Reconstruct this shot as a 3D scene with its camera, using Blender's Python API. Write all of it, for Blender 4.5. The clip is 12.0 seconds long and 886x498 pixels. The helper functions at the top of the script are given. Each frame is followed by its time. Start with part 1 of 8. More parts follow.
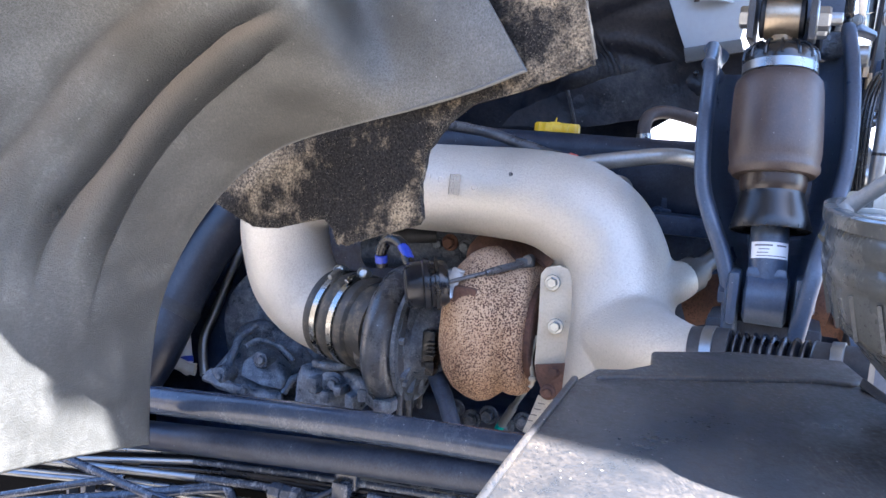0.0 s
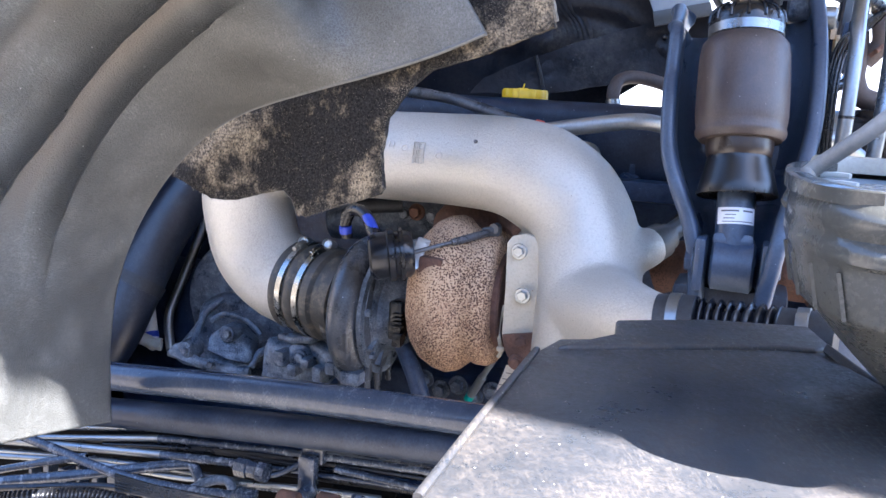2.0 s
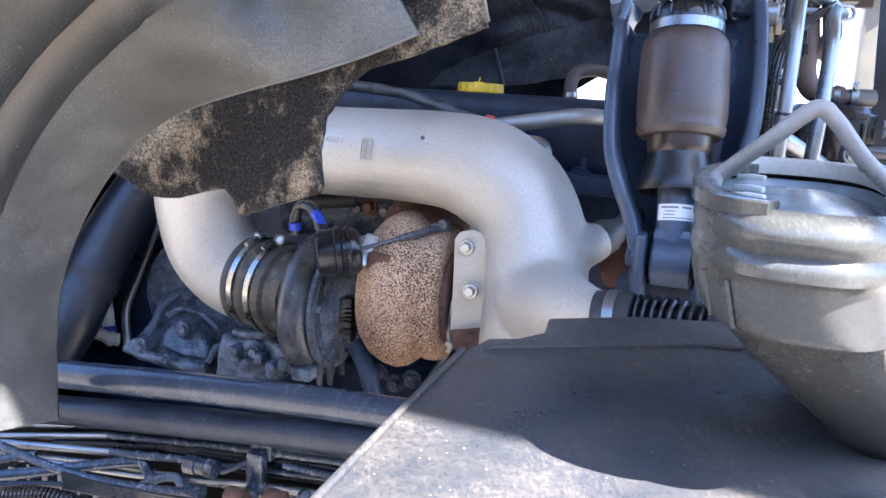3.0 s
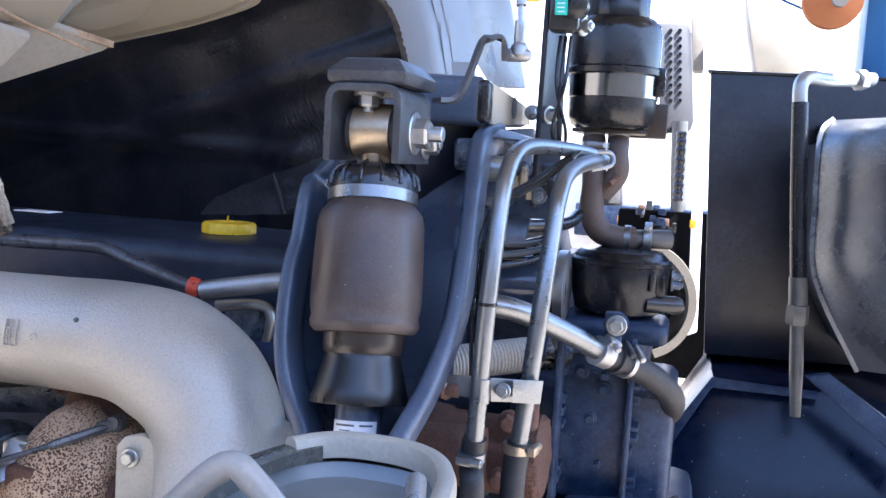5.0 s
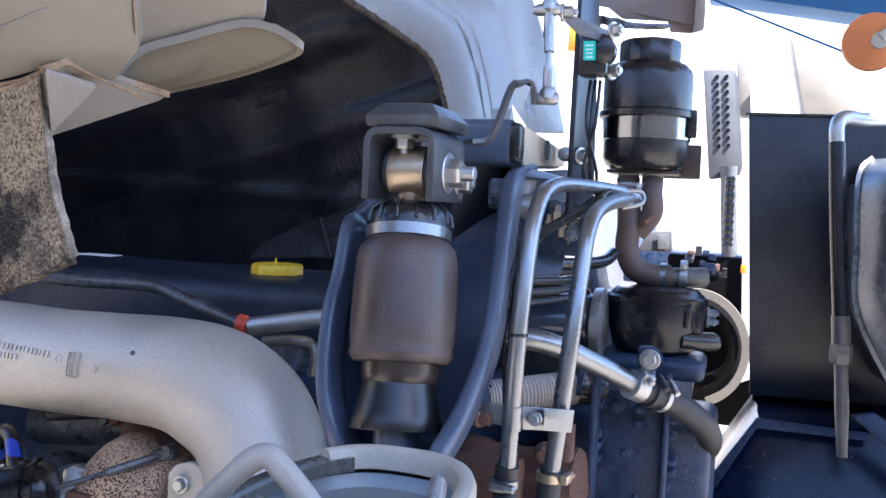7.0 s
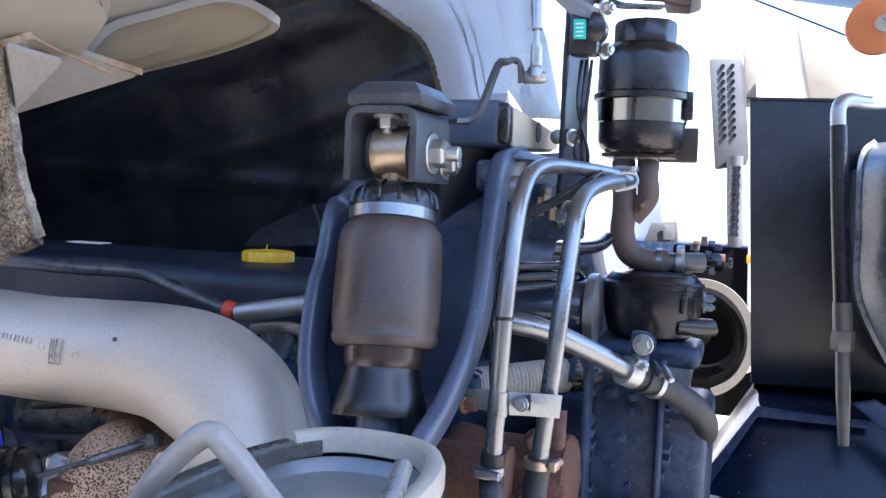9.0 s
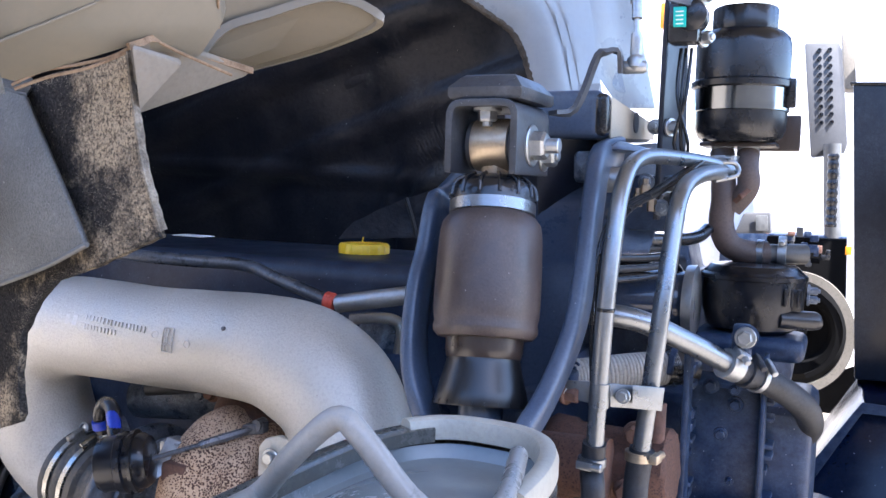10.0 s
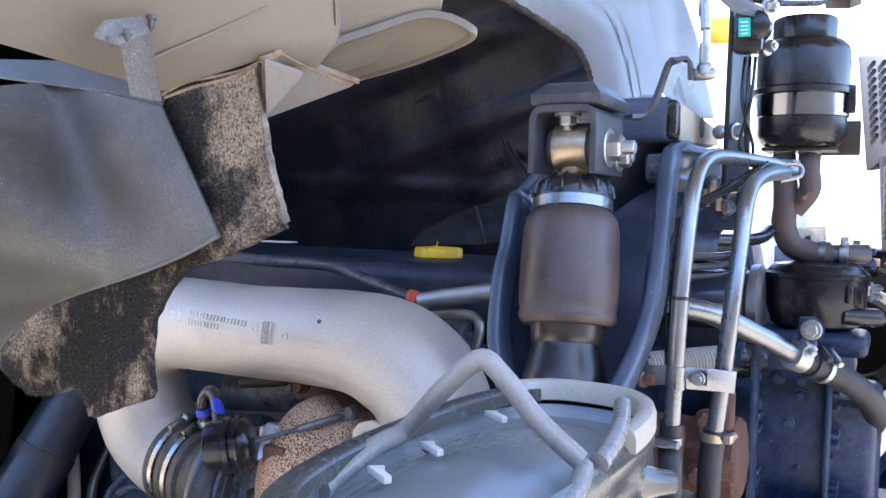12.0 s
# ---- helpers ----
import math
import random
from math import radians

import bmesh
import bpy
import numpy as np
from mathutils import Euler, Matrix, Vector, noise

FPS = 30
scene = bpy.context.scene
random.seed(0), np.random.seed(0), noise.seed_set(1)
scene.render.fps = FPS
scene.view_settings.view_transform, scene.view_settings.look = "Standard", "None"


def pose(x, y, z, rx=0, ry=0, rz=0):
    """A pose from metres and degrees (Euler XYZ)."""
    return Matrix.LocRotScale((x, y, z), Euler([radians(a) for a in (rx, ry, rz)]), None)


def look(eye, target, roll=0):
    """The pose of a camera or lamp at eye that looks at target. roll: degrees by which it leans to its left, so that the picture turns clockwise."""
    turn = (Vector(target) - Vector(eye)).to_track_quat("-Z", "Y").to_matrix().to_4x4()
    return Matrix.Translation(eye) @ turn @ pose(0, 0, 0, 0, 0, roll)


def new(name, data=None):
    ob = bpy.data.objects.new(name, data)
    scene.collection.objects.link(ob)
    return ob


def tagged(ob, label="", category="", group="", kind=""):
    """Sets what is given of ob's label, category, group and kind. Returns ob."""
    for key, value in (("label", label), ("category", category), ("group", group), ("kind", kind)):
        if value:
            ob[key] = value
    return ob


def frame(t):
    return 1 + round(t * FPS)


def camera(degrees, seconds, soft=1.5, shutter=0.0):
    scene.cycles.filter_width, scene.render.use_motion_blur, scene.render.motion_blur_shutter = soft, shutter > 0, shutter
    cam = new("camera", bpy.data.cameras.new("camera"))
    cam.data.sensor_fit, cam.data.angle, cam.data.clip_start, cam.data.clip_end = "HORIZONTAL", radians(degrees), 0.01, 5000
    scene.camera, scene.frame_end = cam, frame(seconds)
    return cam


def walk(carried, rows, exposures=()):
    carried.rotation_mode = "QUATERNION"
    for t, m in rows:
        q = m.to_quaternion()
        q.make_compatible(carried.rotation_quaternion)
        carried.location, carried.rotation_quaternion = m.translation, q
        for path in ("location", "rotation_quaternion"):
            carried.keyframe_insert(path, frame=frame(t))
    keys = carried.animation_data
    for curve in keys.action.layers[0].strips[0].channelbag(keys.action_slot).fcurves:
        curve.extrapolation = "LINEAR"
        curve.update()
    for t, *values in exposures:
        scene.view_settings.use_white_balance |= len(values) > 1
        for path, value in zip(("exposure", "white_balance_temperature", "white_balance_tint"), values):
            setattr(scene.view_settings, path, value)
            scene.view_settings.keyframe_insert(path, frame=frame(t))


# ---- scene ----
cam = camera(54.37, 12.0)
PATH = [
    (0.0, 0.0000, 0.0000, 1.6000, -0.00, -8.00, 4.00),
    (0.5, 0.0066, 0.0088, 1.5986, -0.12, -8.34, 3.86),
    (1.0, 0.0134, 0.0146, 1.5988, -0.53, -8.65, 3.71),
    (1.5, 0.0090, 0.0168, 1.5939, -1.03, -8.81, 3.60),
    (2.0, 0.0157, 0.0189, 1.5991, -1.68, -9.95, 3.47),
    (2.5, 0.0273, 0.0182, 1.6032, -2.46, -10.82, 3.45),
    (2.7, 0.0355, 0.0106, 1.6040, -2.66, -10.79, 3.42),
    (4.3, 0.2881, 0.1487, 1.7083, -5.47, -9.48, 3.08),
    (4.5, 0.3201, 0.1798, 1.7155, -8.60, -8.54, 3.52),
    (5.0, 0.3583, 0.2251, 1.7359, -6.64, -6.03, 3.26),
    (5.5, 0.3717, 0.2095, 1.7296, -4.81, -2.39, 2.70),
    (6.0, 0.3624, 0.1939, 1.7244, -3.76, -2.43, 2.69),
    (6.5, 0.3690, 0.1822, 1.7275, -3.29, -2.81, 2.68),
    (8.5, 0.3766, 0.1820, 1.7140, -2.89, -3.07, 2.42),
    (9.0, 0.3962, 0.2001, 1.7147, -2.62, -3.41, 2.31),
    (9.5, 0.3857, 0.1962, 1.7164, 0.67, -3.84, 2.00),
    (10.0, 0.3791, 0.1926, 1.7140, 2.85, -4.11, 1.79),
    (10.5, 0.3554, 0.1984, 1.7058, 4.29, -4.19, 1.60),
    (11.0, 0.3603, 0.1871, 1.7026, 5.03, -2.93, 1.44),
    (11.5, 0.3823, 0.1440, 1.7018, 5.18, -2.95, 1.38),
    (12.0, 0.3434, 0.1149, 1.6921, 5.95, -2.91, 1.32),
]
EXPOSURES = [(0.0, 3.58, 5360, 15), (2.7, 3.58, 5360, 15), (4.3, 3.18, 5540, 16), (4.6, 3.32, 5500, 16), (5.6, 3.04, 5440, 16), (8.3, 3.02, 5430, 16), (10.0, 3.24, 5450, 16), (10.5, 3.26, 5460, 16), (12.0, 3.32, 5480, 16)]
walk(cam, [(t, pose(x, y, z, 90 + pitch, 0, yaw) @ pose(0, 0, 0, 0, 0, roll)) for t, x, y, z, yaw, pitch, roll in PATH], EXPOSURES)

# ---- world and sun ----
SUN_FROM = Vector((0.45, -0.35, 0.82)).normalized()
world = bpy.data.worlds.new("sky")
scene.world = world
world.use_nodes = True
wn = world.node_tree
sky = wn.nodes.new("ShaderNodeTexSky")
sky.sky_type, sky.sun_disc = "NISHITA", False
sky.sun_elevation = math.asin(SUN_FROM.z)
sky.sun_rotation = math.atan2(SUN_FROM.x, SUN_FROM.y)
wn.links.new(sky.outputs[0], wn.nodes["Background"].inputs[0])
wn.nodes["Background"].inputs[1].default_value = 0.09
sun = new("sun", bpy.data.lights.new("sun", "SUN"))
sun.data.energy, sun.data.angle, sun.data.color = 4.5, radians(0.53), (1.0, 0.89, 0.75)
sun.matrix_world = look(SUN_FROM * 20, (0, 0, 0))


# ---- materials ----
def surface(name, a, b, rough=0.5, metal=0.0, scale=14.0, bump=0.15, fine=260.0, dust=None, dust_amount=0.35, dust_scale=9.0, spots=None, spot_scale=160.0, spot_size=0.3, coat=0.0, spec=0.5, sharp=(0.42, 0.72), patches=(), specks=None, channel=None, grit=0.6, lump=0.35, scuff=None, dust_fine=20.0, dust_hard=(0.3, 0.75), craze=None):
    """Two tones mixed by a coarse noise, a fine grain in the relief, and settled dust or spots over it."""
    m = bpy.data.materials.new(name)
    m.use_nodes = True
    nt = m.node_tree
    n, link = nt.nodes, nt.links.new
    bs = n["Principled BSDF"]
    tc = n.new("ShaderNodeTexCoord")

    def noise_tex(s, detail=6.0, r=0.6):
        t = n.new("ShaderNodeTexNoise")
        t.inputs["Scale"].default_value, t.inputs["Detail"].default_value, t.inputs["Roughness"].default_value = s, detail, r
        link(tc.outputs["Object"], t.inputs["Vector"])
        return t.outputs["Fac"]

    def ramp(src, lo, hi, top=1.0):
        r = n.new("ShaderNodeMapRange")
        r.inputs["From Min"].default_value, r.inputs["From Max"].default_value = lo, hi
        r.inputs["To Max"].default_value = top
        link(src, r.inputs["Value"])
        return r.outputs[0]

    def mix(f, x, y):
        k = n.new("ShaderNodeMix")
        k.data_type = "RGBA"
        link(f, k.inputs["Factor"])
        for src, i in ((x, 6), (y, 7)):
            if isinstance(src, tuple):
                k.inputs[i].default_value = (*src, 1)
            else:
                link(src, k.inputs[i])
        return k.outputs[2]

    coarse, grain = noise_tex(scale), noise_tex(fine, 3.0)
    col = mix(ramp(coarse, 0.35, 0.65), a, b)
    dark = tuple(v * 0.6 for v in a)
    col = mix(ramp(grain, 0.46, 0.72, grit), col, dark)
    rv = ramp(coarse, 0.3, 0.7, 1.0)
    rr = n.new("ShaderNodeMapRange")
    rr.inputs["To Min"].default_value, rr.inputs["To Max"].default_value = max(0.03, rough - 0.07), min(1, rough + 0.1)
    link(rv, rr.inputs["Value"])
    rough_out = rr.outputs[0]
    if dust:
        big, small = noise_tex(dust_scale, 10.0, 0.72), noise_tex(dust_scale * dust_fine, 8.0, 0.75)
        mul = n.new("ShaderNodeMath")
        mul.operation = "MULTIPLY"
        for centre, radius, gain in patches:
            far = n.new("ShaderNodeVectorMath")
            far.operation = "DISTANCE"
            link(tc.outputs["Object"], far.inputs[0])
            far.inputs[1].default_value = centre
            near = n.new("ShaderNodeMapRange")
            near.interpolation_type = "SMOOTHSTEP"
            near.inputs["From Min"].default_value, near.inputs["From Max"].default_value = radius, 0.0
            near.inputs["To Max"].default_value = gain
            link(far.outputs["Value"], near.inputs["Value"])
            more = n.new("ShaderNodeMath")
            more.operation = "ADD"
            link(big, more.inputs[0])
            link(near.outputs[0], more.inputs[1])
            big = more.outputs[0]
        link(ramp(big, sharp[0], sharp[1], 1.0), mul.inputs[0])
        link(ramp(small, dust_hard[0], dust_hard[1], dust_amount * 1.6), mul.inputs[1])
        mul.use_clamp = True
        col = mix(mul.outputs[0], col, dust)
        add = n.new("ShaderNodeMath")
        add.operation, add.use_clamp = "ADD", True
        link(rough_out, add.inputs[0])
        link(mul.outputs[0], add.inputs[1])
        rough_out = add.outputs[0]
    if spots:
        vo = n.new("ShaderNodeTexVoronoi")
        vo.inputs["Scale"].default_value = spot_scale
        wob = n.new("ShaderNodeVectorMath")
        wob.operation = "MULTIPLY_ADD"
        wn2 = n.new("ShaderNodeTexNoise")
        wn2.inputs["Scale"].default_value = spot_scale * 1.4
        link(tc.outputs["Object"], wn2.inputs["Vector"])
        wob.inputs[1].default_value = (0.0016, 0.0016, 0.0016)
        link(wn2.outputs["Color"], wob.inputs[0])
        link(tc.outputs["Object"], wob.inputs[2])
        link(wob.outputs[0], vo.inputs["Vector"])
        sz = n.new("ShaderNodeMapRange")
        link(noise_tex(11.0, 3.0), sz.inputs["Value"])
        sz.inputs["From Min"].default_value, sz.inputs["From Max"].default_value = 0.38, 0.62
        sz.inputs["To Min"].default_value, sz.inputs["To Max"].default_value = spot_size * 0.85, spot_size * 1.15
        lt = n.new("ShaderNodeMath")
        lt.operation = "LESS_THAN"
        link(vo.outputs["Distance"], lt.inputs[0])
        link(sz.outputs[0], lt.inputs[1])
        col = mix(lt.outputs[0], col, spots)
    if scuff:
        tint, turn, amount, patch = scuff
        far = n.new("ShaderNodeMapping")
        far.inputs["Rotation"].default_value = turn
        far.inputs["Scale"].default_value = (520, 90, 300)
        link(tc.outputs["Object"], far.inputs["Vector"])
        hair = n.new("ShaderNodeTexNoise")
        hair.inputs["Scale"].default_value, hair.inputs["Detail"].default_value, hair.inputs["Roughness"].default_value = 1.0, 5.0, 0.7
        hair.inputs["Distortion"].default_value = 0.6
        link(far.outputs[0], hair.inputs["Vector"])
        rub = n.new("ShaderNodeMath")
        rub.operation, rub.use_clamp = "MULTIPLY", True
        link(ramp(hair.outputs["Fac"], 0.50, 0.72, amount), rub.inputs[0])
        link(ramp(noise_tex(patch, 7.0, 0.65), 0.40, 0.66), rub.inputs[1])
        col = mix(rub.outputs[0], col, tint)
    if craze:
        tint, size, amount = craze
        cells = n.new("ShaderNodeTexVoronoi")
        cells.feature = "DISTANCE_TO_EDGE"
        cells.inputs["Scale"].default_value = size
        bent = n.new("ShaderNodeVectorMath")
        bent.operation = "MULTIPLY_ADD"
        sway = n.new("ShaderNodeTexNoise")
        sway.inputs["Scale"].default_value = size * 0.8
        link(tc.outputs["Object"], sway.inputs["Vector"])
        bent.inputs[1].default_value = (0.006, 0.006, 0.006)
        link(sway.outputs["Color"], bent.inputs[0])
        link(tc.outputs["Object"], bent.inputs[2])
        link(bent.outputs[0], cells.inputs["Vector"])
        worn = n.new("ShaderNodeMath")
        worn.operation, worn.use_clamp = "MULTIPLY", True
        link(ramp(cells.outputs["Distance"], 0.16, 0.02, amount), worn.inputs[0])
        link(ramp(noise_tex(6.0, 6.0, 0.6), 0.42, 0.60), worn.inputs[1])
        col = mix(worn.outputs[0], col, tint)
    # Paints groove shade and ridge sheen into the colour by the UV mask.
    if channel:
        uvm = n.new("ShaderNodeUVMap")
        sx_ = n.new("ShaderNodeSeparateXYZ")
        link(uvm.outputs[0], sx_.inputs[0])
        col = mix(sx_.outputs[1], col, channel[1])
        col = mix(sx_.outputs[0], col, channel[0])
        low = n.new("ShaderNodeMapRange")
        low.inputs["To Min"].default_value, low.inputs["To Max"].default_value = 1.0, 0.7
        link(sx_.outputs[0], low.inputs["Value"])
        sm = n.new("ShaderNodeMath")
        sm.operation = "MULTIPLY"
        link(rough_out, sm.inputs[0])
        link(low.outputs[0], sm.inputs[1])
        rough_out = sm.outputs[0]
    if specks:
        tint, size, share = specks
        vs = n.new("ShaderNodeTexVoronoi")
        vs.inputs["Scale"].default_value = size * 1.7
        link(tc.outputs["Object"], vs.inputs["Vector"])
        sep = n.new("ShaderNodeSeparateColor")
        link(vs.outputs["Color"], sep.inputs[0])
        rim = n.new("ShaderNodeMath")
        rim.operation = "MULTIPLY"
        rim.inputs[1].default_value = 0.15
        link(sep.outputs[1], rim.inputs[0])
        near = n.new("ShaderNodeMath")
        near.operation = "LESS_THAN"
        link(vs.outputs["Distance"], near.inputs[0])
        link(rim.outputs[0], near.inputs[1])
        few = n.new("ShaderNodeMath")
        few.operation = "LESS_THAN"
        link(sep.outputs[0], few.inputs[0])
        few.inputs[1].default_value = min(0.9, share * 2.2)
        both = n.new("ShaderNodeMath")
        both.operation = "MULTIPLY"
        link(near.outputs[0], both.inputs[0])
        link(few.outputs[0], both.inputs[1])
        col = mix(both.outputs[0], col, tint)
    link(col, bs.inputs["Base Color"])
    link(rough_out, bs.inputs["Roughness"])
    bs.inputs["Metallic"].default_value = metal
    bs.inputs["Coat Weight"].default_value = coat
    bs.inputs["Specular IOR Level"].default_value = spec
    if bump:
        b1 = n.new("ShaderNodeBump")
        b1.inputs["Strength"].default_value, b1.inputs["Distance"].default_value = bump, 0.002
        link(grain, b1.inputs["Height"])
        b2 = n.new("ShaderNodeBump")
        b2.inputs["Strength"].default_value, b2.inputs["Distance"].default_value = bump * lump, 0.004
        link(coarse, b2.inputs["Height"])
        link(b1.outputs[0], b2.inputs["Normal"])
        link(b2.outputs[0], bs.inputs["Normal"])
    return m


FELT_ROOT = Vector((-0.1130, 0.9728, 1.4754))
FELT_WEAR = [(Vector(p) - FELT_ROOT, r, g) for p, r, g in (((0.0939, 0.8486, 1.7880), 0.085, 0.30), ((0.0848, 0.8541, 1.7542), 0.07, 0.10), ((0.1201, 0.8329, 1.7049), 0.05, 0.18), ((0.0763, 0.8592, 1.6644), 0.06, 0.15), ((-0.2178, 1.0357, 1.5555), 0.10, 0.26), ((-0.0481, 0.9339, 1.5120), 0.03, 0.2))]
LINER_DUST = [(Vector(p) - Vector((0.0, 1.3, 1.85)), r, g) for p, r, g in (((0.38, 1.84, 1.68), 0.22, 0.22), ((0.30, 1.87, 1.79), 0.20, 0.08), ((0.18, 1.85, 2.0), 0.22, 0.05), ((0.241, 1.855, 1.920), 0.05, 0.15), ((0.163, 1.898, 1.901), 0.06, 0.11))]
GREYDUST = (0.30, 0.33, 0.37)
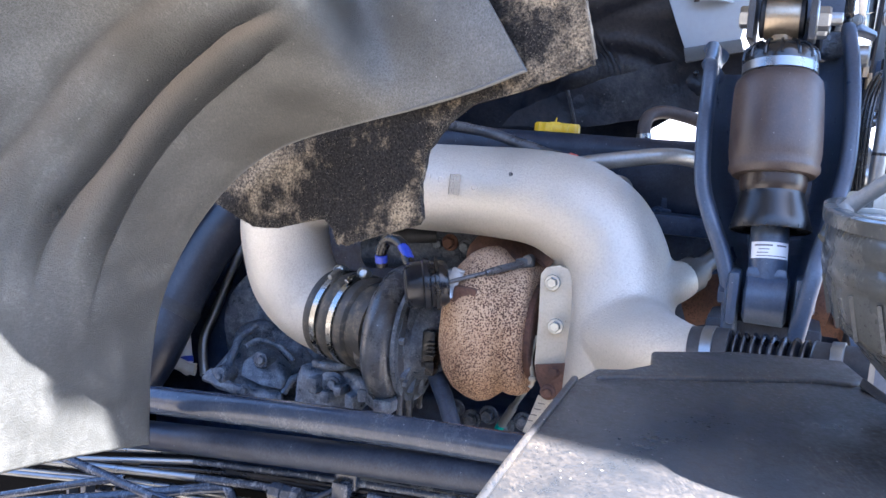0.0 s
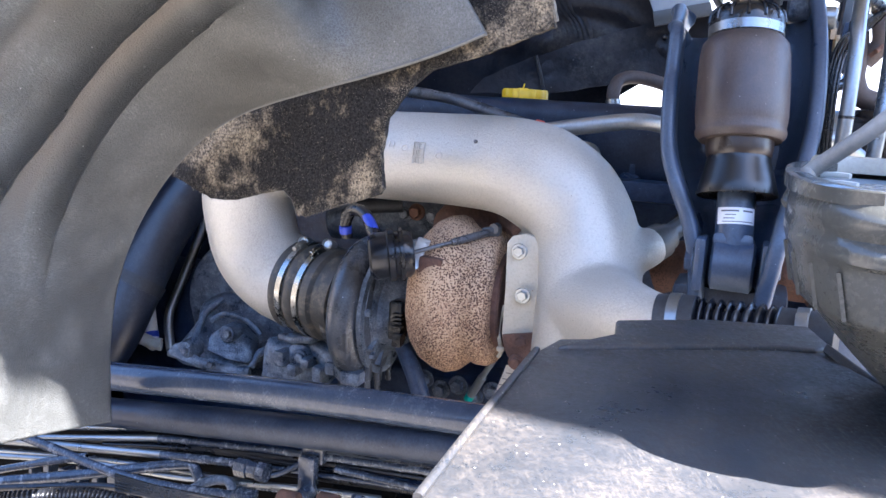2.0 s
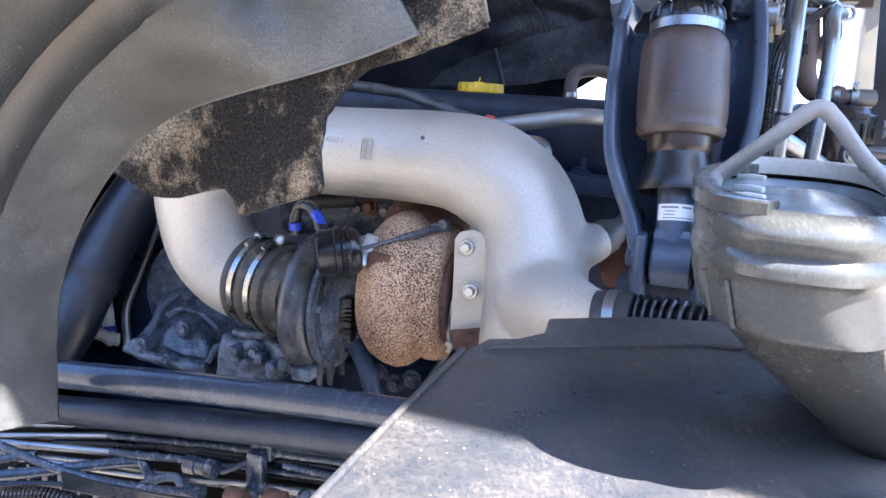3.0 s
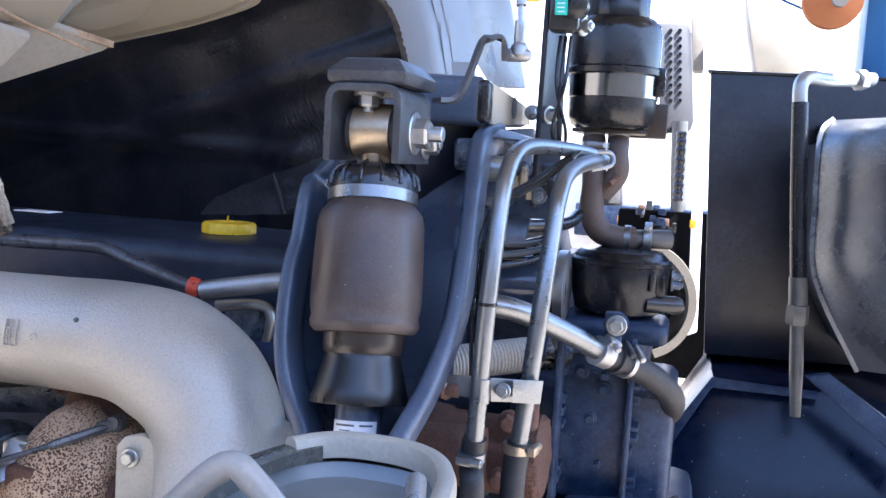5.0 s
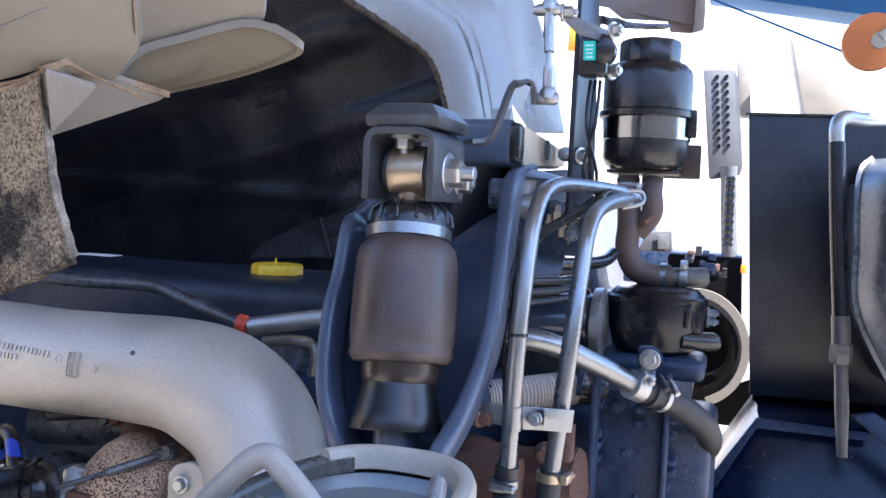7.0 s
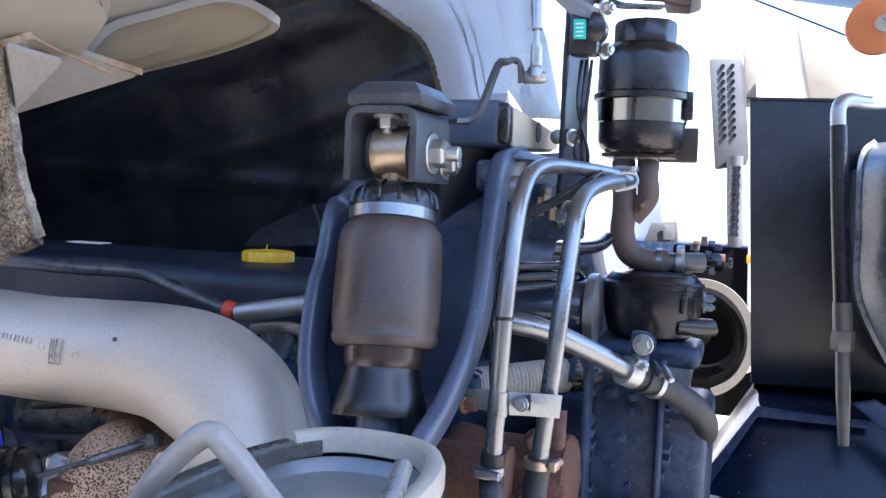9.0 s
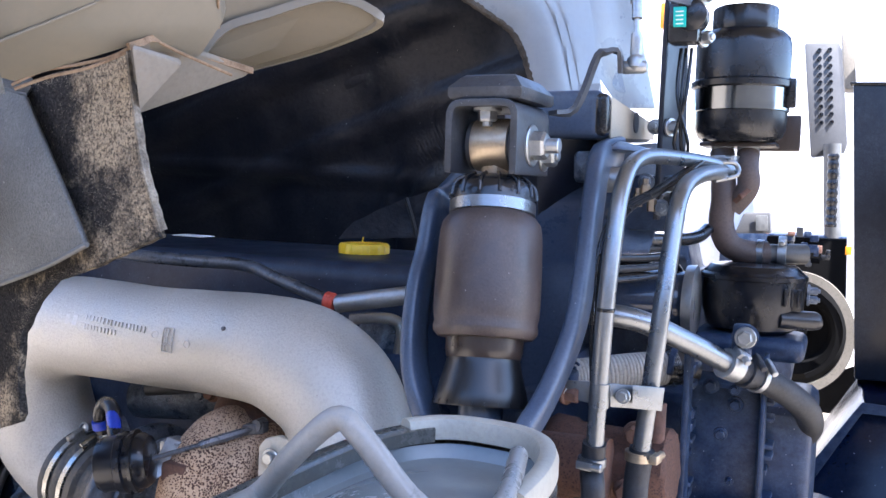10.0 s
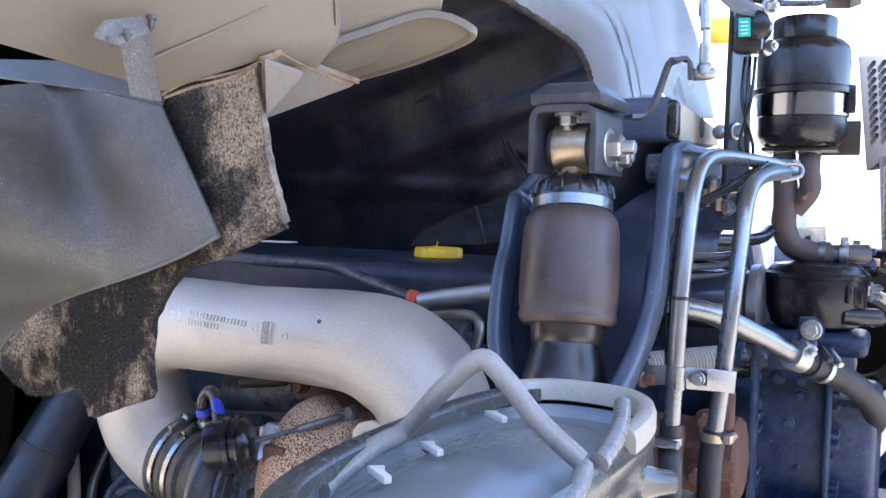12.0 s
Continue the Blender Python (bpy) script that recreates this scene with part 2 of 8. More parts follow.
M = {
    "cast": surface("cast_aluminium", (0.45, 0.436, 0.392), (0.54, 0.522, 0.472), 0.42, 0.38, 9, 0.5, 380, dust=(0.40, 0.365, 0.315), dust_amount=0.45, dust_scale=9, dust_fine=30, specks=((0.20, 0.18, 0.15), 150, 0.04), grit=0.32, scuff=((0.70, 0.67, 0.62), (0.3, 0.2, 0.5), 0.5, 7), lump=0.2),
    "rubber": surface("black_rubber", (0.018, 0.019, 0.022), (0.030, 0.031, 0.034), 0.48, 0, 20, 0.12, 300, dust=GREYDUST, dust_amount=0.12, spec=0.35),
    "bellows": surface("bellows_rubber", (0.044, 0.033, 0.031), (0.062, 0.048, 0.045), 0.36, 0, 7, 0.10, 420, dust=(0.16, 0.13, 0.11), dust_amount=0.30, dust_scale=14, specks=((0.3, 0.28, 0.26), 150, 0.05), lump=0.1, scuff=((0.15, 0.125, 0.11), (1.4, 0, 0.3), 0.45, 14)),
    "gloss": surface("black_plastic", (0.009, 0.0095, 0.011), (0.013, 0.0135, 0.016), 0.24, 0, 18, 0.04, 400, dust=GREYDUST, dust_amount=0.05, lump=0.1),
    "boot": surface("boot_plastic", (0.008, 0.008, 0.009), (0.012, 0.0118, 0.0118), 0.30, 0, 10, 0.04, 400, specks=((0.3, 0.29, 0.28), 150, 0.04), lump=0.1),
    "frame": surface("chassis_paint", (0.045, 0.066, 0.110), (0.060, 0.083, 0.129), 0.30, 0, 6, 0.06, 300, dust=GREYDUST, dust_amount=0.10, dust_scale=20, specks=((0.35, 0.38, 0.42), 150, 0.04), lump=0.1, scuff=((0.15, 0.18, 0.23), (0.2, 0.1, 0.4), 0.3, 12)),
    "engine": surface("engine_paint", (0.010, 0.022, 0.054), (0.020, 0.038, 0.084), 0.34, 0.0, 16, 0.25, 260, dust=(0.22, 0.27, 0.36), dust_amount=0.28, dust_scale=34, spec=0.3, specks=((0.4, 0.42, 0.46), 160, 0.06)),
    "grime": surface("grimy_casting", (0.034, 0.048, 0.070), (0.092, 0.113, 0.148), 0.30, 0.0, 46, 0.9, 240, dust=(0.40, 0.44, 0.49), dust_amount=0.55, dust_scale=50, sharp=(0.48, 0.66), specks=((0.42, 0.44, 0.48), 170, 0.1), scuff=((0.34, 0.38, 0.44), (0.5, 0.7, 0.2), 0.8, 30)),
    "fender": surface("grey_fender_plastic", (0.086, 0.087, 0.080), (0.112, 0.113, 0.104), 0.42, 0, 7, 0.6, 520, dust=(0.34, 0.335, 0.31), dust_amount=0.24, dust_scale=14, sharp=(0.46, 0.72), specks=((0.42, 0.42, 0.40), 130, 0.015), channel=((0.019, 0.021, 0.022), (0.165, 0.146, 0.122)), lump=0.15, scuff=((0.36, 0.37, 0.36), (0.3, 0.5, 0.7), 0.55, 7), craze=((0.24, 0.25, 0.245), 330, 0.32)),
    "plate": surface("grey_plate", (0.060, 0.062, 0.062), (0.085, 0.087, 0.086), 0.38, 0.2, 9, 0.06, 260, dust=(0.26, 0.26, 0.25), dust_amount=0.25, dust_scale=14, grit=0.30, lump=0.1),
    "cover": surface("black_cover_plastic", (0.032, 0.036, 0.042), (0.045, 0.048, 0.053), 0.28, 0, 7, 0.10, 420, dust=(0.15, 0.120, 0.088), dust_amount=0.42, dust_scale=11, sharp=(0.36, 0.66), specks=((0.44, 0.41, 0.36), 110, 0.14), lump=0.1, scuff=((0.24, 0.20, 0.155), (0.1, 0.2, 0.9), 0.8, 9), dust_hard=(0.34, 0.66), spec=0.4),
    "tubepaint": surface("gloss_navy_paint", (0.020, 0.030, 0.054), (0.030, 0.043, 0.072), 0.15, 0, 8, 0.02, 320, dust=GREYDUST, dust_amount=0.14, dust_scale=20, spec=0.45, specks=((0.3, 0.33, 0.38), 120, 0.06), lump=0.1, scuff=((0.16, 0.17, 0.20), (0.1, 0.1, -0.4), 0.3, 10)),
    "sleeve": surface("dusty_rubber", (0.026, 0.026, 0.026), (0.042, 0.040, 0.036), 0.5, 0, 20, 0.2, 400, dust=(0.40, 0.34, 0.24), dust_amount=0.5, dust_scale=46, sharp=(0.50, 0.68)),
    "felt": surface("felt", (0.014, 0.0135, 0.0138), (0.062, 0.058, 0.054), 0.95, 0, 420, 1.0, 900, dust=(0.50, 0.41, 0.285), dust_amount=0.85, dust_scale=22, spec=0.1, sharp=(0.54, 0.72), patches=FELT_WEAR, dust_fine=17, dust_hard=(0.40, 0.60)),
    "felt_edge": surface("felt_edge", (0.12, 0.105, 0.085), (0.34, 0.30, 0.235), 0.95, 0, 90, 0.9, 480, spec=0.1),
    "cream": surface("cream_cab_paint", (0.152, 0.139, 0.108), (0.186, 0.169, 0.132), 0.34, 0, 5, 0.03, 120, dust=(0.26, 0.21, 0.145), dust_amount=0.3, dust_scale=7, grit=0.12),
    "board": surface("pale_board", (0.17, 0.158, 0.135), (0.22, 0.205, 0.178), 0.7, 0, 9, 0.15, 200, dust=(0.22, 0.17, 0.12), dust_amount=0.4, grit=0.30),
    "linerflap": surface("streaked_liner", (0.0020, 0.0025, 0.0036), (0.0048, 0.0052, 0.0062), 0.5, 0, 12, 0.5, 160, dust=(0.13, 0.12, 0.105), dust_amount=0.5, dust_scale=13, sharp=(0.50, 0.72), specks=((0.30, 0.29, 0.26), 70, 0.14), scuff=((0.12, 0.115, 0.105), (1.5, 0.2, 0.1), 0.6, 12), dust_hard=(0.38, 0.62)),
    "liner_fuzz": surface("liner_fuzz", (0.07, 0.06, 0.05), (0.15, 0.13, 0.11), 0.95, 0, 60, 0.9, 480, spec=0.1),
    "offwhite": surface("grey_white_cab_paint", (0.28, 0.315, 0.355), (0.33, 0.365, 0.405), 0.28, 0, 4, 0.03, 120, dust=(0.22, 0.205, 0.18), dust_amount=0.25, dust_scale=5, grit=0.08, lump=0.1),
    "white": surface("white_paint", (0.74, 0.76, 0.78), (0.8, 0.81, 0.82), 0.3, 0, 4, 0.02, 120, grit=0.05),
    "liner": surface("tunnel_liner", (0.0105, 0.0122, 0.0172), (0.0310, 0.0290, 0.0305), 0.36, 0, 9, 0.5, 120, dust=(0.13, 0.12, 0.105), dust_amount=0.6, dust_scale=12, spec=0.25, sharp=(0.64, 0.86), patches=LINER_DUST, specks=((0.22, 0.21, 0.19), 75, 0.05), dust_hard=(0.36, 0.66)),
    "chrome": surface("zinc_steel", (0.20, 0.214, 0.228), (0.275, 0.288, 0.298), 0.27, 0.85, 24, 0.06, 300, dust=(0.3, 0.29, 0.27), dust_amount=0.15, dust_scale=16, grit=0.2, lump=0.1),
    "steel": surface("dull_steel", (0.34, 0.36, 0.37), (0.46, 0.47, 0.47), 0.38, 0.9, 18, 0.12, 260, dust=GREYDUST, dust_amount=0.2, grit=0.30),
    "bronze": surface("yellow_zinc", (0.42, 0.34, 0.24), (0.52, 0.44, 0.33), 0.38, 0.85, 16, 0.1, 260, grit=0.30),
    "bolt": surface("zinc_bolt", (0.36, 0.38, 0.39), (0.46, 0.47, 0.47), 0.36, 0.85, 40, 0.1, 400, grit=0.30),
    "rusty": surface("speckled_rust", (0.52, 0.375, 0.245), (0.45, 0.305, 0.19), 0.8, 0, 9, 0.35, 520, dust=(0.22, 0.125, 0.075), dust_amount=0.75, dust_scale=8, sharp=(0.40, 0.60), dust_fine=40, dust_hard=(0.42, 0.6), spots=(0.060, 0.030, 0.02), spot_scale=400, spot_size=0.43, grit=0.5, lump=0.3),
    "rust": surface("dark_rust", (0.065, 0.036, 0.028), (0.14, 0.072, 0.05), 0.85, 0, 26, 0.7, 200, dust=(0.28, 0.17, 0.12), dust_amount=0.4, dust_scale=30),
    "pale": surface("cream_bracket", (0.44, 0.392, 0.30), (0.50, 0.45, 0.35), 0.55, 0.0, 15, 0.2, 300, dust=(0.22, 0.11, 0.06), dust_amount=0.35, dust_scale=12, sharp=(0.54, 0.74), grit=0.3, specks=((0.2, 0.12, 0.08), 120, 0.05), scuff=((0.30, 0.25, 0.18), (0.5, 0.3, 0.1), 0.4, 20)),
    "yellow": surface("yellow_plastic", (0.72, 0.46, 0.010), (0.78, 0.52, 0.014), 0.42, 0, 20, 0.05, 300, grit=0.2),
    "red": surface("red_plastic", (0.55, 0.06, 0.03), (0.62, 0.09, 0.05), 0.5, 0, 20, 0.05),
    "blue": surface("blue_tape", (0.02, 0.05, 0.45), (0.03, 0.07, 0.55), 0.45, 0, 20, 0.1),
    "teal": surface("teal_label", (0.0, 0.32, 0.27), (0.0, 0.36, 0.30), 0.5, 0, 20, 0.02),
    "label": surface("white_label", (0.72, 0.73, 0.74), (0.78, 0.78, 0.78), 0.45, 0, 20, 0.02, grit=0.05),
    "print": surface("print_ink", (0.10, 0.10, 0.11), (0.14, 0.14, 0.15), 0.6, 0, 20, 0.0),
    "emboss": surface("raised_cast_marking", (0.50, 0.48, 0.44), (0.57, 0.55, 0.51), 0.42, 0.4, 60, 0.2, grit=0.3),
    "duct": surface("grey_duct_plastic", (0.050, 0.052, 0.047), (0.076, 0.077, 0.070), 0.16, 0, 6, 0.06, 320, dust=(0.19, 0.178, 0.150), dust_amount=0.30, dust_scale=13, grit=0.2, lump=0.1, coat=0.15, spec=0.4, scuff=((0.19, 0.182, 0.16), (0.2, 0.9, 0.4), 0.35, 9)),
    "rim": surface("dusty_rim", (0.27, 0.26, 0.225), (0.36, 0.342, 0.285), 0.34, 0, 14, 0.12, 300, dust=(0.48, 0.43, 0.33), dust_amount=0.5, dust_scale=20, lump=0.1, grit=0.3, specks=((0.12, 0.11, 0.09), 120, 0.04)),
    "membrane": surface("grey_membrane", (0.145, 0.163, 0.168), (0.205, 0.223, 0.226), 0.22, 0, 4, 0.04, 240, dust=(0.40, 0.38, 0.33), dust_amount=0.22, dust_scale=9, sharp=(0.50, 0.78), grit=0.12, lump=0.1),
    "scroll": surface("compressor_casting", (0.040, 0.044, 0.052), (0.058, 0.063, 0.074), 0.24, 0.1, 14, 0.12, 300, dust=GREYDUST, dust_amount=0.2, dust_scale=16, specks=((0.4, 0.42, 0.46), 120, 0.08), lump=0.1, scuff=((0.26, 0.28, 0.31), (0.6, 0.2, 0.4), 0.45, 16)),
    "boxpaint": surface("black_box_paint", (0.006, 0.009, 0.018), (0.010, 0.014, 0.027), 0.34, 0, 5, 0.05, 240, dust=GREYDUST, dust_amount=0.10, dust_scale=5, lump=0.1, scuff=((0.10, 0.11, 0.13), (0.2, 0.9, 0.3), 0.55, 5)),
    # Worn steel; the coarse dark and pale tones also paint reflected blotches.
    "tank": surface("worn_steel_reflections", (0.055, 0.068, 0.090), (0.185, 0.200, 0.218), 0.26, 0.5, 3.2, 0.06, 220, dust=(0.30, 0.30, 0.29), dust_amount=0.35, dust_scale=5, sharp=(0.52, 0.74), grit=0.25, lump=0.1, scuff=((0.42, 0.43, 0.42), (0.2, 0.9, 0.3), 0.5, 5)),
    "ridge": surface("worn_fender_ridge", (0.125, 0.127, 0.122), (0.16, 0.162, 0.155), 0.42, 0, 7, 0.06, 200, dust=(0.36, 0.355, 0.34), dust_amount=0.2, dust_scale=20),
    "navy": surface("gloss_navy_steel", (0.0008, 0.0040, 0.019), (0.0016, 0.0065, 0.026), 0.16, 0, 6, 0.03, 260, dust=(0.12, 0.14, 0.18), dust_amount=0.10, dust_scale=9, spec=0.3, specks=((0.3, 0.34, 0.4), 90, 0.05), lump=0.1),
    "crust": surface("dust_crusted_line", (0.020, 0.029, 0.048), (0.040, 0.053, 0.080), 0.14, 0, 30, 0.15, 320, dust=(0.44, 0.48, 0.54), dust_amount=0.45, dust_scale=70, sharp=(0.54, 0.66), scuff=((0.4, 0.44, 0.5), (0.1, 0.1, -0.4), 0.5, 40)),
    "clampband": surface("steel_band", (0.30, 0.30, 0.29), (0.42, 0.42, 0.40), 0.20, 1.0, 20, 0.05, 300, dust=(0.25, 0.22, 0.18), dust_amount=0.3, dust_scale=20),
    "cardboard": surface("brown_board_edge", (0.16, 0.105, 0.06), (0.28, 0.20, 0.13), 0.9, 0, 50, 0.6, 300),
    "clevis": surface("scuffed_grey_paint", (0.034, 0.038, 0.046), (0.052, 0.057, 0.066), 0.4, 0, 10, 0.12, 240, dust=(0.26, 0.26, 0.26), dust_amount=0.35, dust_scale=22, sharp=(0.52, 0.72), specks=((0.35, 0.36, 0.38), 170, 0.08)),
    "lightbar": surface("grey_lamp_panel", (0.038, 0.039, 0.041), (0.050, 0.051, 0.053), 0.5, 0, 5, 0.05, 100),
    "blackgloss": surface("gloss_black_plastic", (0.0035, 0.0045, 0.008), (0.006, 0.007, 0.011), 0.24, 0, 14, 0.05, 260, dust=(0.2, 0.22, 0.26), dust_amount=0.08, spec=0.4, specks=((0.3, 0.32, 0.36), 150, 0.05)),
    "mirrorband": surface("polished_band", (0.22, 0.235, 0.25), (0.31, 0.325, 0.34), 0.12, 1.0, 16, 0.04, 300, grit=0.10),
    "rustspeck": surface("speckled_dark_rust", (0.075, 0.036, 0.024), (0.12, 0.060, 0.040), 0.85, 0, 20, 0.5, 260, spots=(0.045, 0.022, 0.016), spot_scale=300, spot_size=0.34),
    "clip": surface("pale_clip", (0.50, 0.49, 0.44), (0.58, 0.57, 0.52), 0.5, 0, 20, 0.05, grit=0.20),
    "beige": surface("fabric_hose", (0.40, 0.39, 0.36), (0.50, 0.48, 0.44), 0.75, 0, 20, 0.3, 300),
    "boot_neck": surface("browned_plastic", (0.030, 0.022, 0.018), (0.044, 0.032, 0.027), 0.32, 0, 10, 0.04, 400, lump=0.1),
    "ductbar": surface("dusty_grey_bar", (0.17, 0.172, 0.168), (0.23, 0.23, 0.222), 0.26, 0, 9, 0.1, 300, dust=(0.46, 0.42, 0.35), dust_amount=0.45, dust_scale=16, grit=0.25, lump=0.1),
    "rocker": surface("satin_navy_paint", (0.010, 0.016, 0.031), (0.016, 0.024, 0.045), 0.36, 0, 8, 0.04, 300, dust=GREYDUST, dust_amount=0.10, dust_scale=16, spec=0.3, specks=((0.3, 0.33, 0.38), 160, 0.06), lump=0.1, scuff=((0.10, 0.12, 0.16), (0.1, 0.1, -0.4), 0.3, 8)),
    "archpaint": surface("sunlit_arch_paint", (0.10, 0.09, 0.07), (0.13, 0.118, 0.095), 0.6, 0, 4, 0.05, 80),
    "brown": surface("brown_hose", (0.075, 0.055, 0.046), (0.105, 0.078, 0.066), 0.6, 0, 18, 0.12, 300),
    "orange": surface("orange_plastic", (0.75, 0.24, 0.08), (0.80, 0.30, 0.10), 0.5, 0, 10, 0.03, grit=0.15),
    "amber": surface("amber_lens", (0.85, 0.26, 0.01), (0.9, 0.32, 0.02), 0.25, 0, 10, 0.0, grit=0.05),
    "craneblue": surface("crane_blue", (0.03, 0.16, 0.42), (0.04, 0.19, 0.48), 0.4, 0, 6, 0.04, grit=0.10),
    # Tyre rubber; also the near-black painted for shaded gaps and added backing sheets.
    "tyre": surface("tyre_and_shade_black", (0.003, 0.003, 0.0032), (0.005, 0.005, 0.005), 0.9, 0, 12, 0.3, spec=0.05),
    "concrete": surface("yard_concrete", (0.25, 0.215, 0.165), (0.31, 0.27, 0.215), 0.85, 0, 1.2, 0.3, 60, dust=(0.28, 0.24, 0.19), dust_amount=0.3, dust_scale=0.8),
}


def glass_material():
    m = bpy.data.materials.new("window_glass")
    m.use_nodes = True
    b = m.node_tree.nodes["Principled BSDF"]
    b.inputs["Base Color"].default_value = (0.75, 0.88, 0.95, 1)
    b.inputs["Roughness"].default_value, b.inputs["Transmission Weight"].default_value, b.inputs["IOR"].default_value = 0.03, 0.7, 1.45
    return m


M["glass"] = glass_material()

# ---- builders ----
L, C, UP = Vector((0.928, -0.371, 0)), Vector((0.371, 0.928, 0)), Vector((0, 0, 1))


def V(p):
    return p if isinstance(p, Vector) else Vector(p)


def spline(pts, steps=8):
    """A smooth line through the points, with the fraction along it."""
    p = [V(q) for q in pts]
    if len(p) == 2:
        return [(p[0].lerp(p[1], i / steps), i / steps) for i in range(steps + 1)]
    out, last = [], len(p) - 1
    for i in range(last):
        a, b, c, d = p[max(i - 1, 0)], p[i], p[i + 1], p[min(i + 2, last)]
        for k in range(steps + (i == last - 1)):
            t = k / steps
            out.append((0.5 * (2 * b + (c - a) * t + (2 * a - 5 * b + 4 * c - d) * t * t + (3 * b - a - 3 * c + d) * t ** 3), (i + t) / last))
    return out


def sweep(pts, section, up=None, steps=8, cap=True):
    """A section, a list of (a, b) or a function of the fraction along that gives one, carried along a smooth line."""
    line = spline(pts, steps)
    bm = bmesh.new()
    rings, prev = [], None
    for i, (q, s) in enumerate(line):
        a, b = line[max(i - 1, 0)][0], line[min(i + 1, len(line) - 1)][0]
        tan = (b - a).normalized()
        if up is not None:
            x = V(up) - tan * V(up).dot(tan)
        elif prev is None:
            x = tan.orthogonal()
        else:
            x = prev - tan * prev.dot(tan)
        x.normalize()
        prev = x
        y = tan.cross(x)
        sec = section(s) if callable(section) else section
        rings.append([bm.verts.new(q + x * u + y * v) for u, v in sec])
    k = len(rings[0])
    for r0, r1 in zip(rings, rings[1:]):
        for j in range(k):
            bm.faces.new((r0[j], r0[(j + 1) % k], r1[(j + 1) % k], r1[j]))
    if cap:
        bm.faces.new(rings[0][::-1])
        bm.faces.new(rings[-1])
    bmesh.ops.recalc_face_normals(bm, faces=bm.faces)
    return bm


def tube(pts, r, seg=18, steps=8, cap=True):
    """r: a number, or radii evenly spaced along."""
    ring = [(math.cos(2 * math.pi * j / seg), math.sin(2 * math.pi * j / seg)) for j in range(seg)]

    def sec(s):
        if isinstance(r, (int, float)):
            k = r
        else:
            g = s * (len(r) - 1)
            i = min(int(g), len(r) - 2)
            k = r[i] + (r[i + 1] - r[i]) * (g - i)
        return [(c * k, d * k) for c, d in ring]
    return sweep(pts, sec, None, steps, cap)


def corrugated(pts, r, depth, count, seg=20):
    ring = [(math.cos(2 * math.pi * j / seg), math.sin(2 * math.pi * j / seg)) for j in range(seg)]
    n = max(len(pts) - 1, 1)
    steps = max(4, count * 6 // n)

    def sec(s):
        k = r - depth * (0.5 + 0.5 * math.cos(2 * math.pi * s * count)) ** 1.5
        return [(c * k, d * k) for c, d in ring]
    return sweep(pts, sec, None, steps)


def lathe(o, d, prof, seg=36, lobe=None):
    """Profile points (radius, height) turned round the line from o along d."""
    o, d = V(o), V(d).normalized()
    x = d.orthogonal().normalized()
    y = d.cross(x)
    bm = bmesh.new()
    rings = []
    for r, h in prof:
        rings.append([bm.verts.new(o + d * h + (x * math.cos(a) + y * math.sin(a)) * r * (lobe(a) if lobe else 1)) for a in (2 * math.pi * j / seg for j in range(seg))])
    for r0, r1 in zip(rings, rings[1:]):
        for j in range(seg):
            bm.faces.new((r0[j], r0[(j + 1) % seg], r1[(j + 1) % seg], r1[j]))
    bm.faces.new(rings[0][::-1])
    bm.faces.new(rings[-1])
    bmesh.ops.recalc_face_normals(bm, faces=bm.faces)
    return bm


def bevelled(bm, width, seg=2, angle=25):
    es = [e for e in bm.edges if len(e.link_faces) == 2 and e.calc_face_angle(0) > radians(angle)]
    bmesh.ops.bevel(bm, geom=es, offset=width, segments=seg, affect="EDGES", clamp_overlap=True, profile=0.6)
    return bm


def slab(pts, thick, bevel=0.0015, seg=2):
    """A plate: the outline drawn out along the vector thick."""
    bm = bmesh.new()
    t = V(thick)
    a = [bm.verts.new(V(p)) for p in pts]
    b = [bm.verts.new(V(p) + t) for p in pts]
    k = len(a)
    bm.faces.new(a)
    bm.faces.new(b[::-1])
    for j in range(k):
        bm.faces.new((a[j], b[j], b[(j + 1) % k], a[(j + 1) % k]))
    bmesh.ops.recalc_face_normals(bm, faces=bm.faces)
    return bevelled(bm, bevel, seg) if bevel else bm


def block(o, su, sv, sw, u=L, v=C, w=UP, bevel=0.004, seg=2):
    o, u, v, w = V(o), V(u).normalized(), V(v).normalized(), V(w).normalized()
    pts = [o + u * (su * i / 2) + v * (sv * j / 2) - w * (sw / 2) for i, j in ((-1, -1), (1, -1), (1, 1), (-1, 1))]
    return slab(pts, w * sw, bevel, seg)


def joined(*bms):
    out = bmesh.new()
    for b in bms:
        me = bpy.data.meshes.new("tmp")
        b.to_mesh(me)
        b.free()
        out.from_mesh(me)
        bpy.data.meshes.remove(me)
    return out


def sheet(f, nu, nv, thick=0.0):
    """A surface f(u, v) over the unit square, with thickness along its normals."""
    bm = bmesh.new()
    g = [[bm.verts.new(V(f(i / nu, j / nv))) for j in range(nv + 1)] for i in range(nu + 1)]
    for i in range(nu):
        for j in range(nv):
            bm.faces.new((g[i][j], g[i + 1][j], g[i + 1][j + 1], g[i][j + 1]))
    if thick:
        bmesh.ops.recalc_face_normals(bm, faces=bm.faces)
        bmesh.ops.solidify(bm, geom=bm.faces[:], thickness=thick)
    bmesh.ops.recalc_face_normals(bm, faces=bm.faces)
    return bm


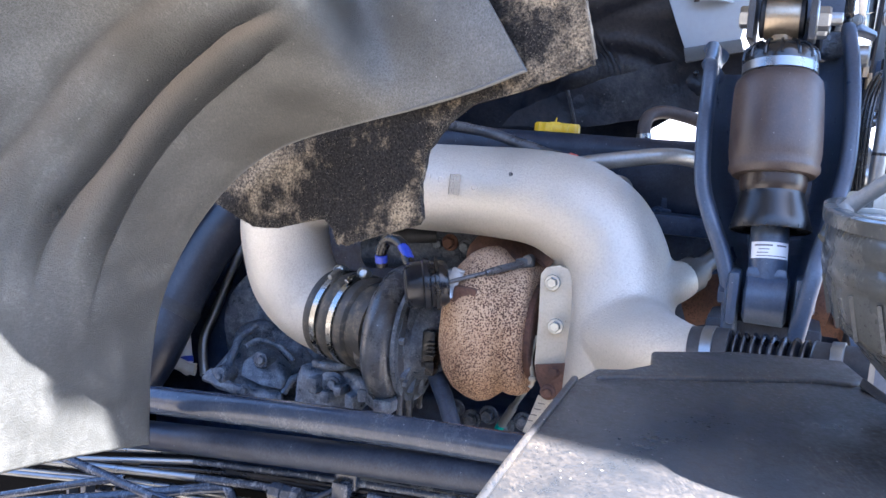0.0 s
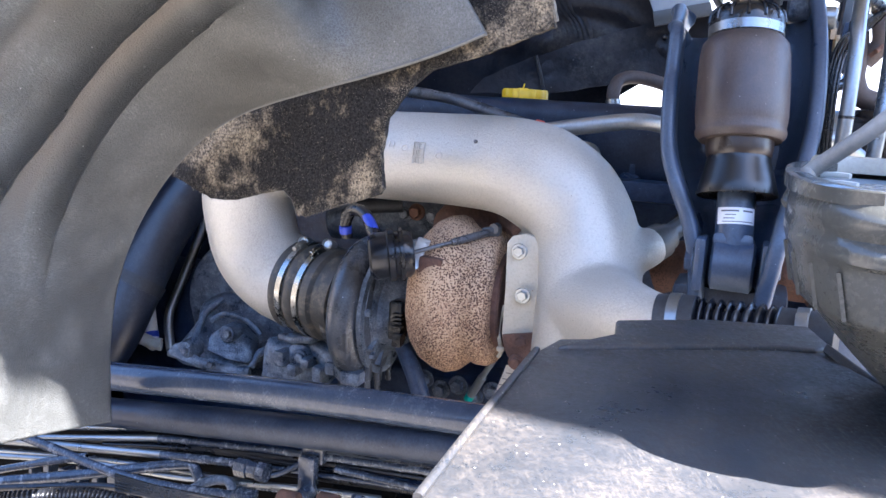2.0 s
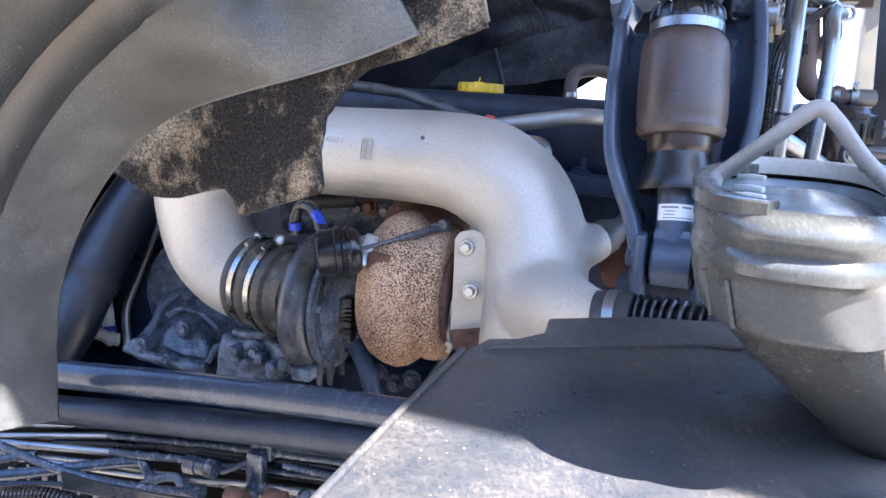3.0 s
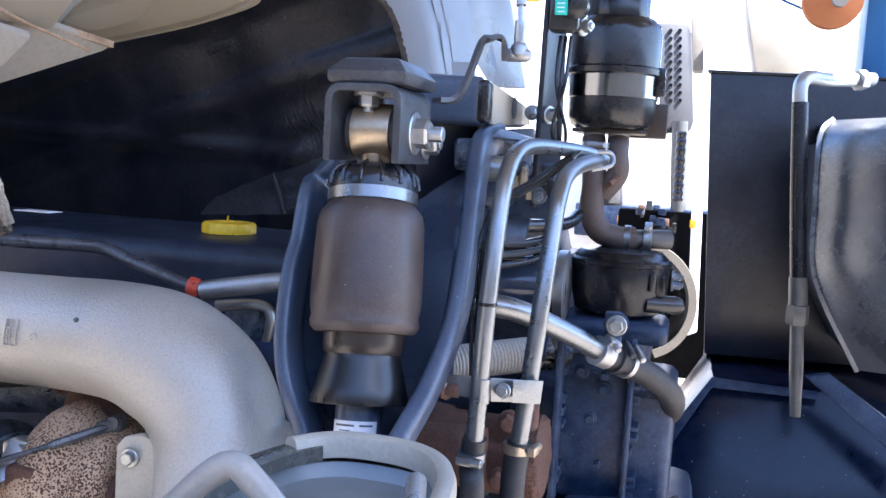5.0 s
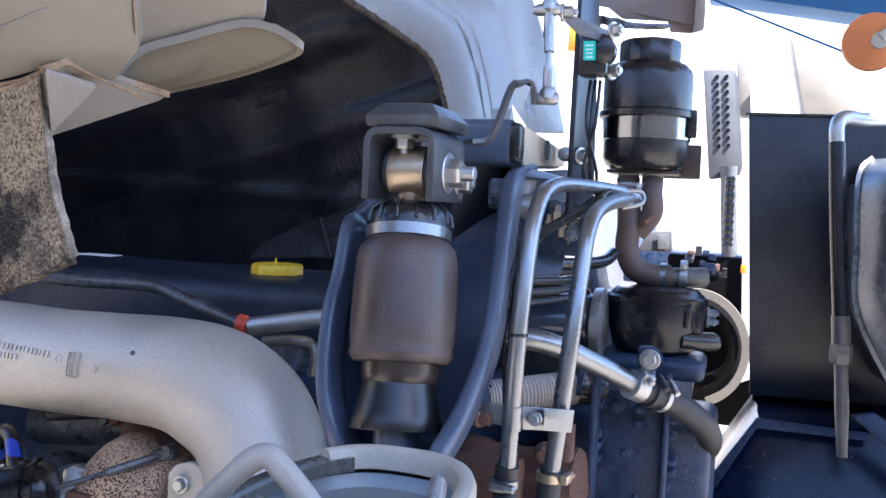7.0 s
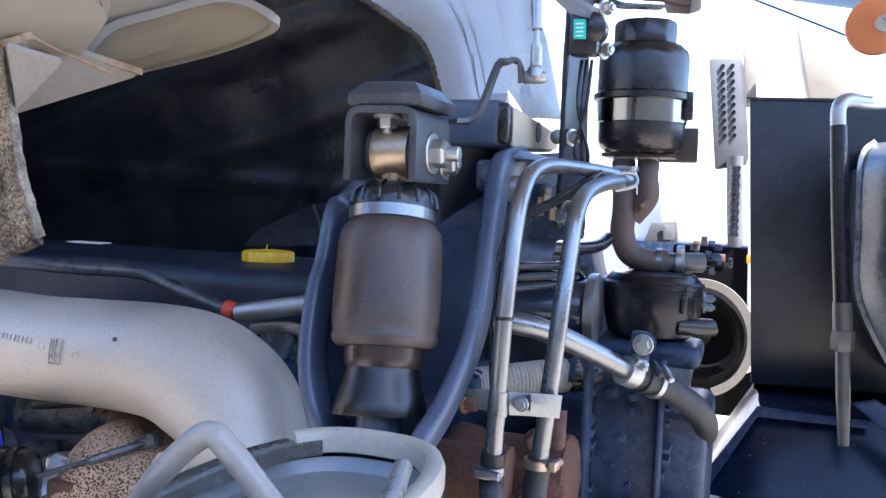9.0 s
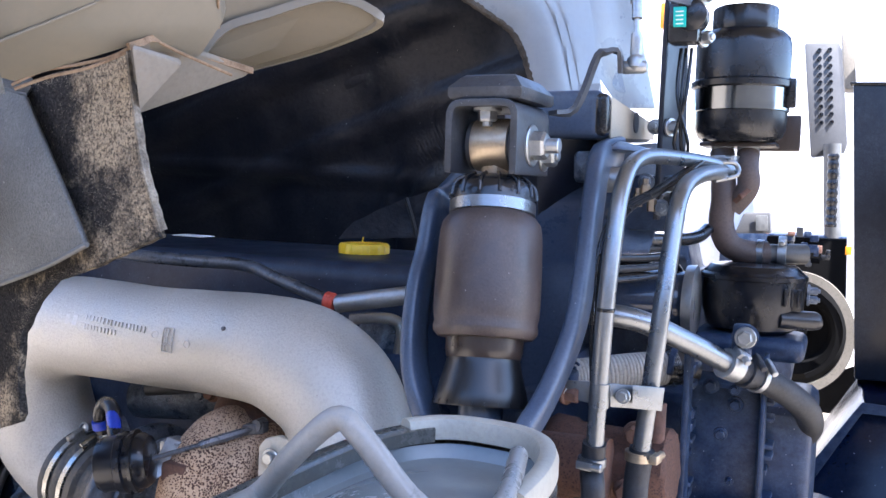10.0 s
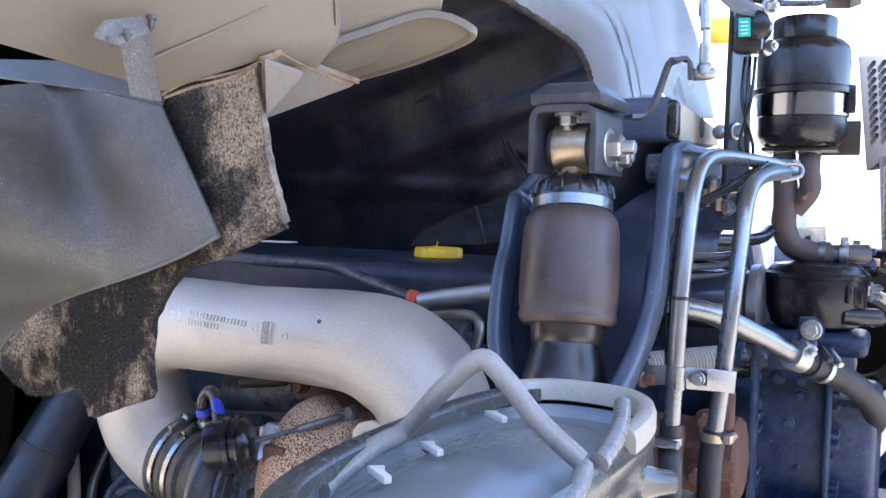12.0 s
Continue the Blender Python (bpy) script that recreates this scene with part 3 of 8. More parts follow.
def filled(outline, thick, cell):
    """An outline filled with small faces, so that the surface can be made uneven."""
    bm = slab(outline, thick, 0)
    bmesh.ops.triangulate(bm, faces=bm.faces[:])
    for _ in range(7):
        es = [e for e in bm.edges if e.calc_length() > cell]
        if not es:
            break
        bmesh.ops.subdivide_edges(bm, edges=es, cuts=1, use_grid_fill=False)
        bmesh.ops.triangulate(bm, faces=[f for f in bm.faces if len(f.verts) > 3])
    return bm


def roughened(bm, size, amount, seed=0.0):
    """Pushes the vertices about, as on a rough casting."""
    bm.normal_update()
    for v in bm.verts:
        q = v.co * size + Vector((seed, seed * 1.7, -seed))
        v.co += v.normal * (noise.noise(q) * amount + noise.noise(q * 2.7) * amount * 0.4)
    return bm


def thing(name, base, label, category, group="", kind=""):
    ob = new(name)
    ob.empty_display_size = 0.05
    ob.location = V(base)
    return tagged(ob, label, category, group, kind)


def root_of(ob):
    while ob.parent:
        ob = ob.parent
    return ob


def to_mesh(name, bm, material, smooth=38):
    me = bpy.data.meshes.new(name)
    bm.to_mesh(me)
    bm.free()
    me.materials.append(M[material])
    me.polygons.foreach_set("use_smooth", [True] * len(me.polygons))
    me.set_sharp_from_angle(angle=radians(smooth))
    return me


def part(name, bm, material, parent, label="", smooth=38):
    bmesh.ops.translate(bm, verts=bm.verts, vec=-root_of(parent).location)
    ob = new(name, to_mesh(name, bm, material, smooth))
    ob.parent = parent
    return tagged(ob, label) if label else ob


def solo(name, bm, material, label, category, group="", kind="", smooth=38):
    """A thing that is one mesh."""
    ob = new(name, to_mesh(name, bm, material, smooth))
    return tagged(ob, label, category, group, kind)


def hex_head(p, d, size=0.014, high=0.008, washer=True):
    """A hexagon head with its washer, its seat at p, looking along d."""
    d = V(d).normalized()
    r = size / math.sqrt(3)
    head = lathe(V(p) + d * (0.002 if washer else 0), d, [(r * 1.0, -0.001), (r, high * 0.8), (r * 0.86, high)], 6)
    if not washer:
        return head
    return joined(lathe(p, d, [(r * 1.45, -0.001), (r * 1.45, 0.0015), (r * 1.35, 0.0024)], 20), head)


def bolt(p, d, parent, size=0.014, high=0.008, material="bolt", washer=True, stud=0.0, name="bolt"):
    bm = hex_head(p, d, size, high, washer)
    if stud:
        bm = joined(bm, lathe(V(p) + V(d).normalized() * high, d, [(size * 0.3, -0.001), (size * 0.3, stud), (size * 0.24, stud + 0.001)], 12))
    return part(name, bm, material, parent, smooth=30)


def band(p, d, r, wide, parent, material="chrome", screw=None, name="hose_clamp"):
    """A band clamp round a hose, with its worm screw at the side named."""
    d = V(d).normalized()
    ob = part(name, lathe(V(p) - d * wide / 2, d, [(r - 0.002, 0), (r + 0.0014, 0.0006), (r + 0.0014, wide - 0.0006), (r - 0.002, wide)], 36), material, parent)
    if screw is not None:
        s = V(screw)
        s = (s - d * s.dot(d)).normalized()
        q = V(p) + s * (r + 0.004)
        side = d.cross(s)
        part("screw", joined(block(q, wide * 0.9, 0.016, 0.008, d, side, s, 0.0015), lathe(q + side * 0.006, side, [(0.0042, 0), (0.0042, 0.010), (0.003, 0.011)], 10)), material, ob)
    return ob


# ---- ground ----
# Two unseen walls, added to darken the horizon in reflections and bounce light.
solo("added_wall_south", block((0, -8, 2.6), 60, 0.3, 5.2, Vector((1, 0, 0)), Vector((0, 1, 0)), UP, 0), "concrete", "plain grey wall added unseen behind the camera to darken reflections", "wall", kind="structure")
solo("added_wall_west", block((-11, 4, 2.6), 0.3, 60, 5.2, Vector((1, 0, 0)), Vector((0, 1, 0)), UP, 0), "concrete", "plain grey wall added unseen beside the trucks to darken reflections", "wall", kind="structure")
solo("ground", sheet(lambda u, v: (-400 + 800 * u, -400 + 800 * v, 0), 8, 8), "concrete", "pale concrete yard in sunlight", "ground", kind="structure")

# ---- cast charge pipe ----
pipe = thing("charge_pipe", (0.2277, 1.0712, 1.2931), "bare cast-aluminium charge-air pipe bent in a U over the turbocharger", "pipe")
run = [(-0.1571, 1.3556, 1.2899), (-0.2024, 1.3777, 1.3042), (-0.2366, 1.3838, 1.3393), (-0.2505, 1.3813, 1.3844), (-0.2551, 1.3724, 1.4368), (-0.2385, 1.3604, 1.4801), (-0.1898, 1.3397, 1.5076), (-0.1174, 1.3056, 1.5118), (-0.0383, 1.2674, 1.5120),
       (0.0447, 1.2314, 1.5144), (0.1224, 1.2013, 1.5132), (0.1729, 1.1807, 1.5012), (0.2126, 1.1645, 1.4739), (0.2350, 1.1470, 1.4340), (0.2400, 1.1310, 1.3977), (0.2420, 1.1150, 1.3585), (0.2420, 1.1000, 1.2983), (0.2420, 1.0950, 1.2360)]
wide = [0.0679, 0.0694, 0.0703, 0.0704, 0.0703, 0.0685, 0.0676, 0.0653, 0.0634, 0.0633, 0.0660, 0.0720, 0.0724, 0.0704, 0.0682, 0.0685, 0.0720, 0.0740]
casting = part("body", joined(tube(run, wide, 40, 6),
                              tube([(0.2400, 1.1150, 1.3480), (0.2500, 1.0520, 1.3490), (0.2640, 0.9800, 1.3620), (0.2800, 0.9340, 1.3710), (0.2903, 0.9090, 1.3766)], [0.064, 0.063, 0.054, 0.043, 0.035, 0.030, 0.028], 32, 8),
                              tube([(0.2552, 1.1004, 1.4017), (0.2900, 1.1090, 1.4130), (0.3240, 1.1290, 1.4262)], [0.038, 0.030, 0.027, 0.027, 0.025], 24, 8),
                              lathe((0.1648, 1.1293, 1.3962), C, [(0.034, 0.011), (0.036, 0.03), (0.05, 0.06)], 30, lambda a: 1 + 0.12 * math.cos(2 * a))), "cast", pipe)
fused = casting.modifiers.new("fused", "REMESH")
fused.mode, fused.voxel_size, fused.use_smooth_shade = "VOXEL", 0.0035, True
eased = casting.modifiers.new("eased", "SMOOTH")
eased.factor, eased.iterations = 0.5, 14


sensor = thing("temperature_sensor", (0.3417, 1.1441, 1.4335), "zinc-plated sensor screwed into the pipe stub", "sensor")
part("body", joined(lathe((0.3200, 1.1260, 1.4245), V((0.3454, 1.1443, 1.4352)) - V((0.2980, 1.1120, 1.4156)), [(0.024, 0), (0.0245, 0.003), (0.0235, 0.020), (0.019, 0.024), (0.018, 0.034), (0.014, 0.036)], 30), tube([(0.3417, 1.1441, 1.4335), (0.3811, 1.1865, 1.4507)], 0.013, 18, 2)), "plate", sensor)
part("plug", tube([(0.3790, 1.1843, 1.4493), (0.4076, 1.2085, 1.4650)], 0.017, 16, 2), "gloss", sensor)


def pipe_face(x, z):
    """The point of the straight run's near face at this breadth and height."""
    k = 8 + (x + 0.0383) / 0.083
    a = V(run[8]).lerp(V(run[9]), (x + 0.0383) / 0.083) if k > 7.6 else V(run[7]).lerp(V(run[8]), (x + 0.1174) / 0.0791)
    r = 0.0637
    up = max(-0.9, min(0.9, (z - a.z) / r))
    return Vector((a.x, a.y, z)) - C * (r * math.sqrt(1 - up * up)), (-C * math.sqrt(1 - up * up) + UP * up).normalized()


def cast_bar(x, z, w, h, name="cast_bar"):
    q, nrm = pipe_face(x, z)
    part(name, block(q + nrm * 0.0004, w, h, 0.0026, L, nrm.cross(L), nrm, 0.0004, 1), "emboss", pipe)


for r in range(4):
    cast_bar(0.0325, 1.5380 - 0.0092 * r, 0.0150, 0.0009, "cast_mark")
for c in (-1, 0, 1):
    for r in range(3):
        cast_bar(0.0325 + 0.0070 * c, 1.5334 - 0.0092 * r, 0.0009, 0.0088, "cast_mark")
for r in range(3):
    cast_bar(0.0288, 1.5334 - 0.0092 * r, 0.0008 + 0.0012 * (r > 0), 0.0056, "cast_mark")
rng = random.Random(3)
for k in range(17):
    cast_bar(-0.0950 + 0.0058 * k, 1.5372 - 0.0003 * k, rng.choice((0.0030, 0.0026, 0.0014)), rng.choice((0.0076, 0.0068, 0.0060)))
for k in range(10):
    cast_bar(-0.0950 + 0.0054 * k, 1.5262 - 0.0002 * k, rng.choice((0.0028, 0.0024, 0.0014)), rng.choice((0.0072, 0.0064)))
for k, w in enumerate((0.0025, 0.0078, 0.0078, 0.0078, 0.0088)):
    cast_bar(-0.1620 + 0.0125 * k, 1.5320, w, 0.0135)
q, nrm = pipe_face(0.0590, 1.5225)
part("cast_mark", lathe(q - nrm * 0.0006, nrm, [(0.0052, -0.001), (0.0052, 0.0010), (0.0038, 0.0014), (0.0030, 0.0004)], 14), "emboss", pipe)
q, nrm = pipe_face(0.0130, 1.5290)
part("cast_mark", lathe(q - nrm * 0.0006, nrm, [(0.0055, -0.001), (0.0055, 0.0009), (0.0046, 0.0012), (0.0036, 0.0003)], 10), "emboss", pipe)
q, nrm = pipe_face(0.1036, 1.5455)
part("nick", lathe(q, nrm, [(0.003, -0.002), (0.0022, 0.0006)], 7), "print", pipe)

bracket = thing("pipe_bracket", (0.1583, 1.1201, 1.2670), "cream-painted steel bracket bolted to the cast pipe, rusty foot", "bracket")
part("plate", slab([(0.1316, 1.1326, 1.4165), (0.1385, 1.1340, 1.4256), (0.1548, 1.1291, 1.4303), (0.1674, 1.1259, 1.4270), (0.1745, 1.1210, 1.4133), (0.1744, 1.1079, 1.3558), (0.1759, 1.1059, 1.3031),
                    (0.1744, 1.1097, 1.2694), (0.1646, 1.1120, 1.2526), (0.1492, 1.1179, 1.2531), (0.1375, 1.1225, 1.2746), (0.1322, 1.1218, 1.2964), (0.1327, 1.1243, 1.3575)], C * 0.009, 0.002), "pale", bracket)
for p, m in (((0.1478, 1.1241, 1.4076), "bolt"), ((0.1548, 1.1091, 1.3523), "bolt"), ((0.1580, 1.1114, 1.2906), "rust"), ((0.1525, 1.1112, 1.2617), "rust")):
    bolt(p, -C, bracket, 0.0125, 0.006, "steel" if m == "bolt" else m)
part("foot", slab([(0.1327, 1.1176, 1.2961), (0.1746, 1.1024, 1.3056), (0.1739, 1.1059, 1.2706), (0.1641, 1.1082, 1.2538), (0.1488, 1.1141, 1.2543), (0.1371, 1.1187, 1.2758)], C * 0.004, 0.001), "rust", bracket)
part("clip", joined(tube([(0.1363, 1.1531, 1.3275), (0.1303, 1.1475, 1.2970), (0.1354, 1.1464, 1.2657), (0.1313, 1.1448, 1.2564)], 0.0028, 10, 5), block((0.1340, 1.1420, 1.2694), 0.011, 0.008, 0.008)), "pale", bracket)

# ---- hose coupling ----
ca, cb = V((-0.1666, 1.3458, 1.2979)), V((-0.0883, 1.2885, 1.2929))
cd = (cb - ca).normalized()
coupling = thing("hose_coupling", ca.lerp(cb, 0.5), "black rubber coupling sleeve with two steel band clamps, dusty", "coupling")
part("sleeve", lathe(ca + cd * 0.001, cd, [(0.068, 0), (0.0715, 0.002), (0.0715, 0.012), (0.0695, 0.015), (0.0695, 0.030), (0.0722, 0.034), (0.0728, 0.041), (0.0722, 0.047), (0.0695, 0.051), (0.0695, 0.063), (0.0718, 0.067), (0.0718, 0.080), (0.0690, 0.083), (0.0665, 0.085), (0.0660, 0.112), (0.060, 0.114)], 56), "sleeve", coupling)
band(ca + cd * 0.023, cd, 0.0715, 0.011, coupling, "clampband", (0.05, -0.5, 1))
band(ca + cd * 0.058, cd, 0.0715, 0.011, coupling, "clampband", (0.05, -0.5, 1))
for p in ((-0.1593, 1.3266, 1.3688), (-0.1194, 1.2964, 1.3720)):
    part("clamp_screw", joined(lathe(p, -C + UP * 0.3, [(0.0085, -0.016), (0.0085, 0.004), (0.006, 0.006), (0.005, 0.003)], 14), tube([V(p) - UP * 0.004, V(p) - UP * 0.022 - L * 0.012 + C * 0.004, V(p) - UP * 0.036 - L * 0.018 + C * 0.004], 0.004, 10, 4)), "steel", coupling)

# ---- turbocharger ----
TC = V((-0.0551, 1.2804, 1.2844))
turbo = thing("turbocharger", TC - UP * 0.1, "turbocharger with dark compressor, speckled rust turbine housing and vacuum actuator", "turbocharger")
torus = [(0.087 + 0.0225 * math.sin(math.radians(a)), 0.002 - 0.0225 * math.cos(math.radians(a))) for a in range(-45, 170, 12)]
part("compressor_housing", roughened(lathe(TC, L, [(0.050, -0.050), (0.063, -0.049), (0.066, -0.046), (0.066, -0.020), *torus, (0.090, 0.025), (0.0925, 0.026), (0.0925, 0.031), (0.086, 0.033), (0.084, 0.036), (0.06, 0.040)], 80, lambda a: 1 + 0.02 * math.cos(a + 2.4)), 20, 0.0006), "scroll", turbo, "grey-black cast compressor scroll")
for k in range(5):
    a = -2.6 + 0.5 * k
    q = TC + L * 0.034 + (C * math.cos(a) + UP * math.sin(a)) * 0.070
    part("casting_rib", block(q, 0.022, 0.006, 0.030, L, (C * math.cos(a + 1.57) + UP * math.sin(a + 1.57)), (C * math.cos(a) + UP * math.sin(a)), 0.002), "grime", turbo)
part("back_plate", roughened(lathe(TC + L * 0.022, L, [(0.088, 0), (0.09, 0.006), (0.082, 0.012), (0.062, 0.022), (0.055, 0.042), (0.05, 0.06)], 48), 30, 0.003, 2.0), "grime", turbo)
for k in range(7):
    a = 2 * math.pi * k / 7 + 0.3
    bolt(TC + L * 0.032 + (C * math.cos(a) + UP * math.sin(a)) * 0.08, L, turbo, 0.011, 0.009, "grime")
part("v_band", lathe(TC + L * 0.003, L, [(0.088, 0.024), (0.0950, 0.025), (0.0950, 0.031), (0.088, 0.032)], 60), "grime", turbo)
for a, h in ((-2.35, 0.022), (-2.75, 0.030), (-1.95, 0.016)):
    q = TC + L * 0.030 + (C * math.cos(a + 0.6) + UP * math.sin(a + 0.6)) * 0.097
    part("band_bolt", joined(block(q, 0.010, 0.012, h, bevel=0.003), lathe(q - UP * h * 0.5, -UP, [(0.0045, 0), (0.0045, 0.012), (0.003, 0.014)], 8), lathe(q + UP * h * 0.4, UP, [(0.006, 0), (0.006, 0.006)], 6)), "scroll", turbo)
TT = V((0.0850, 1.2210, 1.3247))
part("turbine_housing", roughened(lathe(TT - L * 0.058, L, [(0.05, -0.006), (0.070, -0.003), (0.088, 0.006), (0.102, 0.020), (0.110, 0.036), (0.1125, 0.050), (0.109, 0.062), (0.101, 0.072), (0.0945, 0.079), (0.0930, 0.086), (0.0955, 0.094), (0.0955, 0.106), (0.090, 0.115), (0.080, 0.119), (0.05, 0.120)], 72, lambda a: 1 + 0.035 * math.cos(a - 2.2)), 14, 0.0016, 1.0), "rusty", turbo, "rusty beige turbine housing peppered with dark specks")
part("outlet_flange", joined(lathe(TT + L * 0.056, L, [(0.068, 0), (0.070, 0.003), (0.070, 0.012), (0.066, 0.015)], 40)), "rust", turbo)
part("volute_neck", tube([TT + UP * 0.05 + C * 0.05, (0.0919, 1.2718, 1.4055), (0.1264, 1.3234, 1.4167), (0.1617, 1.4016, 1.4071)], [0.06, 0.058, 0.052, 0.05], 26, 6), "rust", turbo)
part("boss", joined(block((0.0393, 1.1515, 1.3775), 0.034, 0.04, 0.028, L, C, UP, 0.006), lathe((0.0302, 1.1443, 1.3646), -C, [(0.013, -0.03), (0.013, 0.004), (0.01, 0.006)], 16)), "rust", turbo)
part("oil_block", joined(block((-0.0063, 1.2024, 1.2874), 0.02, 0.03, 0.055, bevel=0.004), block((-0.0047, 1.1923, 1.2613), 0.014, 0.02, 0.02, bevel=0.003), *[block(V((-0.0061, 1.1844, 1.2995)) - UP * 0.006 * k, 0.014, 0.012, 0.003, bevel=0.0008) for k in range(4)]), "gloss", turbo)
part("drain_foot", block((-0.0658, 1.2180, 1.1956), 0.03, 0.04, 0.02, bevel=0.005), "grime", turbo)
part("oil_drain", tube([(0.0013, 1.2244, 1.2439), (0.0198, 1.2161, 1.2047), (0.0342, 1.2174, 1.1618)], 0.013, 16, 5), "engine", turbo)
AC = V((-0.0359, 1.1266, 1.3905))
ad = (V((0.0167, 1.1309, 1.3978)) - AC).normalized()
act = part("actuator", lathe(AC - ad * 0.006, ad, [(0.022, -0.006), (0.029, -0.003), (0.031, 0.002), (0.031, 0.018), (0.0345, 0.020), (0.0345, 0.027), (0.031, 0.029), (0.031, 0.046), (0.027, 0.052), (0.012, 0.054)], 36), "blackgloss", turbo, "black vacuum actuator canister")
part("rod", tube([AC + ad * 0.045, (0.0713, 1.1520, 1.4137), (0.1196, 1.1825, 1.4245)], 0.0030, 10, 4), "scroll", act)
part("turnbuckle", tube([(0.0600, 1.1448, 1.4104), (0.0660, 1.1486, 1.4122), (0.1000, 1.1702, 1.4200), (0.1080, 1.1752, 1.4218)], [0.0042, 0.0052, 0.0052, 0.0040], 8, 3), "scroll", act)
part("strap", lathe(AC + ad * 0.030, ad, [(0.031, -0.002), (0.0352, -0.001), (0.0352, 0.003), (0.031, 0.004)], 36), "gloss", act)
part("rod_end", joined(block((0.1149, 1.1804, 1.4230), 0.026, 0.012, 0.014, ad, C, UP, 0.003), lathe((0.1194, 1.1831, 1.4275), -C, [(0.007, -0.008), (0.007, 0.008)], 12)), "scroll", act)
part("mount", joined(slab([(-0.0309, 1.1365, 1.3630), (-0.0011, 1.1352, 1.3633), (0.0169, 1.1417, 1.3744), (0.0339, 1.1626, 1.4076), (0.0154, 1.1643, 1.4125), (0.0051, 1.1442, 1.3848)], C * 0.005, 0.001), block((0.0229, 1.1760, 1.3953), 0.03, 0.03, 0.025, bevel=0.006)), "steel", act)
part("vacuum_hose", tube([(-0.0254, 1.1430, 1.3986), (-0.0433, 1.1570, 1.4143), (-0.0582, 1.1823, 1.4366), (-0.0771, 1.2039, 1.4389), (-0.0866, 1.2112, 1.4215), (-0.0848, 1.2168, 1.3983)], 0.0085, 16, 6), "blackgloss", act)
part("tape", tube([(-0.0433, 1.1570, 1.4143), (-0.0510, 1.1690, 1.4280), (-0.0582, 1.1823, 1.4366)], 0.0080, 14, 5), "blue", act, "blue marking tape")
part("tape", tube([(-0.0341, 1.1266, 1.4175), (-0.0473, 1.1312, 1.4116)], 0.0035, 8, 2), "blue", act, "blue marking tape")
part("tape", tube([(-0.0869, 1.2094, 1.4152), (-0.0861, 1.2115, 1.4052)], 0.0090, 14, 3), "blue", act, "blue marking tape")
part("manifold_pipe", tube([(-0.1243, 1.4308, 1.3890), (0.0061, 1.3878, 1.4070), (0.0981, 1.4251, 1.4096), (0.2007, 1.4995, 1.3948)], [0.03, 0.034, 0.036, 0.04], 22, 6), "grime", turbo)
for k in range(3):
    bolt((0.0107, 1.3447, 1.4222), -C, turbo, 0.016, 0.01, "rust") if k == 0 else bolt(V((-0.0476, 1.3719, 1.4180)) + L * 0.045 * k, -C, turbo, 0.014, 0.01, "grime")
part("hose_stub", tube([(-0.0810, 1.3443, 1.4260), (-0.0116, 1.3426, 1.4327)], 0.012, 14, 3), "rubber", turbo)

probe = thing("exhaust_probe", (0.1075, 1.2739, 1.1536), "slim zinc-plated probe with a green tip", "probe")
part("shaft", tube([(0.1365, 1.2355, 1.2257), (0.1202, 1.2592, 1.1863)], 0.0045, 12, 2), "steel", probe)
part("sleeve", tube([(0.1232, 1.2570, 1.1917), (0.1078, 1.2786, 1.1519)], 0.0068, 14, 2), "steel", probe)
part("tip", tube([(0.1084, 1.2770, 1.1543), (0.1048, 1.2806, 1.1455)], 0.0072, 14, 2), "teal", probe)
tag = thing("paper_tag", (0.1466, 1.1987, 1.1954), "grubby white printed tag beside the bracket", "label")
part("sheet", slab([(0.1466, 1.1664, 1.2397), (0.1661, 1.1552, 1.2386), (0.1501, 1.1742, 1.1748), (0.1314, 1.1858, 1.1780)], C * 0.002, 0.0005), "beige", tag)
for k in range(4):
    part("print", block(V((0.1508, 1.1545, 1.2316)) - UP * 0.009 * k - L * 0.005 * k, 0.010, 0.001, 0.0012, bevel=0), "print", tag)

# ---- engine ----
engine = thing("engine", (0.1, 1.75, 0.75), "dark blue-grey diesel engine with a long rocker cover, dusty", "engine")
EC = V((0.187, 1.545, 1.605))
part("rocker_cover", block(EC - UP * 0.06 - L * 0.18 + C * 0.0, 0.99, 0.30, 0.12, bevel=0.028, seg=4), "rocker", engine)
part("cylinder_head", block(EC - UP * 0.235 - L * 0.16 + C * 0.02, 1.03, 0.26, 0.23, bevel=0.01), "engine", engine)
part("block", block(EC - UP * 0.62 - L * 0.02 + C * 0.05, 1.45, 0.42, 0.56, bevel=0.03), "engine", engine)
for k in range(12):
    bolt(EC - UP * 0.113 - C * 0.152 + L * (-0.6 + 0.09 * k), -C, engine, 0.014, 0.008, "engine")
part("cap_neck", lathe(EC - UP * 0.004, UP, [(0.034, 0), (0.031, 0.006)], 30), "engine", engine)
part("rail", block(EC - UP * 0.125 - C * 0.17 - L * 0.1, 1.0, 0.05, 0.03, bevel=0.006), "engine", engine)
part("stud", lathe((0.3358, 1.3301, 1.4988), UP, [(0.012, -0.03), (0.012, 0.0), (0.007, 0.002), (0.007, 0.018)], 14), "engine", engine)
part("front_cover", slab([(0.4919, 1.4949, 1.6470), (0.6890, 1.5437, 1.6451), (0.7014, 1.5455, 1.5954), (0.8546, 1.5815, 1.5884), (0.8708, 1.5731, 1.4346), (0.8441, 1.5573, 1.2868), (0.5070, 1.4772, 1.3036)], C * 0.12, 0.006), "engine", engine)
part("pipe_stub", tube([(0.5279, 1.4705, 1.6006), (0.5974, 1.4769, 1.6071), (0.6706, 1.4926, 1.6042)], 0.02, 16, 4), "rubber", engine)
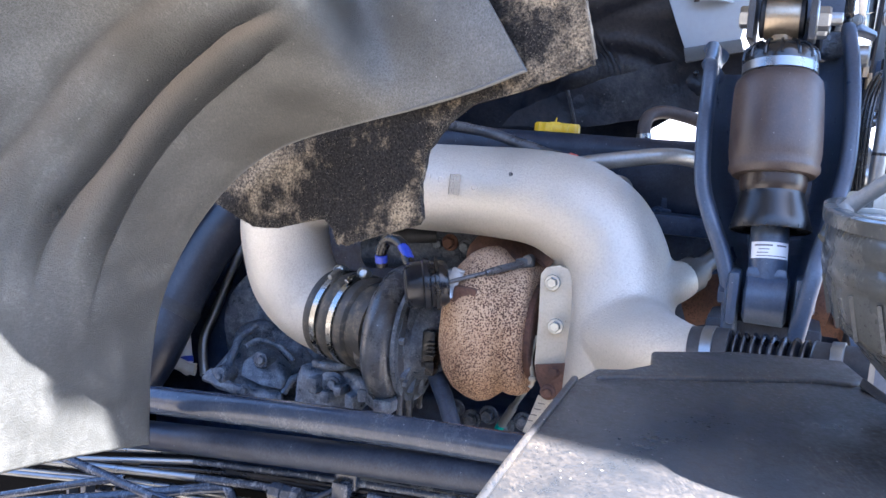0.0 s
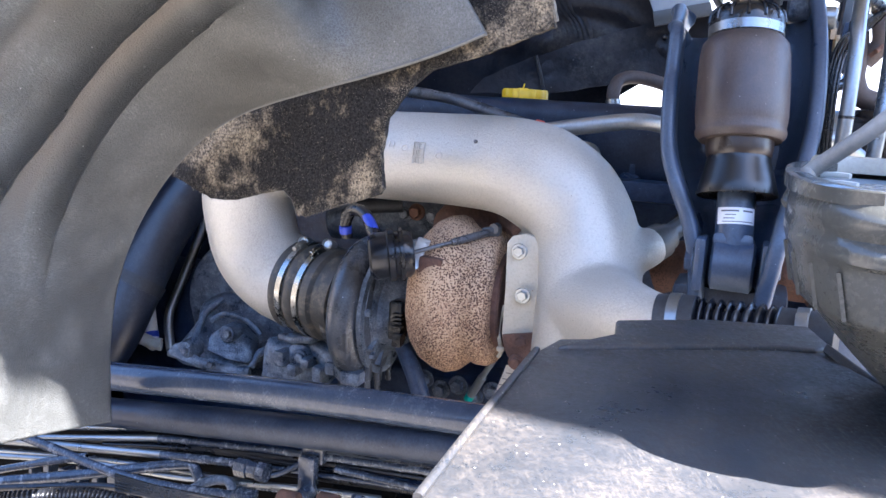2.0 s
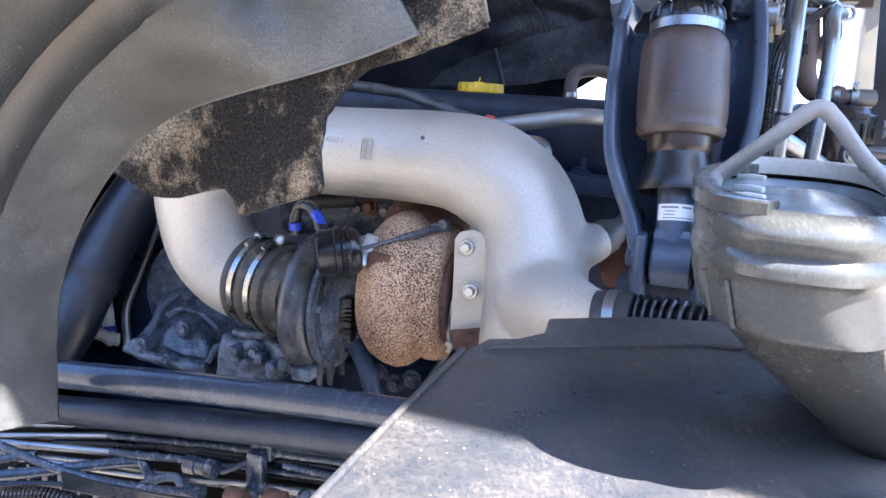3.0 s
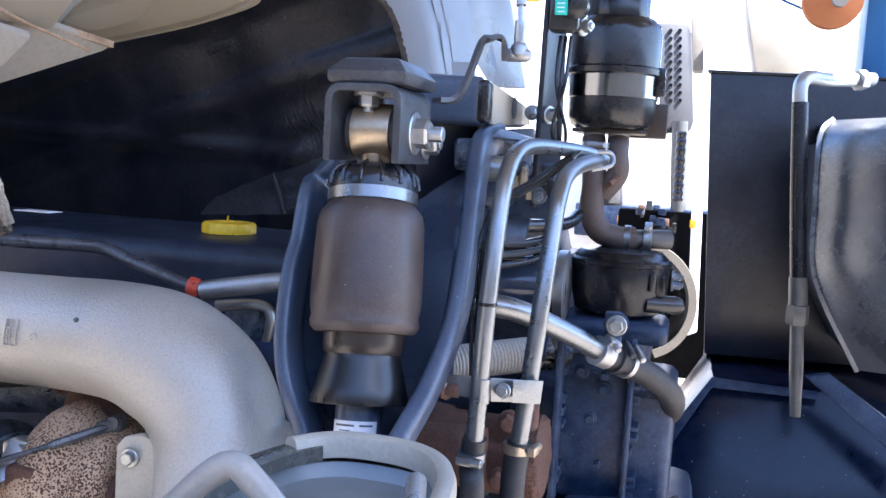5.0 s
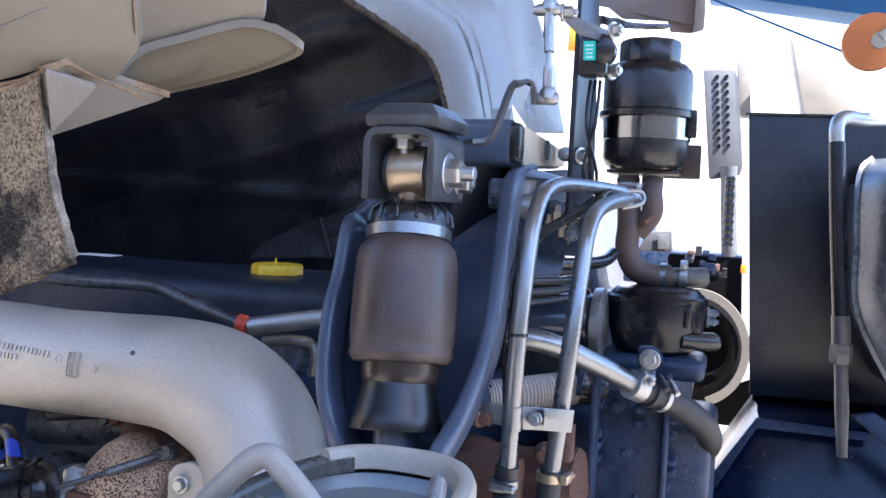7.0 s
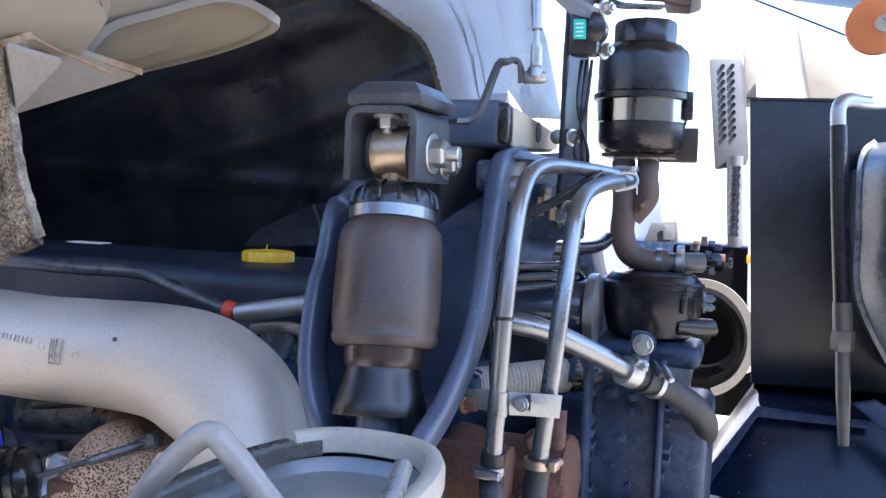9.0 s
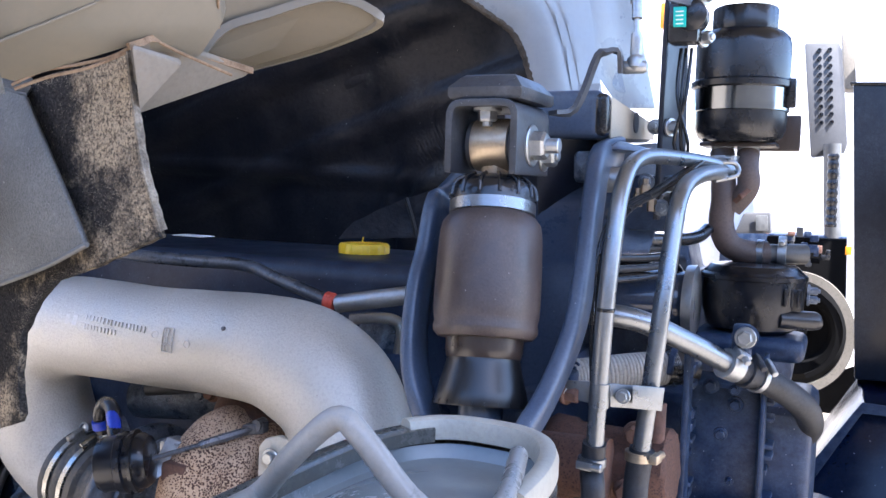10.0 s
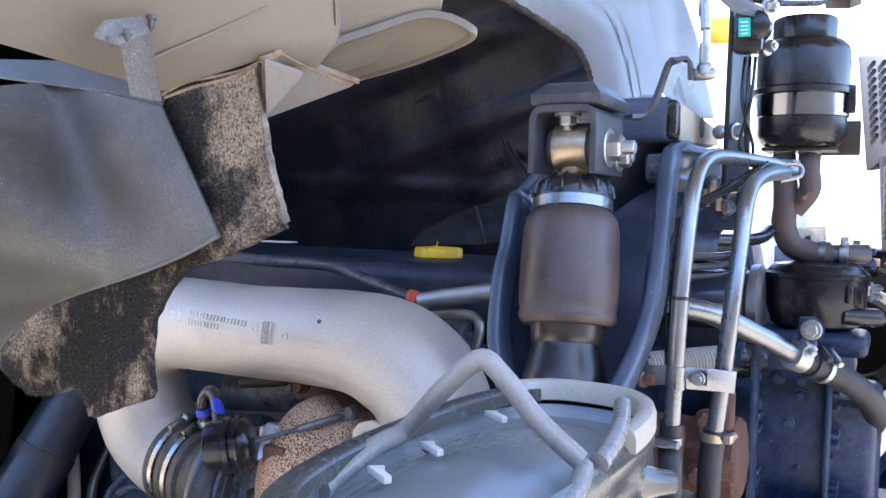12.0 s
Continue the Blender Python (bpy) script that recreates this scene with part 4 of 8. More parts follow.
cap = part("oil_cap", lathe(EC + UP * 0.001, UP, [(0.0395, 0), (0.0395, 0.012), (0.037, 0.0155), (0.02, 0.016)], 72, lambda a: 1 + 0.018 * math.copysign(1, math.sin(a * 18))), "yellow", engine, "yellow ribbed oil filler cap")
part("tab", joined(block(EC + UP * 0.017 - L * 0.004, 0.016, 0.010, 0.003, bevel=0.001), tube([EC + UP * 0.016 - L * 0.004, EC + UP * 0.026 - L * 0.002], 0.0012, 8, 2)), "yellow", cap)
solo("cover_sticker", block(V((-0.0974, 1.5754, 1.6212)) + UP * 0.001, 0.062, 0.03, 0.0015, bevel=0.0003), "label", "pale paper sticker on the rocker cover", "sticker")

fuel = thing("steel_breather_pipe", (0.1718, 1.2804, 1.5657), "dull steel pipe joined by a red clip to a bright one", "pipe")
part("dull_pipe", tube([(-0.1314, 1.3115, 1.6143), (-0.0335, 1.3183, 1.6065), (0.0491, 1.3541, 1.5987), (0.0987, 1.3267, 1.5861), (0.1768, 1.2857, 1.5645)], 0.0085, 14, 7), "scroll", fuel)
part("clip", joined(lathe((0.1746, 1.2856, 1.5652), V((0.1950, 1.2818, 1.5606)) - V((0.1746, 1.2856, 1.5652)), [(0.010, 0), (0.0115, 0.002), (0.0115, 0.012), (0.010, 0.014)], 16), block(V((0.1825, 1.2815, 1.5696)) , 0.010, 0.016, 0.006)), "red", fuel)
part("bright_pipe", tube([(0.1919, 1.2835, 1.5602), (0.2457, 1.2662, 1.5709), (0.3098, 1.2517, 1.5814), (0.3584, 1.2652, 1.5781), (0.4309, 1.2993, 1.5585)], 0.0118, 18, 6), "steel", fuel)
loop = thing("return_pipe", (0.2604, 1.3304, 1.4718), "short bent zinc pipe behind the charge pipe", "pipe")
part("tube", tube([(0.2046, 1.3109, 1.5363), (0.2461, 1.3043, 1.5412), (0.2683, 1.3055, 1.5352), (0.2726, 1.3043, 1.5148), (0.2634, 1.3208, 1.4739)], 0.0075, 12, 6), "steel", loop)
part("valve", joined(roughened(lathe((0.2343, 1.3516, 1.5130), UP, [(0.022, -0.02), (0.026, 0), (0.022, 0.018), (0.012, 0.022)], 20), 60, 0.003), block((0.2547, 1.3421, 1.5000), 0.02, 0.02, 0.03)), "grime", loop)

# ---- air strut ----
SB, SE = V((0.3862, 1.0631, 1.7572)), V((0.3772, 0.9858, 1.4291))
sd = (SE - SB).normalized()
strut = thing("air_spring_strut", SE, "cab suspension strut with a brown-black rubber air bellows", "air spring")
part("top_eye", lathe(SB - L * 0.020, L, [(0.021, 0), (0.026, 0.001), (0.0265, 0.003), (0.0265, 0.037), (0.026, 0.039), (0.021, 0.040)], 36), "bronze", strut, "yellow-zinc bushing eye")
part("weld", roughened(lathe(SB + sd * 0.022, sd, [(0.008, 0), (0.013, 0.003), (0.012, 0.010), (0.010, 0.014)], 20), 160, 0.003), "bronze", strut)
capm = lathe(SB + sd * 0.033, sd, [(0.014, 0), (0.026, 0.002), (0.035, 0.006), (0.0405, 0.012), (0.0425, 0.020), (0.0425, 0.027), (0.040, 0.028)], 54)
part("top_cap", capm, "gloss", strut)
su = sd.orthogonal().normalized()
sv = sd.cross(su)
for k in range(14):
    a = 2 * math.pi * k / 14
    e = su * math.cos(a) + sv * math.sin(a)
    part("rib", tube([SB + sd * 0.0345 + e * 0.027, SB + sd * 0.0385 + e * 0.0352, SB + sd * 0.0445 + e * 0.0408, SB + sd * 0.056 + e * 0.0428], 0.0019, 8, 3), "gloss", strut)
part("crimp_ring", lathe(SB + sd * 0.060, sd, [(0.040, -0.001), (0.0428, 0.0), (0.0428, 0.011), (0.040, 0.012)], 48), "chrome", strut)
part("bellows", lathe(SB + sd * 0.072, sd, [(0.039, -0.002), (0.0430, 0.002), (0.0485, 0.009), (0.0505, 0.020), (0.0515, 0.045), (0.0520, 0.070), (0.0520, 0.092), (0.0512, 0.101), (0.0500, 0.106), (0.0512, 0.111), (0.0505, 0.116), (0.046, 0.121), (0.034, 0.122)], 64), "bellows", strut)
bt = SB + sd * 0.194
part("dust_boot", lathe(bt, sd, [(0.0362, -0.004), (0.0362, 0.008), (0.0352, 0.018), (0.0360, 0.023), (0.0385, 0.033), (0.0425, 0.048), (0.0458, 0.062), (0.0453, 0.0635), (0.041, 0.050), (0.034, 0.030), (0.022, 0.028)], 56), "boot", strut)
for k in range(22):
    a = 2 * math.pi * k / 22
    e = su * math.cos(a) + sv * math.sin(a)
    part("tooth", block(bt + sd * 0.061 + e * 0.039, 0.002, 0.014, 0.004, sd.cross(e), e, sd, 0), "boot", strut)
part("tube", lathe(bt + sd * 0.02, sd, [(0.0215, 0), (0.0215, 0.11), (0.025, 0.114), (0.025, 0.122), (0.018, 0.126)], 36), "frame", strut)
part("collar", lathe(bt, sd, [(0.0350, -0.006), (0.0380, -0.004), (0.0376, 0.010), (0.0364, 0.017), (0.0350, 0.019)], 56), "boot_neck", strut, "browned neck of the dust boot")
part("bottom_eye", joined(lathe(SE - L * 0.024, L, [(0.024, 0), (0.030, 0.003), (0.0305, 0.045), (0.024, 0.048)], 40), block(SE - sd * 0.026, 0.046, 0.04, 0.02, L, sd.cross(L), sd, 0.008)), "frame", strut)
lo = bt + sd * 0.088
face = (Vector((0.1, 0, 1.62)) - lo)
face = (face - sd * face.dot(sd)).normalized()
lat = sd.cross(face)


def arc_label(o, axis, toward, r, half, high):
    side = axis.cross(toward)
    bm = bmesh.new()
    cols = [[bm.verts.new(o + (toward * math.cos(a) + side * math.sin(a)) * r + axis * h) for h in (-high / 2, high / 2)] for a in (half * (k / 6 - 1) for k in range(13))]
    for p, q in zip(cols, cols[1:]):
        bm.faces.new((p[0], q[0], q[1], p[1]))
    bmesh.ops.recalc_face_normals(bm, faces=bm.faces)
    return bm


lab2 = part("label", arc_label(lo, sd, face, 0.0219, 1.15, 0.019), "label", strut, "white printed type label")
for k, (h, a0, w) in enumerate(((-0.0055, -0.9, 0.6), (-0.0055, -0.1, 0.95), (-0.001, 0.05, 0.55), (0.003, 0.1, 0.6), (0.0068, -0.95, 1.7))):
    s2 = sd.cross(face)
    mid = a0 + w / 2
    t2 = face * math.cos(mid) + s2 * math.sin(mid)
    part("print", arc_label(lo + sd * h, sd, t2, 0.0221, w / 2, 0.0018 if k < 2 else 0.0010), "print", lab2)

# ---- cab mount: clevis, beam, pad ----
mount = thing("cab_mount", SB + C * 0.1 - UP * 0.05, "dark blue-grey steel cab mount clevis on a cross beam", "bracket")
cy = [(-0.0335, -0.029), (-0.0335, -0.010), (-0.0335, 0.022), (-0.0325, 0.031), (-0.0285, 0.0365), (-0.020, 0.0385), (0.0, 0.0385), (0.020, 0.0385), (0.0285, 0.0365), (0.0325, 0.031), (0.0335, 0.022), (0.0335, -0.010), (0.0335, -0.029)]
part("clevis", bevelled(sweep([SB + C * 0.004 + L * a + UP * b for a, b in cy], [(-0.048, -0.0036), (0.05, -0.0036), (0.05, 0.0036), (-0.048, 0.0036)], C, 3), 0.0012, 2, 50), "clevis", mount)
BE = V((0.4993, 1.1422, 1.8256))
BD = V((0.5004, 1.1395, 1.7709)) - BE
BD = UP * BD.z
part("beam", bevelled(slab([BE, BE + BD, BE + BD + C * 0.28 + UP * 0.012, BE + C * 0.28 - UP * 0.012], L * -0.115, 0), 0.012, 4), "frame", mount)
# Cream plate paints the sunlit look of the beam's end face.
part("beam_end_sunlit", bevelled(slab([BE + C * 0.03 - UP * 0.006, BE + C * 0.03 + BD * 0.93, BE + C * 0.27 + BD * 0.93 + UP * 0.012, BE + C * 0.27 - UP * 0.018], L * 0.004, 0), 0.0015), "pale", mount)
part("corner_cap", block(BE + BD * 0.5 + C * 0.012 - L * 0.002, 0.016, 0.024, 0.046, bevel=0.007, seg=3), "gloss", mount)
part("bush_rim", joined(lathe(SB - L * 0.026, L, [(0.018, 0), (0.0245, 0.002), (0.0245, 0.007)], 30), lathe(SB + L * 0.019, L, [(0.0245, 0), (0.0245, 0.005), (0.018, 0.007)], 30)), "rubber", mount)
part("hole", lathe(BE + C * 0.15 + BD * 0.45, L, [(0.013, -0.004), (0.013, 0.0055)], 20), "print", mount)
bolt(SB + L * 0.037, L, mount, 0.025, 0.014, "bolt", stud=0.014)
bolt(SB + L * 0.037 + UP * -0.008 + C * 0.038, L, mount, 0.020, 0.012, "bolt", stud=0.004)
bolt(SB - L * 0.037, -L, mount, 0.024, 0.010, "bolt")
bolt(SB + UP * 0.034 - C * 0.022 - L * 0.002, -UP, mount, 0.017, 0.010, "bolt", stud=0.006)
pad = thing("buffer_pad", SB + UP * 0.043, "black rubber stop buffer lying on the cab mount", "buffer")
pb = SB + UP * 0.043 + C * 0.012
bmp = bmesh.new()
rows = []
for su_, sv_, h in ((0.072, 0.096, 0.0), (0.076, 0.100, 0.003), (0.076, 0.100, 0.011), (0.056, 0.078, 0.022), (0.050, 0.072, 0.024)):
    rows.append([bmp.verts.new(pb + L * (su_ / 2 * i) + C * (sv_ / 2 * j) + UP * h) for i, j in ((-1, -1), (1, -1), (1, 1), (-1, 1))])
for r0, r1 in zip(rows, rows[1:]):
    for j in range(4):
        bmp.faces.new((r0[j], r0[(j + 1) % 4], r1[(j + 1) % 4], r1[j]))
bmp.faces.new(rows[0][::-1])
bmp.faces.new(rows[-1])
part("body", bevelled(bmp, 0.003, 2, 15), "clevis", pad)

# strut bracket: a channel with rolled flanges
chan = thing("strut_bracket", SE - C * -0.05, "blue-grey pressed steel channel bracket behind the strut", "bracket")
lpath = [(0.3528, 1.2161, 1.7296), (0.3505, 1.2040, 1.7255), (0.3324, 1.1478, 1.7020), (0.3231, 1.1157, 1.6920), (0.3166, 1.0957, 1.6439), (0.3105, 1.0743, 1.6110), (0.3083, 1.0497, 1.5550), (0.3161, 1.0272, 1.5147), (0.3313, 1.0174, 1.4743), (0.3410, 1.0060, 1.4293), (0.3434, 0.9986, 1.3763)]
rpath = [(0.5280, 1.2078, 1.7648), (0.5096, 1.1634, 1.7581), (0.4948, 1.1204, 1.7440), (0.4841, 1.0744, 1.6930), (0.4756, 1.0418, 1.6314), (0.4643, 1.0178, 1.5781), (0.4391, 0.9825, 1.5246), (0.4022, 0.9215, 1.4748), (0.3902, 0.9210, 1.3990)]
sec = [(0.004 + 0.0185 * math.copysign(abs(math.cos(a)) ** 0.55, math.cos(a)), 0.0092 * math.copysign(abs(math.sin(a)) ** 0.55, math.sin(a))) for a in (2 * math.pi * (k + 0.5) / 20 for k in range(20))]
part("flange", sweep(lpath, sec, C, 6), "frame", chan, smooth=60)
part("flange", sweep(rpath, sec, C, 6), "frame", chan, smooth=60)
la, ra = spline(lpath, 6), spline(rpath, 6)


def web(u, v):
    u = 0.30 + 0.70 * u
    a, b = la[min(int(u * (len(la) - 1)), len(la) - 1)][0], ra[min(int(u * (len(ra) - 1)), len(ra) - 1)][0]
    return a.lerp(b, v) + C * (0.016 + 0.078 * min(1.0, 2.0 * math.sin(math.pi * v)))


part("web", sheet(web, len(la) - 1, 14, 0.003), "frame", chan)
for k in (-1, 1):
    part("ear", block(SE + L * 0.036 * k - C * 0.0, 0.013, 0.05, 0.062, bevel=0.006), "frame", chan)
    bolt(SE + L * 0.043 * k, L * k, chan, 0.022, 0.008, "frame")
part("foot", block(SE + C * 0.05 - UP * 0.07, 0.13, 0.08, 0.08, bevel=0.008), "boxpaint", chan)
part("spacer", lathe((0.4986, 1.1425, 1.7274), L, [(0.014, 0), (0.014, 0.028), (0.011, 0.03)], 20), "steel", chan)
part("top_link", slab([(0.4980, 1.1490, 1.7572), (0.5196, 1.1484, 1.7709), (0.5540, 1.1762, 1.7651), (0.5544, 1.1758, 1.7573), (0.5201, 1.1479, 1.7601)], C * 0.06, 0.003), "frame", chan)

part("gusset", slab([(0.4293, 1.1838, 1.7737), (0.5019, 1.1797, 1.7745), (0.5016, 1.1987, 1.7519), (0.5006, 1.2053, 1.6812), (0.4367, 1.1788, 1.6797)], C * 0.05, 0.006), "boxpaint", mount)
part("back_plate", slab([(0.5241, 1.3488, 1.7733), (0.6047, 1.3748, 1.7827), (0.6077, 1.3687, 1.6618), (0.5256, 1.3428, 1.6522)], C * 0.02, 0.003), "boxpaint", mount)
part("grime_block", roughened(block((0.4930, 1.1635, 1.7412), 0.03, 0.03, 0.036, bevel=0.006), 120, 0.004), "grime", mount)
for q in ((0.5664, 1.3402, 1.7499), (0.5804, 1.3426, 1.7123), (0.5617, 1.3373, 1.6848), (0.5918, 1.3262, 1.7999)):
    bolt(q, -C, mount, 0.012, 0.008, "steel", stud=0.004)

# ---- coolant pipes ----
cp = thing("coolant_pipe_pair", (0.5275, 1.0221, 1.4546), "two bright zinc-plated coolant pipes held by one saddle clamp", "pipe")
p1 = [(0.4883, 0.9999, 1.4663), (0.4898, 0.9995, 1.5219), (0.4930, 1.0013, 1.6041), (0.5001, 1.0144, 1.6744), (0.5069, 1.0310, 1.7128), (0.5195, 1.0567, 1.7405), (0.5427, 1.0960, 1.7521), (0.5861, 1.1538, 1.7532), (0.6336, 1.2111, 1.7510), (0.6668, 1.2490, 1.7444)]
p2 = [(0.5376, 1.0317, 1.4575), (0.5432, 1.0322, 1.5152), (0.5524, 1.0379, 1.6006), (0.5629, 1.0556, 1.6683), (0.5705, 1.0720, 1.7029), (0.5883, 1.1122, 1.7256), (0.6207, 1.1711, 1.7375), (0.6654, 1.2490, 1.7430)]
part("pipe", tube(p1, 0.0084, 20, 7), "chrome", cp)
part("pipe", tube(p2, 0.0088, 20, 7), "chrome", cp)
sx = (V((0.5551, 1.0285, 1.5154)) - V((0.4593, 0.9996, 1.5291))).normalized()
sz = UP - sx * sx.z
part("saddle_clamp", joined(slab([(0.4595, 1.0148, 1.5326), (0.4818, 1.0066, 1.5342), (0.4827, 1.0055, 1.5134), (0.4614, 1.0139, 1.5161)], C * 0.003, 0.0006), slab([(0.5006, 1.0025, 1.5342), (0.5543, 1.0221, 1.5267), (0.5519, 1.0212, 1.5058), (0.5016, 1.0013, 1.5118)], C * 0.003, 0.0008), lathe(V((0.4902, 0.9990, 1.5121)), V(p1[1]) - V(p1[0]), [(0.0095, 0), (0.0095, 0.023)], 20)), "chrome", cp)
part("tab", slab([(0.5209, 0.9983, 1.5342), (0.5541, 1.0162, 1.5287), (0.5523, 1.0152, 1.5063), (0.5213, 0.9972, 1.5124)], C * 0.003, 0.0006), "chrome", cp)
bolt((0.5130, 1.0002, 1.5230), -C, cp, 0.0085, 0.004, "bolt")
part("cable_tie", lathe((0.4930, 1.0013, 1.6041), UP, [(0.0085, -0.002), (0.009, 0), (0.0085, 0.002)], 16), "gloss", cp)
part("loop", tube([(0.6430, 1.2206, 1.7522), (0.6678, 1.2293, 1.7528), (0.6712, 1.2284, 1.7390), (0.6439, 1.2196, 1.7316)], 0.003, 8, 6), "chrome", cp)
h1 = thing("coolant_hose", (0.4987, 1.0145, 1.3286), "black rubber coolant hose with a worm-drive clamp", "hose", "coolant hoses")
part("hose", tube([(0.4883, 1.0004, 1.4773), (0.4875, 1.0040, 1.4482), (0.4875, 0.9905, 1.4292), (0.4947, 1.0149, 1.3272), (0.5289, 1.1128, 1.1981), (0.5656, 1.1954, 1.1048)], 0.0115, 16, 5), "rubber", h1)
band((0.4868, 1.0026, 1.4587), UP, 0.012, 0.009, h1, "chrome", (-0.6, -1, 0))
h2 = thing("coolant_hose", (0.5474, 1.0267, 1.3228), "black rubber coolant hose with a rusty brown band clamp", "hose", "coolant hoses")
part("hose", tube([(0.5394, 1.0339, 1.4638), (0.5356, 1.0356, 1.4328), (0.5356, 1.0392, 1.3936), (0.5482, 1.1010, 1.2745), (0.5762, 1.1627, 1.1698), (0.5995, 1.2093, 1.0957)], 0.0125, 16, 5), "rubber", h2)
band((0.5372, 1.0357, 1.4562), UP, 0.0128, 0.010, h2, "bronze", (1, -0.6, 0))
stud = thing("stay_bolt", (0.4617, 1.0190, 1.5188), "rusty bolt with a pale plastic sleeve", "bolt")
part("sleeve", tube([(0.4508, 1.0249, 1.5237), (0.4617, 1.0190, 1.5188)], 0.008, 12, 2), "clip", stud)
part("head", hex_head((0.4617, 1.0190, 1.5188), L - C * 0.4, 0.013, 0.012), "rust", stud)

cab1 = thing("cable_bundle", (0.4898, 1.0485, 1.5385), "thin black cables running down behind the coolant pipe", "cable")
for k in range(4):
    q = L * 0.004 * k + C * 0.003 * (k % 2)
    part("cable", tube([V((0.6040, 1.1724, 1.7452)) + q + UP * 0.002 * k, V((0.5561, 1.1237, 1.7190)) + q, V((0.5090, 1.0750, 1.6941)) + q, V((0.4904, 1.0541, 1.6538)) + q, V((0.4859, 1.0460, 1.5853)) + q, V((0.4901, 1.0467, 1.5039)) + q], 0.0021, 8, 7), "gloss", cab1)

# ---- right of the strut: steering reservoir and bracket ----
RC = V((0.7388, 1.4681, 1.7978))
rp = thing("reservoir_bracket", (0.5908, 1.2703, 1.6819), "upright dark blue steel bracket plate with bolts", "bracket")
part("plate", slab([(0.5771, 1.2258, 1.9840), (0.5755, 1.2299, 2.0657), (0.6097, 1.2891, 2.0862), (0.6170, 1.3026, 1.9608), (0.6173, 1.2990, 1.8875), (0.6249, 1.3085, 1.6814), (0.5797, 1.2509, 1.6824), (0.5780, 1.2348, 1.7597), (0.5751, 1.2205, 1.8749)], L * 0.006, 0.0015), "boxpaint", rp)
part("shelf", block(RC - UP * 0.010 + C * 0.02, 0.105, 0.085, 0.006, bevel=0.002), "boot_neck", rp)
part("saddle", block(RC + C * 0.052 + L * 0.050 + UP * 0.010, 0.060, 0.020, 0.052, bevel=0.003), "boot_neck", rp)
for q in ((0.5935, 1.2405, 1.7933), (0.5917, 1.2365, 1.7081), (0.6217, 1.2212, 1.9439), (0.6242, 1.2288, 1.8971)):
    bolt(q, L - C * 0.5, rp, 0.0135, 0.009, "bolt", stud=0.004)
for k in range(3):
    part("cable", tube([V((0.6016, 1.2396, 1.8857)) + L * 0.006 * k, V((0.5970, 1.2271, 1.8291)) + L * 0.005 * k, V((0.6111, 1.2236, 1.7748)) - L * 0.008 * k, V((0.6110, 1.2324, 1.7508))], 0.0022, 8, 6), "gloss", rp)
res = thing("steering_reservoir", RC, "black plastic steering-fluid reservoir with a ribbed cap and silver band", "reservoir")
part("lower_cup", lathe(RC, UP, [(0.050, -0.006), (0.058, 0.0), (0.0625, 0.010), (0.0635, 0.028), (0.0635, 0.042)], 56), "gloss", res)
part("band", lathe(RC + UP * 0.036, UP, [(0.0640, 0), (0.0655, 0.001), (0.0655, 0.032), (0.0640, 0.033)], 56), "mirrorband", res, "bright steel clamping band")
part("flange", lathe(RC + UP * 0.068, UP, [(0.066, 0), (0.0705, 0.002), (0.0705, 0.010), (0.066, 0.013)], 56), "gloss", res)
part("ear", block(RC + UP * 0.062 + L * 0.068 - C * 0.01, 0.012, 0.022, 0.040, bevel=0.003), "gloss", res)
part("body", lathe(RC + UP * 0.078, UP, [(0.0655, 0), (0.0655, 0.052), (0.063, 0.062), (0.054, 0.071), (0.046, 0.074)], 56), "gloss", res)
part("cap", lathe(RC + UP * 0.148, UP, [(0.044, 0), (0.0445, 0.006), (0.0445, 0.032), (0.042, 0.036), (0.03, 0.037)], 72, lambda a: 1 + 0.012 * math.copysign(1, math.sin(a * 9) - 0.3)), "gloss", res)
part("outlet", joined(lathe(RC - L * 0.022 - UP * 0.008, -UP, [(0.016, 0), (0.016, 0.022)], 18), lathe(RC + L * 0.014 - UP * 0.008, -UP, [(0.016, 0), (0.016, 0.024)], 18)), "steel", res)
hz = thing("steering_hose", (0.7203, 1.4633, 1.6777), "brown-black moulded rubber hose with clamps", "hose")
part("hose", tube([RC - L * 0.022 - UP * 0.02, (0.7178, 1.4551, 1.7119), (0.7161, 1.4533, 1.6738), (0.7293, 1.4510, 1.6432), (0.7618, 1.4486, 1.6329), (0.7829, 1.4475, 1.6339)], 0.0175, 22, 7), "brown", hz)
part("branch", tube([RC + L * 0.014 - UP * 0.02, (0.7467, 1.4455, 1.7554), (0.7480, 1.4440, 1.7262), (0.7294, 1.4537, 1.6973)], 0.0155, 20, 6), "brown", hz)
part("fitting", tube([(0.7787, 1.4477, 1.6337), (0.8380, 1.4543, 1.6339)], [0.013, 0.0135, 0.0145, 0.0145], 18, 4), "plate", hz)
band((0.7719, 1.4481, 1.6333), L, 0.0182, 0.010, hz, "chrome", (0, -0.3, -1))
band((0.8030, 1.4483, 1.6338), L, 0.0165, 0.012, hz, "steel", (0, -0.3, 1))
band((0.7166, 1.4528, 1.7667), UP, 0.0182, 0.009, hz, "steel", (-0.6, -1, 0))
band((0.7400, 1.4487, 1.7114), L - UP, 0.0162, 0.008, hz, "rust", (0.6, -1, 0))

link = thing("level_sensor_linkage", (0.5267, 1.1013, 1.8417), "ride-height link rod with two ball joints and a bent arm", "linkage")
part("rod", tube([(0.5269, 1.1151, 1.9190), (0.5272, 1.1020, 1.8568)], 0.003, 10, 2), "steel", link)
